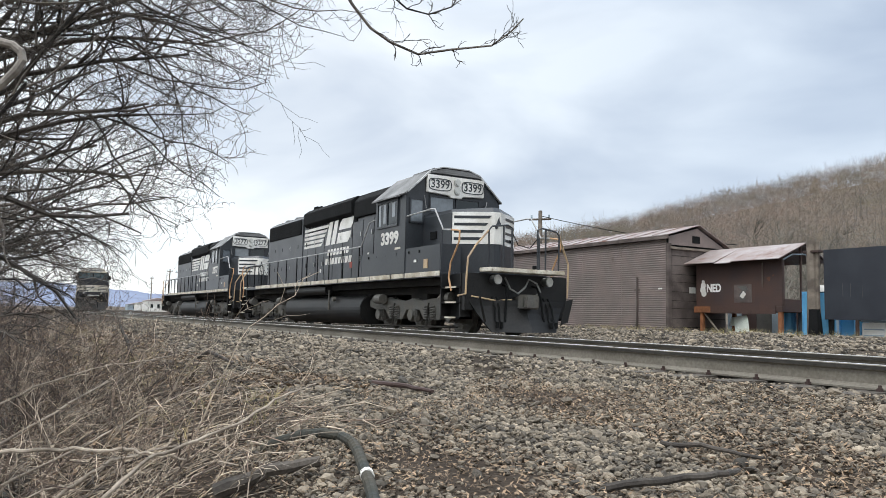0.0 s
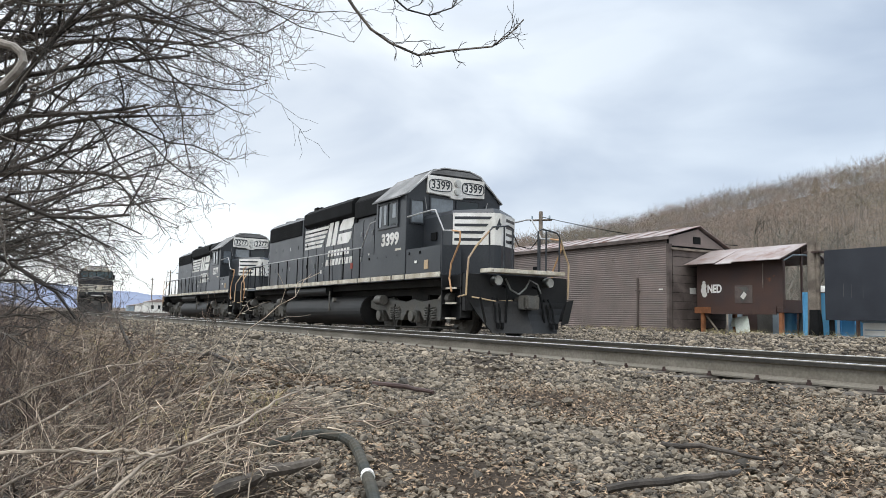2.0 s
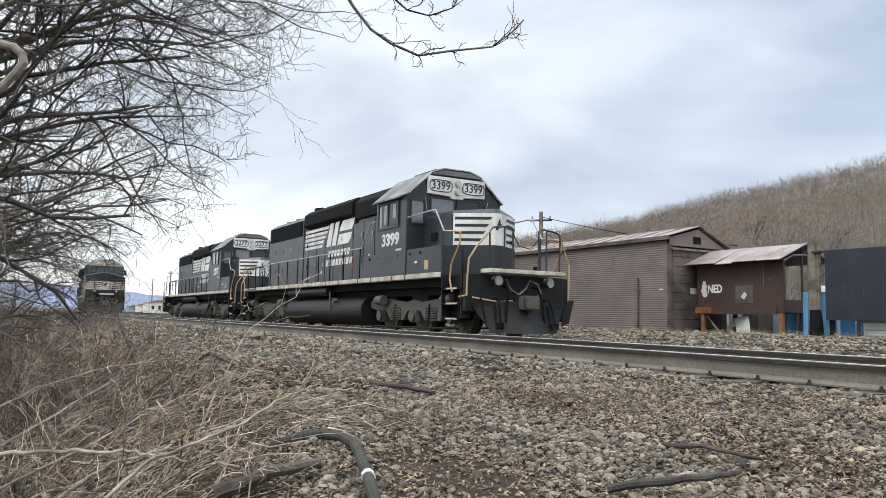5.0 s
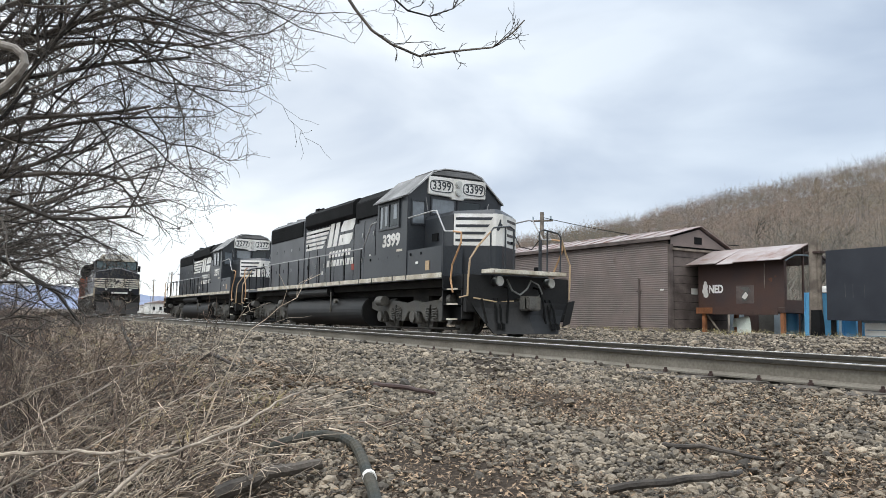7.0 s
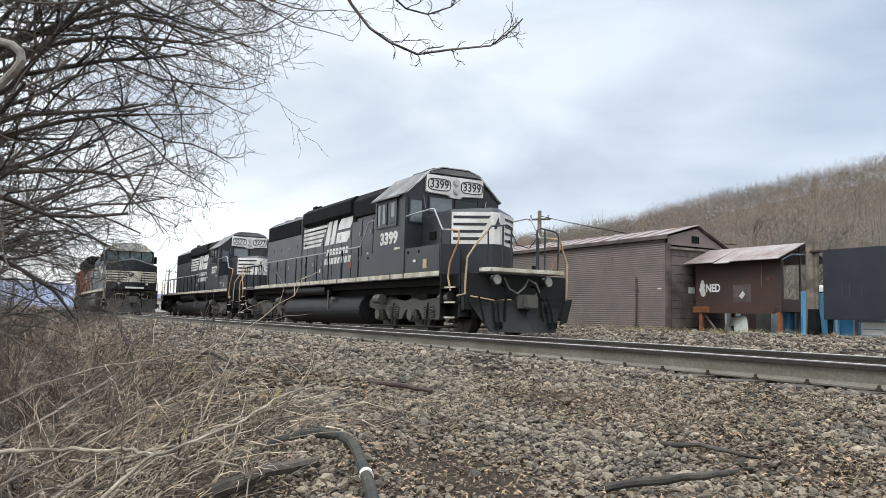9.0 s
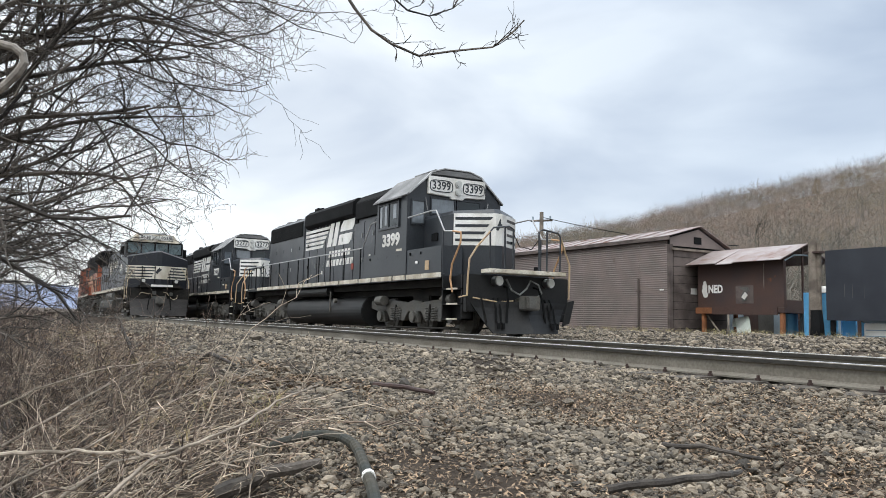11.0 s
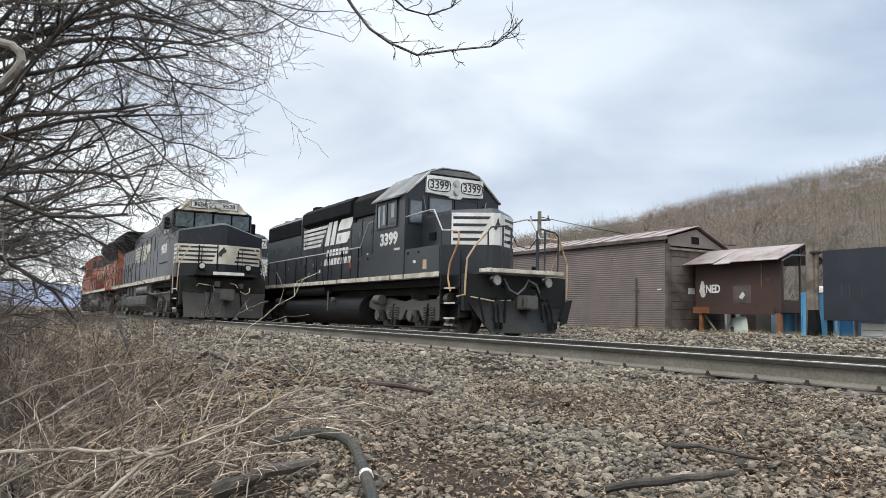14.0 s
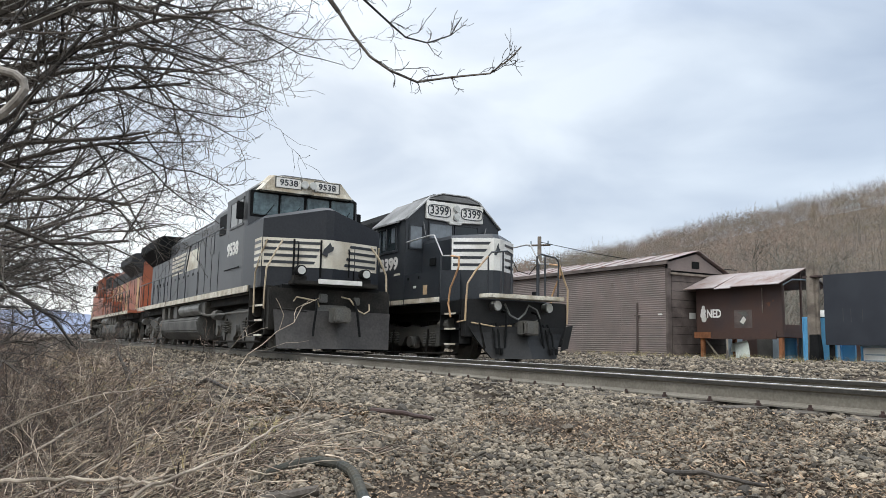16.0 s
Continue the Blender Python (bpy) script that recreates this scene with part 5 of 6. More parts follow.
    part("body", boxes((-3.2, -0.6, 15.5, 17.4, 0.75, 1.95), bevel=0.08), M_WHITE, far)
    part("window", boxes((-3.0, -0.8, 15.47, 15.5, 1.3, 1.7), bevel=0.02), M_GLASS, far)
    for x in (-2.6, -1.2):
        bm = bmesh.new()
        disc(bm, (x, 15.6, 0.48), "y", 0.36, 0.2, 18)
        part("wheel", bm, M_BLACK_MATT, far)


build_yard()


def build_utility_pole(x, y, z, h, wires):
    p = tagged(new("utility_pole"), "plain grey wooden utility pole with crossarm", "utility pole", "utility poles")
    bm = bmesh.new()
    rod(bm, [(x, y, z), (x, y, z + h)], 0.16, 8, 0.11)
    part("pole", bm, M_GREYWOOD, p)
    part("crossarm", rods([(x - 0.5, y - 0.4, z + h - 0.5), (x + 0.5, y + 0.4, z + h - 0.5)], r=0.06, sides=5), M_GREYWOOD, p)
    for k in (-0.8, 0.8):
        part("insulator", rods([(x + k * 0.5, y + k * 0.4, z + h - 0.45), (x + k * 0.5, y + k * 0.4, z + h - 0.25)], r=0.05, sides=6), M_GREYTIN, p)
    for tx, ty, tz in wires:
        pts = []
        for k in range(9):
            f = k / 8
            pts.append((x + (tx - x) * f, y + (ty - y) * f, z + h - 0.3 + (tz - z - h + 0.3) * f - 0.25 * math.sin(math.pi * f)))
        part("wire", rods(pts, r=0.025, sides=4), M_BLACK_MATT, p)


build_utility_pole(-20.0, 15.4, 0.1, 6.55, ((-11.0, 21.0, 4.4),))
for x, y, h in ((-150, 17.5, 9.0), (-190, 20, 9.0), (-230, 26, 9.0), (-120, 13.8, 7.5)):
    build_utility_pole(x, y, 0.0, h, ())


# ---- hills ----
def elevation(az):
    return float(np.interp(az, (-110, -79, -68, -61, -54.6, -50.9, -46, -43.4, -38, -33.6, -29.2, -15, 20, 60), (0.0, 0.0, 1.2, 3.0, 4.3, 4.95, 5.7, 6.35, 7.5, 8.35, 9.05, 9.7, 9.0, 4.0)))


def hill_point(az, f):
    d = 170 + 300 * f
    s = math.sin(min(1, f) * math.pi / 2) ** 1.25 if f <= 1 else 1 - (f - 1) * 0.5
    h = (470 * math.tan(radians(elevation(az)))) * s
    a = radians(az)
    x, y = EYE.x + d * math.sin(a), EYE.y + d * math.cos(a)
    return x, y, max(0.05 if az > -78 else -0.4, h + 3.0 * noise.noise((x * 0.015, y * 0.015, 0)) * min(1, f * 2))


M_HILL = mat("leafless_forest_floor", (0.15, 0.12, 0.103), 0.95, 0, 0.35, 0.02, 0.5, 0.0, tint=(0.145, 0.13, 0.108), spec=0.0)
# far tree colour is paled towards the hill's, painting in distance haze
M_TREES = mat("haze_paled_far_trees", (0.21, 0.19, 0.172), 0.95, 0, 0.3, 0.05, 0.4, 0.0, tint=(0.15, 0.138, 0.125), spec=0.0)
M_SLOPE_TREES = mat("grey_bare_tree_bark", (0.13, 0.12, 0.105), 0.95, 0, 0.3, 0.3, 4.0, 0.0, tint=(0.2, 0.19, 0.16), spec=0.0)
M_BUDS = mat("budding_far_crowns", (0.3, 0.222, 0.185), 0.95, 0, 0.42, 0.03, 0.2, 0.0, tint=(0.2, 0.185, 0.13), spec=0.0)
azs = np.arange(-100, 60.1, 1.0)
fs = np.linspace(0, 1.6, 22)
verts = [hill_point(a, f) for a in azs for f in fs]
k = len(fs)
tagged(mesh_from("hill", verts, [(i * k + j, i * k + j + 1, (i + 1) * k + j + 1, (i + 1) * k + j) for i in range(len(azs) - 1) for j in range(k - 1)], M_HILL, smooth=True),
       "long hill covered with leafless brown woods", "hill", kind="structure")


class Sticks:
    """Gathers many thin tapering bars, to be linked as one mesh."""

    def __init__(self):
        self.groups = {}

    def add(self, pts, r0, r1, sides=3):
        self.groups.setdefault((len(pts), sides), []).append((pts, r0, r1))

    def build(self, name, material, parent=None):
        verts, faces, base = [], [], 0
        for (n, sides), items in self.groups.items():
            P = np.array([i[0] for i in items], dtype=np.float64)
            r = np.array([[i[1], i[2]] for i in items])
            T = np.empty_like(P)
            T[:, 1:-1] = P[:, 2:] - P[:, :-2]
            T[:, 0], T[:, -1] = P[:, 1] - P[:, 0], P[:, -1] - P[:, -2]
            T /= np.linalg.norm(T, axis=2, keepdims=True) + 1e-9
            ref = np.where(np.abs(T[:, :1, 2:3]) < 0.8, np.array([0, 0, 1.0]), np.array([1.0, 0, 0]))
            A = np.cross(T, np.broadcast_to(ref, T.shape))
            A /= np.linalg.norm(A, axis=2, keepdims=True) + 1e-9
            B = np.cross(T, A)
            R = r[:, :1] + (r[:, 1:] - r[:, :1]) * np.linspace(0, 1, n)[None]
            ang = np.arange(sides) * 2 * np.pi / sides
            V = P[:, :, None] + (A[:, :, None] * np.cos(ang)[:, None] + B[:, :, None] * np.sin(ang)[:, None]) * R[:, :, None, None]
            verts.append(V.reshape(-1, 3))
            i0 = base + (np.arange(len(items)) * n * sides)[:, None, None] + (np.arange(n - 1) * sides)[None, :, None]
            s0, s1 = np.arange(sides)[None, None], ((np.arange(sides) + 1) % sides)[None, None]
            faces.append(np.stack([i0 + s0, i0 + s1, i0 + sides + s1, i0 + sides + s0], axis=-1).reshape(-1, 4))
            base += len(items) * n * sides
        return mesh_from(name, np.concatenate(verts), np.concatenate(faces), material, parent)


def far_woods():
    rng = np.random.default_rng(5)
    trunks, buds = Sticks(), Sticks()
    for k in range(9500):
        az = rng.uniform(-66, -22)
        f = rng.uniform(0.0, 0.985) ** 0.8
        x, y, z = hill_point(az, f)
        h = rng.uniform(6.0, 14.0) * (0.55 if f > 0.8 else 1.0)
        top = np.array((x + rng.normal(0, 0.8), y + rng.normal(0, 0.8), z + h))
        foot = np.array((x, y, z - 0.5))
        far = 1 + 0.8 * f
        if f < 0.45 and rng.random() < 0.25:
            trunks.add([foot, foot + (top - foot) * 0.9], 0.1 * far, 0.03 * far)
        target = trunks if rng.random() < 0.35 else buds
        centre = foot + (top - foot) * (0.66 if f < 0.8 else 0.45)
        for j in range(34):
            u = rng.normal(0, 1, 3)
            u /= np.linalg.norm(u)
            p = centre + u * np.array((0.3, 0.3, 0.28)) * h * rng.random() ** 0.4
            d = u * 0.7 + rng.normal(0, 0.6, 3) + np.array((0, 0, 0.3))
            ln = h * rng.uniform(0.06, 0.14)
            target.add([p, p + d * ln], (0.032 if f < 0.75 else 0.02) * far, 0.012 * far)
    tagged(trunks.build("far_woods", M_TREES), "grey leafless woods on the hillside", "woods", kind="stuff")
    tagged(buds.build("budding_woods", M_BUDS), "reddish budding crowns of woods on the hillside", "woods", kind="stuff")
    # larger bare trees at the foot of the slope
    near = Sticks()
    for k in range(170):
        az, d = rng.uniform(-56, -24), rng.uniform(75, 160)
        if k >= 110:
            az, d = rng.uniform(-55, -44) if k % 2 else rng.uniform(-44, -24), rng.uniform(125, 165)
        a = radians(az)
        x, y = EYE.x + d * math.sin(a), EYE.y + d * math.cos(a)
        h = rng.uniform(7, 11) if k < 110 else rng.uniform(12.5, 17.5)
        foot, top = np.array((x, y, 0.0)), np.array((x + rng.normal(0, 0.8), y + rng.normal(0, 0.8), h))
        near.add([foot, (foot + top) / 2 + rng.normal(0, 0.25, 3), top], 0.14, 0.02, 4)
        for j in range(13):
            g = rng.uniform(0.3, 0.95)
            p = foot + (top - foot) * g
            b = rng.uniform(0, 2 * math.pi)
            ln = h * rng.uniform(0.2, 0.38) * (1.15 - g * 0.75)
            w = np.array((math.cos(b), math.sin(b), rng.uniform(0.5, 1.2)))
            q = p + w * ln * 0.6
            near.add([p, p + w * ln * 0.3 + rng.normal(0, 0.08, 3), q], 0.05, 0.022)
            for i in range(6):
                v = w + rng.normal(0, 0.6, 3)
                near.add([q, q + v * ln * 0.25, q + v * ln * 0.5 + np.array((0, 0, ln * 0.08))], 0.022, 0.008)
    tagged(near.build("slope_trees", M_SLOPE_TREES), "grey leafless trees at the foot of the slope", "trees", kind="stuff")
    # a lone dark pine on the crest
    x, y, z = hill_point(-33.5, 0.99)
    pine = tagged(new("pine_tree"), "lone dark green pine on the hill crest", "tree")
    bm = bmesh.new()
    rod(bm, [(x, y, z - 0.5), (x, y, z + 15)], 0.3, 6, 0.08)
    part("trunk", bm, M_BARK, pine)
    needles = Sticks()
    for j in range(420):
        g = rng.uniform(0.35, 1.0)
        a = rng.uniform(0, 2 * math.pi)
        ln = 4.2 * (1.12 - g) * rng.uniform(0.5, 1) + 0.6
        p = np.array((x, y, z + 15 * g))
        d = np.array((math.cos(a), math.sin(a), 0.15))
        needles.add([p + d * ln * 0.3, p + d * ln], 0.14, 0.05)
    needles.build("crown", mat("pine_needles", (0.035, 0.055, 0.03), 0.9, 0, 0.3, 1, 10, 0.0), pine)


far_woods()

# distance haze is put into the ridge's pale blue base colour
M_BLUEHILL = mat("ridge_painted_haze_blue", (0.19, 0.23, 0.33), 0.95, 0, 0.15, 0.004, 0.05, 0.0, tint=(0.17, 0.2, 0.29))
verts, faces = [], []
for i, az in enumerate(np.arange(-112, -66, 0.5)):
    a = radians(az)
    h = 2600 * math.tan(radians(float(np.interp(az, (-112, -95, -88, -84.4, -82, -79.9, -77, -70, -66), (0.9, 1.5, 1.7, 1.4, 1.25, 1.05, 0.8, 0.5, 0.2)))))
    for d, z in ((1400, 0), (2000, h * 0.5), (2600, h + 6 * noise.noise((az * 0.9, 0, 0))), (3000, 0)):
        verts.append((EYE.x + d * math.sin(a), EYE.y + d * math.cos(a), z))
    if i:
        b = i * 4
        faces += [(b - 4 + j, b + j, b + j + 1, b - 3 + j) for j in range(3)]
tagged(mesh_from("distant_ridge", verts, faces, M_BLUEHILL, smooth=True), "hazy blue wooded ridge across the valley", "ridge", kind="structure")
rng = np.random.default_rng(11)
for k in range(9):
    x, y = -150 - 14 * k + rng.uniform(-5, 5), rng.uniform(2, 40) + k * 2
    far = tagged(new("far_building"), "small pale building far down the valley", "building", "far buildings")
    w, h = rng.uniform(5, 12), rng.uniform(1.6, 3)
    part("walls", boxes((x - 3, x + 3, y, y + w, 0, h)), (M_WHITE, M_GREYTIN, M_WHITE)[k % 3], far)
    part("roof", prism([(y - 0.3, h), (y + w + 0.3, h), (y + w / 2, h + 0.8)], x - 3.2, x + 3.2, "x"), M_TIN, far)
    for j in range(3):
        part("window", boxes((x + 3.0, x + 3.05, y + w * (0.2 + 0.27 * j), y + w * (0.3 + 0.27 * j), h * 0.35, h * 0.7)), M_GLASS, far)


# ---- bare trees and brush on the bank ----
def grow(sticks, rng, p, d, length, radius, level, droop=0.0, side_n=(9, 8, 5, 0), up=0.15):
    """A wandering limb with side shoots, level by level."""
    n = (7, 6, 5, 4)[level]
    pts, q, v = [p], np.array(p, dtype=float), np.array(d, dtype=float)
    for k in range(n):
        v = v + rng.normal(0, (0.16, 0.22, 0.28, 0.3)[level], 3) + np.array((0, 0, up * (0.3 if level else 0.15) - droop * k / n))
        v /= np.linalg.norm(v)
        q = q + v * length / n
        pts.append(q.copy())
    sticks.add(pts, radius, max(radius * 0.3, 0.0016), 5 if level == 0 else (4 if level == 1 else 3))
    if level < 3:
        for j in range(side_n[level]):
            g = rng.uniform(0.18, 0.98) * n
            i = min(int(g), n - 1)
            a = pts[i] + (pts[i + 1] - pts[i]) * (g - i)
            t = pts[i + 1] - pts[i]
            t /= np.linalg.norm(t)
            r = rng.normal(0, 1, 3)
            r -= t * r.dot(t)
            r /= np.linalg.norm(r)
            grow(sticks, rng, a, t * 0.75 + r * rng.uniform(0.5, 1.0), length * rng.uniform(0.3, 0.55), max(radius * (0.42, 0.42, 0.5)[level] * (1 - 0.4 * g / n), 0.0022), level + 1, droop, side_n, up)


def build_tree(label, seed, foot, limbs, trunk_r, side_n=(10, 8, 5, 0), droop=0.06, forms=()):
    """limbs: start on the trunk (height), the way and the length of each limb; forms: the chance form of each limb."""
    tree = tagged(new("bare_tree"), label, "tree", "bare trees on the bank")
    x, y, z = foot
    top = max(h for h, *_ in limbs)
    bm = bmesh.new()
    rod(bm, [(x, y, z), (x + 0.05, y + 0.04, z + top * 0.35), (x - 0.04, y + 0.1, z + top * 0.7), (x, y + 0.15, z + top + 0.2)], trunk_r, 10, trunk_r * 0.5)
    part("trunk", bm, M_BARK, tree)
    s = Sticks()
    for i, (h, dx, dy, dz, ln) in enumerate(limbs):
        d = np.array((dx, dy, dz), dtype=float)
        rng = np.random.default_rng((seed, i, forms[i] if forms else 0))
        grow(s, rng, np.array((x, y + 0.08, z + h)), d / np.linalg.norm(d), ln, trunk_r * 0.3, 0, droop, side_n)
    if foot[0] > 3:
        tips = []
        rng = np.random.default_rng(seed)
        for (n, sides), items in s.groups.items():
            for pts, r0, r1 in items:
                if sides == 3 and rng.random() < 0.45:
                    p = np.array(pts[-1 - int(rng.random() < 0.4)])
                    tips.append([p, p + rng.normal(0, 0.006, 3) + np.array((0, 0, -0.012))])
        for bud in tips:
            s.add(bud, 0.0045, 0.002)
    s.build("crown", M_TWIG, tree)
    return tree


near_limbs = [(2.0, 0.25, 1.0, 0.25, 2.1), (2.2, -0.2, 1.0, 0.3, 2.3), (2.4, 0.45, 1.0, 0.3, 2.0), (2.6, 0.1, 1.0, 0.4, 2.4), (2.9, 0.5, 1.0, 0.4, 2.4), (3.0, -0.3, 1.0, 0.5, 2.8), (3.2, 0.3, 1.0, 0.5, 3.1),
              (3.5, 0.1, 1.0, 0.3, 3.3), (3.7, 0.6, 0.8, 0.4, 3.0), (3.9, 0.2, 1.0, 0.4, 3.3), (4.1, -0.3, 0.9, 0.6, 2.8), (3.4, 0.9, 0.5, 0.6, 2.6), (3.1, 0.0, 1.0, 0.2, 2.6), (2.3, 0.2, 1.0, 0.05, 2.1),
              (4.2, 0.4, 1.0, 0.25, 3.5), (4.0, 0.5, 1.0, 0.15, 3.4), (3.6, 0.3, 1.0, 0.1, 3.3), (3.0, 0.1, 1.0, 0.15, 2.3), (2.5, 0.0, 1.0, 0.2, 2.3), (2.7, 0.3, 1.0, 0.1, 2.4), (3.9, 0.4, 1.0, 0.05, 3.5)]


def some(limbs, h, reach, long):
    return [(a * h, b, c * reach, d, e * long) for a, b, c, d, e in limbs]


low_limbs = [(1.1, 0.3, 1.0, 0.3, 1.5), (1.3, -0.3, 1.0, 0.4, 1.6), (1.5, 0.6, 0.9, 0.2, 1.7), (1.7, 0.0, 1.0, 0.35, 1.9), (1.9, 0.4, 1.0, 0.1, 2.0), (2.1, -0.4, 1.0, 0.2, 2.1), (1.2, 0.8, 0.7, 0.5, 1.5), (1.6, -0.7, 0.8, 0.3, 1.6),
             (2.3, 0.2, 1.0, 0.0, 2.3), (2.5, 0.0, 1.0, 0.1, 2.4), (2.4, -0.2, 1.0, 0.0, 2.7), (2.2, 0.1, 1.0, -0.05, 2.6), (2.6, -0.4, 1.0, -0.05, 2.8)]
build_tree("low leafless bush with drooping dark twigs", 27, (4.4, -11.5, -1.0), low_limbs, 0.09, (7, 6, 4, 0), droop=0.14, forms=(21, 17, 15, 18, 6, 9, 18, 6, 7, 7, 16, 18, 20))
build_tree("low leafless bush farther along the bank", 28, (0.5, -11.8, -1.0), some(low_limbs, 1.1, 0.75, 0.85), 0.09, (7, 6, 3, 0), droop=0.12)
build_tree("dense leafless tree with fine dark twigs on the bank", 3, (6.6, -11.9, -1.0), near_limbs, 0.13, (8, 7, 5, 0), droop=0.03, forms=(13, 4, 5, 12, 19, 10, 0, 9, 12, 6, 6, 10, 2, 10, 2, 15, 14, 3, 8, 5, 2))
build_tree("leafless tree behind with a tangle of fine twigs", 8, (3.2, -11.9, -1.0), some(near_limbs[::6], 1.2, 0.8, 0.9), 0.15, (6, 5, 3, 0), forms=(21, 17, 18, 5))
build_tree("leafless tree farther along the bank", 12, (-2.0, -12.2, -1.0), some(near_limbs[::4], 1.0, 0.6, 0.8), 0.16, (7, 6, 3, 0), forms=(9, 12, 1, 13, 14, 2))
build_tree("leafless tree far along the bank", 17, (-11.0, -12.6, -1.0), some(near_limbs[1::5], 1.1, 0.5, 0.8), 0.18, (8, 6, 4, 0))
build_tree("leafless tree far down the line", 19, (-24.0, -13.0, -1.0), some(near_limbs[::5], 1.2, 0.5, 0.9), 0.2, (8, 6, 3, 0))


def overhang():
    """Branch tips of a tree standing beside the viewer, hanging into the view from above."""
    rng = np.random.default_rng(4)
    tree = tagged(new("bare_tree"), "leafless tree beside the viewer with a drooping branch", "tree", "bare trees on the bank")
    bm = bmesh.new()
    rod(bm, [(10.6, -13.2, -1.1), (10.6, -13.15, 1.2), (10.5, -13.0, 3.0), (10.4, -12.6, 4.4)], 0.16, 10, 0.09)
    part("trunk", bm, M_BARK, tree)
    s = Sticks()
    s.add([np.array(p) for p in ((10.4, -12.6, 4.3), (10.3, -11.6, 4.3), (10.2, -10.5, 3.75), (10.12, -9.6, 3.1), (10.1, -8.99, 2.46))], 0.05, 0.014, 6)
    main = [(10.1, -8.99, 2.46), (10.14, -8.91, 2.32), (10.18, -8.81, 2.19), (10.23, -8.7, 2.11), (10.31, -8.55, 2.04), (10.42, -8.38, 2.07), (10.54, -8.17, 2.1), (10.6, -8.07, 2.19), (10.64, -8.01, 2.27)]
    s.add([np.array(p) for p in main], 0.011, 0.004, 5)
    second = [(10.12, -9.2, 2.75), (10.2, -8.9, 2.55), (10.25, -8.72, 2.4), (10.3, -8.63, 2.31), (10.36, -8.51, 2.28), (10.43, -8.39, 2.33), (10.46, -8.33, 2.45)]
    s.add([np.array(p) for p in second], 0.009, 0.003, 5)
    for line, n in ((main, 16), (second, 12)):
        for j in range(n):
            i = rng.integers(1, len(line) - 1)
            p = np.array(line[i])
            d = np.array(line[i + 1]) - p
            d = d / np.linalg.norm(d) + rng.normal(0, 0.55, 3)
            grow(s, rng, p, d / np.linalg.norm(d), rng.uniform(0.1, 0.26), 0.0035, 2, 0.0, (0, 0, 3, 0))
    s.build("crown", M_TWIG, tree)
    broken = part("broken_limb", rods([(9.9, -11.2, 1.85), (10.12, -10.82, 1.73), (10.19, -10.72, 1.71), (10.23, -10.65, 1.69), (10.248, -10.615, 1.66), (10.25, -10.605, 1.62), (10.24, -10.63, 1.57), (10.21, -10.67, 1.52), (10.17, -10.74, 1.45), (10.1, -10.95, 1.3)], r=0.02, sides=9), M_PALE_LIMB, tree, "pale broken limb")


M_PALE_LIMB = mat("pale_barkless_limb", (0.34, 0.31, 0.27), 0.8, 0, 0.25, 8, 60, 0.3, tint=(0.2, 0.175, 0.15))
overhang()


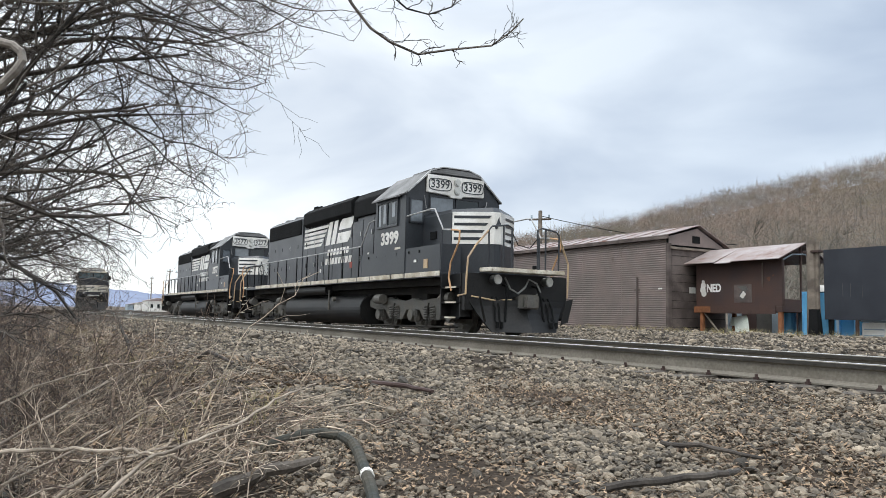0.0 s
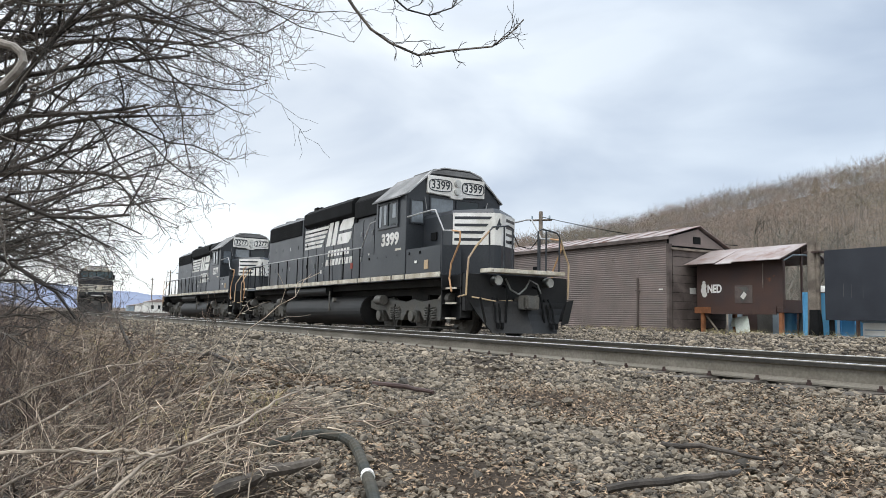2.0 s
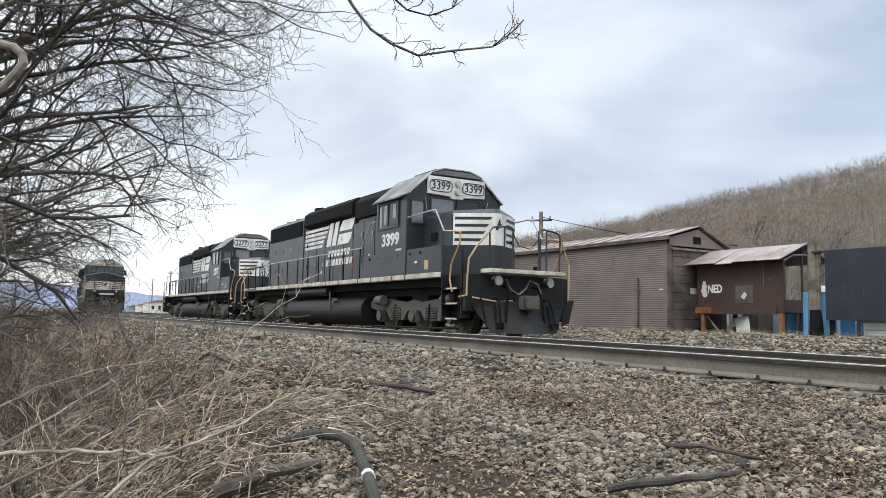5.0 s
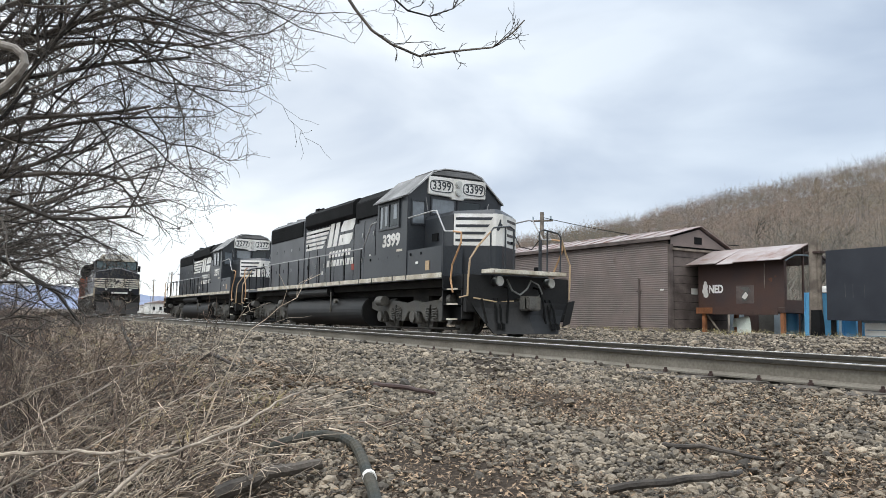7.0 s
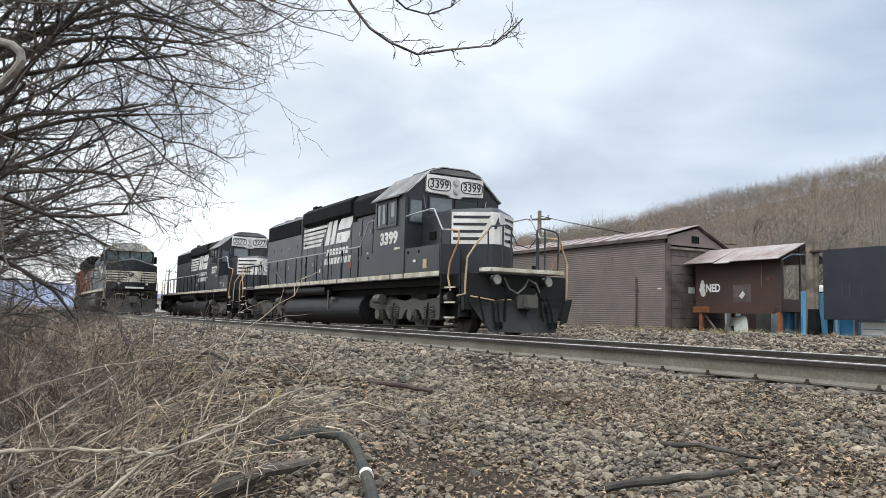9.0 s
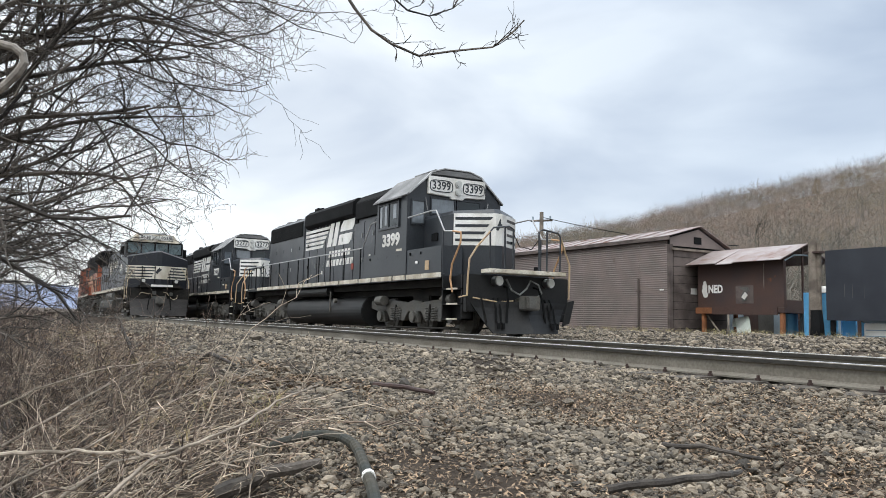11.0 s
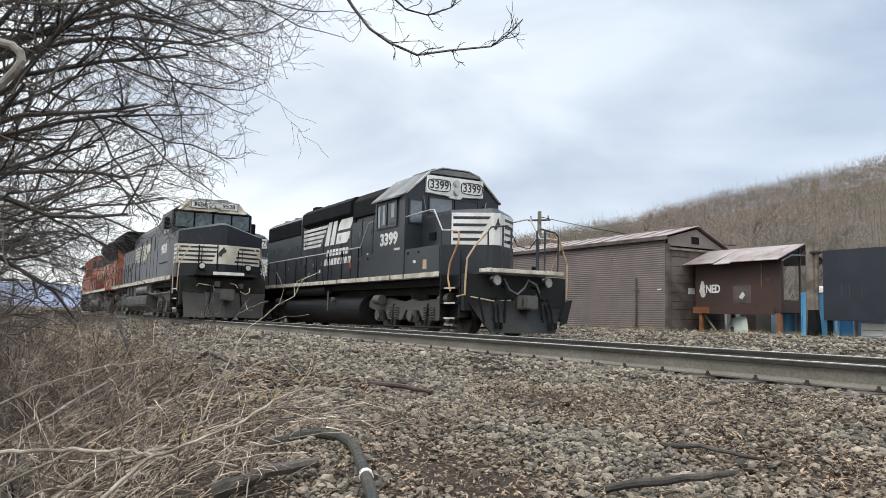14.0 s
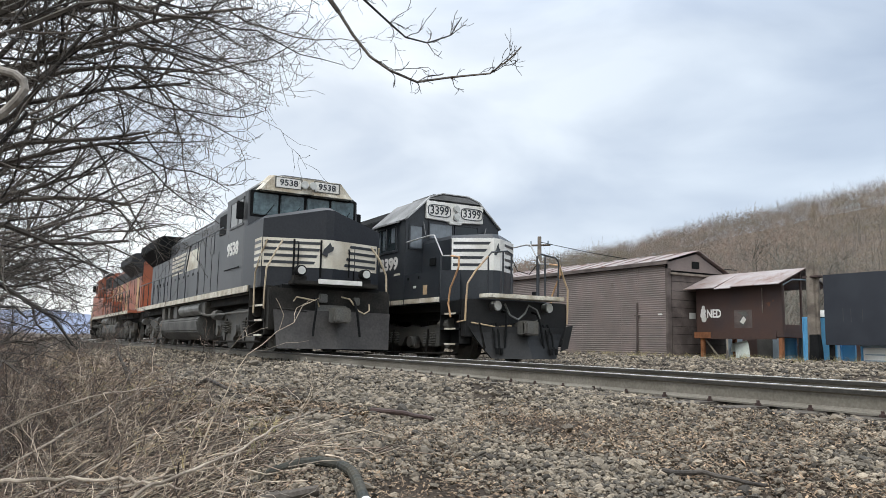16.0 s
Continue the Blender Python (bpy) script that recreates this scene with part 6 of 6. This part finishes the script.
def brush():
    """Tangled stems on the bank: arching, leaning and fallen."""
    rng = np.random.default_rng(21)
    dark, pale = Sticks(), Sticks()
    for k in range(230):
        x = 10.2 - 34 * rng.random() ** 1.9
        y = -11.0 + 1.75 * rng.random() + (0.35 if x < 4 else 0.0) * rng.random()
        near = math.hypot(x - EYE.x, y - EYE.y)
        if x > 6.2 and y < -10.25:
            y += 0.75
        z = ground_z(x, y)
        a = rng.uniform(-0.9, 2.2)
        d = np.array((math.cos(a), 0.7 * math.sin(a), rng.choice([0.02, 0.12, 0.3, 0.7])))
        ln = rng.uniform(0.35, 1.0) * (1.0 if near > 5 else 0.55)
        s = pale if rng.random() < 0.42 else dark
        grow(s, rng, np.array((x, y, z)), d / np.linalg.norm(d), ln, rng.uniform(0.004, 0.0105), 1, 0.3, (0, 5, 3, 0), 0.1)
    # dense low thicket beside the trees
    for k in range(95):
        x, y = rng.uniform(-6, 6), rng.uniform(-11.5, -10.15)
        d = np.array((rng.normal(0, 0.5), rng.uniform(-0.2, 0.45), 1.0))
        grow(dark if rng.random() < 0.7 else pale, rng, np.array((x, y, ground_z(x, y))), d / np.linalg.norm(d), rng.uniform(0.8, 1.7), rng.uniform(0.006, 0.012), 1, 0.22, (0, 7, 4, 0))
    # upright thicket farther along
    for k in range(240):
        x = rng.uniform(-45, 5)
        y = -11.6 + rng.uniform(0, 1.5)
        d = np.array((rng.normal(0, 0.3), rng.uniform(-0.2, 0.3), 1.0))
        grow(dark, rng, np.array((x, y, ground_z(x, y))), d / np.linalg.norm(d), rng.uniform(0.9, 2.1), rng.uniform(0.005, 0.012), 1, 0.12, (0, 7, 4, 0))
    # a few thin shoots between the bank and the stones
    for k in range(80):
        x, y = rng.uniform(-10, 7), rng.uniform(-9.8, -8.7)
        d = np.array((rng.normal(0, 0.5), rng.normal(0.1, 0.4), 1.0))
        grow(dark, rng, np.array((x, y, ground_z(x, y))), d / np.linalg.norm(d), rng.uniform(0.4, 1.0), rng.uniform(0.003, 0.006), 1, 0.15, (0, 4, 2, 0))
    # long bent stems lying over the slope
    for k in range(120):
        x, y = 9.7 - 9.0 * rng.random() ** 1.2, rng.uniform(-10.7, -9.6)
        a = rng.uniform(-0.5, 1.9)
        d = np.array((math.cos(a), math.sin(a) * 0.8, rng.uniform(0.1, 0.45)))
        grow(pale if rng.random() < 0.65 else dark, rng, np.array((x, y, ground_z(x, y))), d / np.linalg.norm(d), rng.uniform(0.7, 1.7) * (0.6 if x > 9 else 1.0), rng.uniform(0.005, 0.011), 0, 0.12, (4, 3, 0, 0))
    # long whips sweeping from the ditch up over the bank towards the track
    for k in range(170):
        x, y = 10.1 - 6.5 * rng.random() ** 1.3, rng.uniform(-11.3, -9.9)
        d = np.array((rng.normal(0.35, 0.45), rng.uniform(0.5, 1.1), rng.uniform(0.08, 0.42)))
        pts, q, v = [], np.array((x, y, ground_z(x, y))), d / np.linalg.norm(d)
        ln = rng.uniform(0.8, 2.1) * (0.7 if x > 9 else 1.0)
        for j in range(9):
            pts.append(q.copy())
            v = v + rng.normal(0, 0.05, 3) + np.array((0, 0, -0.055))
            v /= np.linalg.norm(v)
            q = q + v * ln / 8
            q[2] = max(q[2], ground_z(q[0], q[1]) + 0.02)
        r = rng.uniform(0.0035, 0.0085)
        s = pale if rng.random() < 0.7 else dark
        s.add(pts, r, r * 0.35, 5)
        for j in range(rng.integers(1, 5)):
            i = rng.integers(2, 8)
            t = (pts[i] - pts[i - 1]) / np.linalg.norm(pts[i] - pts[i - 1])
            grow(s, rng, pts[i], t + rng.normal(0, 0.35, 3), rng.uniform(0.15, 0.5), r * 0.5, 2, 0.05, (0, 0, 2, 0))
    # crooked brown canes between the bank and the line
    for k in range(46):
        x, y = rng.uniform(3.0, 8.2), rng.uniform(-10.7, -9.7)
        d = np.array((rng.normal(0.2, 0.5), rng.uniform(0.1, 0.9), rng.uniform(0.5, 1.0)))
        grow(dark, rng, np.array((x, y, ground_z(x, y))), d / np.linalg.norm(d), rng.uniform(0.7, 1.25), rng.uniform(0.006, 0.011), 1, 0.45, (0, 6, 3, 0), 0.1)
    # fallen sticks
    for k in range(500):
        x, y = 9.8 - 20 * rng.random() ** 1.6, rng.uniform(-10.4, -8.4)
        a = rng.uniform(0, math.pi)
        ln = rng.uniform(0.2, 0.9)
        p0 = np.array((x, y, ground_z(x, y) + rng.uniform(0.01, 0.08)))
        p1 = np.array((x + ln * math.cos(a), y + ln * math.sin(a) * 0.6, 0))
        p1[2] = ground_z(p1[0], p1[1]) + rng.uniform(0.01, 0.1)
        m = (p0 + p1) / 2 + rng.normal(0, 0.03, 3)
        (pale if rng.random() < 0.6 else dark).add([p0, m, p1], rng.uniform(0.003, 0.008), 0.002, 4)
    tagged(dark.build("brush_thicket", M_BRUSH), "tangled brown leafless brush on the bank", "brush", kind="stuff")
    tagged(pale.build("dry_stems", M_PALE_TWIG), "pale dry stems tangled over the bank", "brush", kind="stuff")
    for pts, r in (([(8.94, -10.92, -0.34), (9.25, -10.58, -0.35), (9.48, -10.28, -0.32), (9.70, -10.00, -0.30), (9.84, -9.86, -0.31), (9.98, -9.71, -0.33)], 0.014),
                   ([(10.44, -10.30, -0.49), (10.41, -10.16, -0.39), (10.31, -9.96, -0.25), (10.25, -9.77, -0.20), (10.13, -9.49, -0.13), (9.87, -9.16, -0.02), (9.59, -8.85, 0.02)], 0.012),
                   ([(8.02, -10.75, -0.3), (7.9, -10.41, -0.12), (7.7, -9.9, 0.02), (7.5, -9.5, 0.05)], 0.009),
                   ([(9.0, -10.6, -0.6), (8.6, -10.1, -0.45), (8.0, -9.4, -0.2), (7.4, -8.8, -0.08)], 0.009),
                   ([(8.0, -10.6, -0.5), (7.2, -10.0, -0.25), (5.6, -9.2, -0.05), (4.5, -8.7, -0.06)], 0.01),
                   ([(9.4, -10.3, -0.6), (9.2, -10.0, -0.45), (9.1, -9.6, -0.4), (9.3, -9.1, -0.3)], 0.012),
                   ([(1.5, -8.9, -0.25), (1.0, -9.0, 0.1), (0.7, -9.1, 0.42)], 0.035)):
        line = []
        for a, b in zip(pts, pts[1:]):
            line += [tuple(a[i] + (b[i] - a[i]) * j / 5 + rng.normal(0, r * 0.4) for i in range(3)) for j in range(5)]
        bm = bmesh.new()
        rod(bm, line + [pts[-1]], r, 7, r * 0.4)
        ob = part("fallen_branch", bm, M_PALE_TWIG if r < 0.03 else M_BARK)
        tagged(ob, "crooked bare branch lying over the bank", "branch", "branches on the bank")


brush()


# ---- loose things on the stones ----
hose = tagged(new("hose"), "dark corrugated drain hose with a white band, half buried", "hose")
hose_line = [(9.62, -9.3, -0.42), (9.72, -9.15, -0.3), (9.78, -9.0, -0.25), (9.86, -8.9, -0.235), (10.02, -8.84, -0.235), (10.24, -8.86, -0.24), (10.48, -8.93, -0.25), (10.8, -9.04, -0.26), (11.1, -9.14, -0.28), (11.5, -9.27, -0.36)]
fine_line = []
for a, b in zip(hose_line, hose_line[1:]):
    for j in range(8):
        fine_line.append(tuple(a[i] + (b[i] - a[i]) * j / 8 - (0, 0, 0.015)[i] for i in range(3)))
bm = bmesh.new()
rod(bm, fine_line, 0.028, 10)
for i, v in enumerate(bm.verts):
    ring = i // 10
    if ring % 2:
        c = Vector(fine_line[ring])
        v.co = c + (v.co - c) * 1.09
part("hose_wall", bm, M_HOSE, hose)
part("white_band", rods([(10.9, -9.07, -0.282), (10.94, -9.083, -0.285)], r=0.034, sides=10), M_WHITE, hose)
for pts, r, label, m in (([(7.5, -7.52, -0.19), (8.0, -7.46, -0.17), (8.5, -7.38, -0.18)], 0.03, "flat dark rusty strip lying on the stones", M_RUST),
                         ([(10.3, -9.62, -0.44), (10.42, -9.4, -0.33), (10.52, -9.16, -0.28)], 0.045, "dark rotten log end in the litter", M_BARK),
                         ([(11.2, -7.45, -0.2), (11.45, -7.43, -0.17), (11.75, -7.33, -0.19)], 0.016, "grey stick lying on the stones", M_BARK),
                         ([(11.75, -8.35, -0.24), (11.95, -8.1, -0.18), (12.0, -7.9, -0.17), (11.9, -7.7, -0.19)], 0.02, "forked grey branch lying on the stones", M_BARK),
                         ([(3.0, -8.2, -0.22), (3.3, -8.1, -0.1), (3.9, -8.15, -0.12), (4.4, -8.05, -0.2)], 0.035, "weathered root standing out of the bank", M_BARK)):
    bm = bmesh.new()
    line = []
    for a, b in zip(pts, pts[1:]):
        line += [tuple(a[i] + (b[i] - a[i]) * j / 4 + random.uniform(-0.006, 0.006) for i in range(3)) for j in range(4)]
    rod(bm, line + [pts[-1]], r, 8, r * 0.55)
    ob = part("branch" if m is M_BARK else "metal_strip", bm, m)
    tagged(ob, label, "branch" if m is M_BARK else "strip")


# ---- ties, spikes, stones and litter ----
def ico():
    bm = bmesh.new()
    bmesh.ops.create_icosphere(bm, subdivisions=1, radius=1)
    v, f = np.array([w.co[:] for w in bm.verts]), np.array([[w.index for w in face.verts] for face in bm.faces])
    bm.free()
    return v, f


ICO_V, ICO_F = ico()


def stone_shapes(rng, n):
    v = ICO_V[None] * rng.uniform(0.72, 1.15, (n, len(ICO_V), 1))
    v = v * rng.uniform(0.5, 1.35, (n, 1, 3))
    ang = rng.uniform(0, 2 * np.pi, (n, 3))
    for i, (a, b) in enumerate(((1, 2), (0, 2), (0, 1))):
        c, s = np.cos(ang[:, i])[:, None], np.sin(ang[:, i])[:, None]
        va, vb = v[:, :, a].copy(), v[:, :, b].copy()
        v[:, :, a], v[:, :, b] = va * c - vb * s, va * s + vb * c
    v[:, :, 2] *= 0.75
    return v


def stone_field(zones):
    rng = np.random.default_rng(33)
    verts, faces, base = [], [], 0
    for x0, x1, y0, y1, per_m2, size in zones:
        n = int((x1 - x0) * (y1 - y0) * per_m2)
        x, y = rng.uniform(x0, x1, n), rng.uniform(y0, y1, n)
        keep = np.array([noise.noise((a * 0.55, b * 1.1, 3.0)) * 1.4 + 0.75 + 0.2 * (b > -6.0) - 0.35 * (a + b < 1.0 and b < -8.2) > rng.random() for a, b in zip(x, y)])
        x, y = x[keep], y[keep]
        n = len(x)
        r = size * np.exp(rng.normal(0, 0.34, n)) / 2
        z = np.array([ground_z(a, b) + 0.05 * noise.noise((a * 0.7, b * 0.7, 0)) * (0.25 if -5.6 < b < -2.6 else 1.0) for a, b in zip(x, y)])
        v = stone_shapes(rng, n) * r[:, None, None] + np.stack([x, y, z + r * 0.45], 1)[:, None]
        verts.append(v.reshape(-1, 3))
        faces.append((ICO_F[None] + (base + np.arange(n) * len(ICO_V))[:, None, None]).reshape(-1, 3))
        base += n * len(ICO_V)
    return tagged(mesh_from("ballast_stones", np.concatenate(verts), np.concatenate(faces), M_BALLAST), "loose angular grey and tan ballast stones", "ballast", kind="stuff")


stone_field(((8.0, 13.6, -9.3, -5.02, 1150, 0.03), (8.0, 13.6, -9.5, -5.02, 1400, 0.018), (2.0, 8.0, -8.9, -5.02, 480, 0.045), (2.0, 8.0, -9.2, -5.02, 420, 0.026), (-5.0, 2.0, -8.6, -5.02, 260, 0.055), (-26.0, -5.0, -8.2, -5.02, 85, 0.07),
             (-14.0, 14.0, -4.84, -3.5, 90, 0.06), (-6.0, 12.0, -2.7, 4.0, 110, 0.06), (-7.0, 8.0, 4.0, 8.8, 90, 0.07), (-30.0, -6.0, 1.6, 7.6, 14, 0.1), (10.0, 14.0, -10.4, -9.3, 80, 0.03)))


def leaf_litter():
    rng = np.random.default_rng(44)
    verts, faces, base = [], [], 0
    for x0, x1, y0, y1, n, size in ((8.0, 13.4, -10.4, -8.2, 17000, 0.014), (8.0, 13.4, -8.2, -5.4, 24000, 0.012), (-2.0, 8.0, -10.6, -7.6, 12000, 0.04), (-26.0, -2.0, -11.0, -7.6, 9000, 0.07), (8.5, 13.4, -7.6, -5.8, 3000, 0.018), (2.0, 9.0, -7.9, -6.4, 1200, 0.02), (10.0, 13.4, -8.2, -6.4, 3600, 0.018)):
        x, y = rng.uniform(x0, x1, n), rng.uniform(y0, y1, n)
        keep = np.array([b < -8.4 or noise.noise((a * 0.55, b * 1.1, 3.0)) < 0.12 for a, b in zip(x, y)])
        x, y = x[keep], y[keep]
        n = len(x)
        z = np.array([ground_z(a, b) + 0.05 * noise.noise((a * 0.7, b * 0.7, 0)) for a, b in zip(x, y)]) + rng.uniform(0.004, 0.035, n)
        a = rng.uniform(0, 2 * np.pi, n)
        ln, w = size * rng.uniform(0.6, 1.6, n), size * rng.uniform(0.12, 0.5, n)
        tilt, curl = rng.normal(0, 0.35, n), rng.uniform(-0.3, 0.5, n)
        u = np.stack([np.cos(a), np.sin(a), tilt], 1)
        v = np.stack([-np.sin(a), np.cos(a), rng.normal(0, 0.35, n)], 1)
        c = np.stack([x, y, z], 1)
        up = np.array((0, 0, 1.0))
        q = np.stack([c - u * ln[:, None], c - v * w[:, None] + up * (curl * w)[:, None], c + u * ln[:, None], c + v * w[:, None] + up * (curl * w)[:, None]], 1)
        verts.append(q.reshape(-1, 3))
        faces.append(base + np.arange(n * 4).reshape(-1, 4))
        base += n * 4
    return tagged(mesh_from("leaf_litter", np.concatenate(verts), np.concatenate(faces), M_LITTER), "dead brown leaves and bark chips on the bank", "litter", kind="stuff")


leaf_litter()

def dry_grass():
    rng = np.random.default_rng(55)
    s = Sticks()
    for k in range(260):
        if k % 3:
            x, y = rng.uniform(-9, 3), rng.uniform(6.6, 8.9)
        else:
            x, y = rng.uniform(-14, 9), rng.uniform(-9.6, -8.6)
        z = ground_z(x, y)
        for j in range(9):
            a, h = rng.uniform(0, 2 * math.pi), rng.uniform(0.06, 0.22)
            p = np.array((x + rng.normal(0, 0.04), y + rng.normal(0, 0.04), z))
            d = np.array((math.cos(a) * 0.5, math.sin(a) * 0.5, 1.0)) * h
            s.add([p, p + d * 0.6, p + d + np.array((math.cos(a), math.sin(a), -0.3)) * h * 0.3], 0.003, 0.001)
    tagged(s.build("dry_grass", M_STRAW), "tufts of dry yellow grass", "grass", kind="stuff")


M_STRAW = mat("dry_straw", (0.33, 0.27, 0.15), 0.85, 0, 0.3, 6, 50, 0.0, tint=(0.2, 0.19, 0.09), island=True)
dry_grass()

tie_mesh = bpy.data.meshes.new("tie")
bm = boxes((-0.115, 0.115, -1.3, 1.3, -0.17, -0.012), bevel=0.012)
bm.to_mesh(tie_mesh)
bm.free()
tie_mesh.materials.append(M_TIE)
clip_mesh = bpy.data.meshes.new("rail_clip")
bm = boxes((-0.022, 0.022, -0.088, -0.06, -0.01, 0.018), (-0.008, 0.008, -0.09, -0.06, 0.0, 0.04), bevel=0.003)
bm.to_mesh(clip_mesh)
bm.free()
clip_mesh.materials.append(M_RUST)
for k in range(110):
    x = 14.6 - 0.52 * k
    tie = new("tie", tie_mesh)
    tie.parent, tie.location = track_main, (x, MAIN_Y, 0.0)
    if k < 80:
        clip = new("rail_clip", clip_mesh)
        clip.parent, clip.location = track_main, (x + random.uniform(-0.03, 0.03), MAIN_Y - 0.754, -0.006)

# single stones nearest the viewer
rng = np.random.default_rng(77)
shapes = stone_shapes(rng, 9)
meshes = []
for s in shapes:
    me = bpy.data.meshes.new("stone")
    me.from_pydata([tuple(v) for v in s], [], [tuple(int(i) for i in f) for f in ICO_F])
    me.materials.append(M_BALLAST_ONE)
    meshes.append(me)
for k in range(290):
    x, y = rng.uniform(9.6, 12.6), rng.uniform(-8.7, -6.6)
    r = 0.022 * math.exp(rng.normal(0, 0.3))
    ob = new("stone", meshes[k % 9])
    ob.parent = ground
    ob.location = (x, y, ground_z(x, y) + 0.05 * noise.noise((x * 0.7, y * 0.7, 0)) + r * 0.6)
    ob.scale, ob.rotation_euler = (r, r, r), (0, 0, rng.uniform(0, 6.28))


TRAIN_AT = ((0, -70.5), (1, -67.6), (2, -64.6), (3, -61.0), (4, -57.2), (6.3, -47.7), (7, -44.7), (8, -40.4), (9, -36.0), (11.3, -25.7),
            (12.5, -20.3), (13, -17.95), (14, -12.9), (15, -7.85), (15.5, -5.25), (16, -2.65))


def motions():
    """The train on the main line rolls up past the standing one and on towards the viewer; its wheels turn."""
    for thing, back, sets, turned in ((lead, 0.0, lead_sets, False), (second, 22.35, second_sets, True)):
        rows = []
        for t, x in TRAIN_AT:
            at = x + 1.25 - back
            ahead, behind = bend(at - 4.55)[0], bend(at - 17.85)[0]
            slope = (ahead - behind) / 13.3
            m = pose(at, MAIN_Y + ahead + slope * 4.55, MAIN_Z, 0, 0, math.degrees(math.atan(slope)))
            rows.append((t, m @ pose(-22.3, 0, 0, 0, 0, 180) if turned else m))
        walk(thing, rows)
        for axle in sets:
            x, _, r = axle.location
            turns = []
            for k in range(161):
                t = k * 0.1
                gone = float(np.interp(t, [a for a, _ in TRAIN_AT], [b for _, b in TRAIN_AT])) + 70.5
                turns.append((t, Matrix.Translation((x, 0, r)) @ Matrix.Rotation((-gone if turned else gone) / r, 4, "Y")))
            walk(axle, turns)


motions()
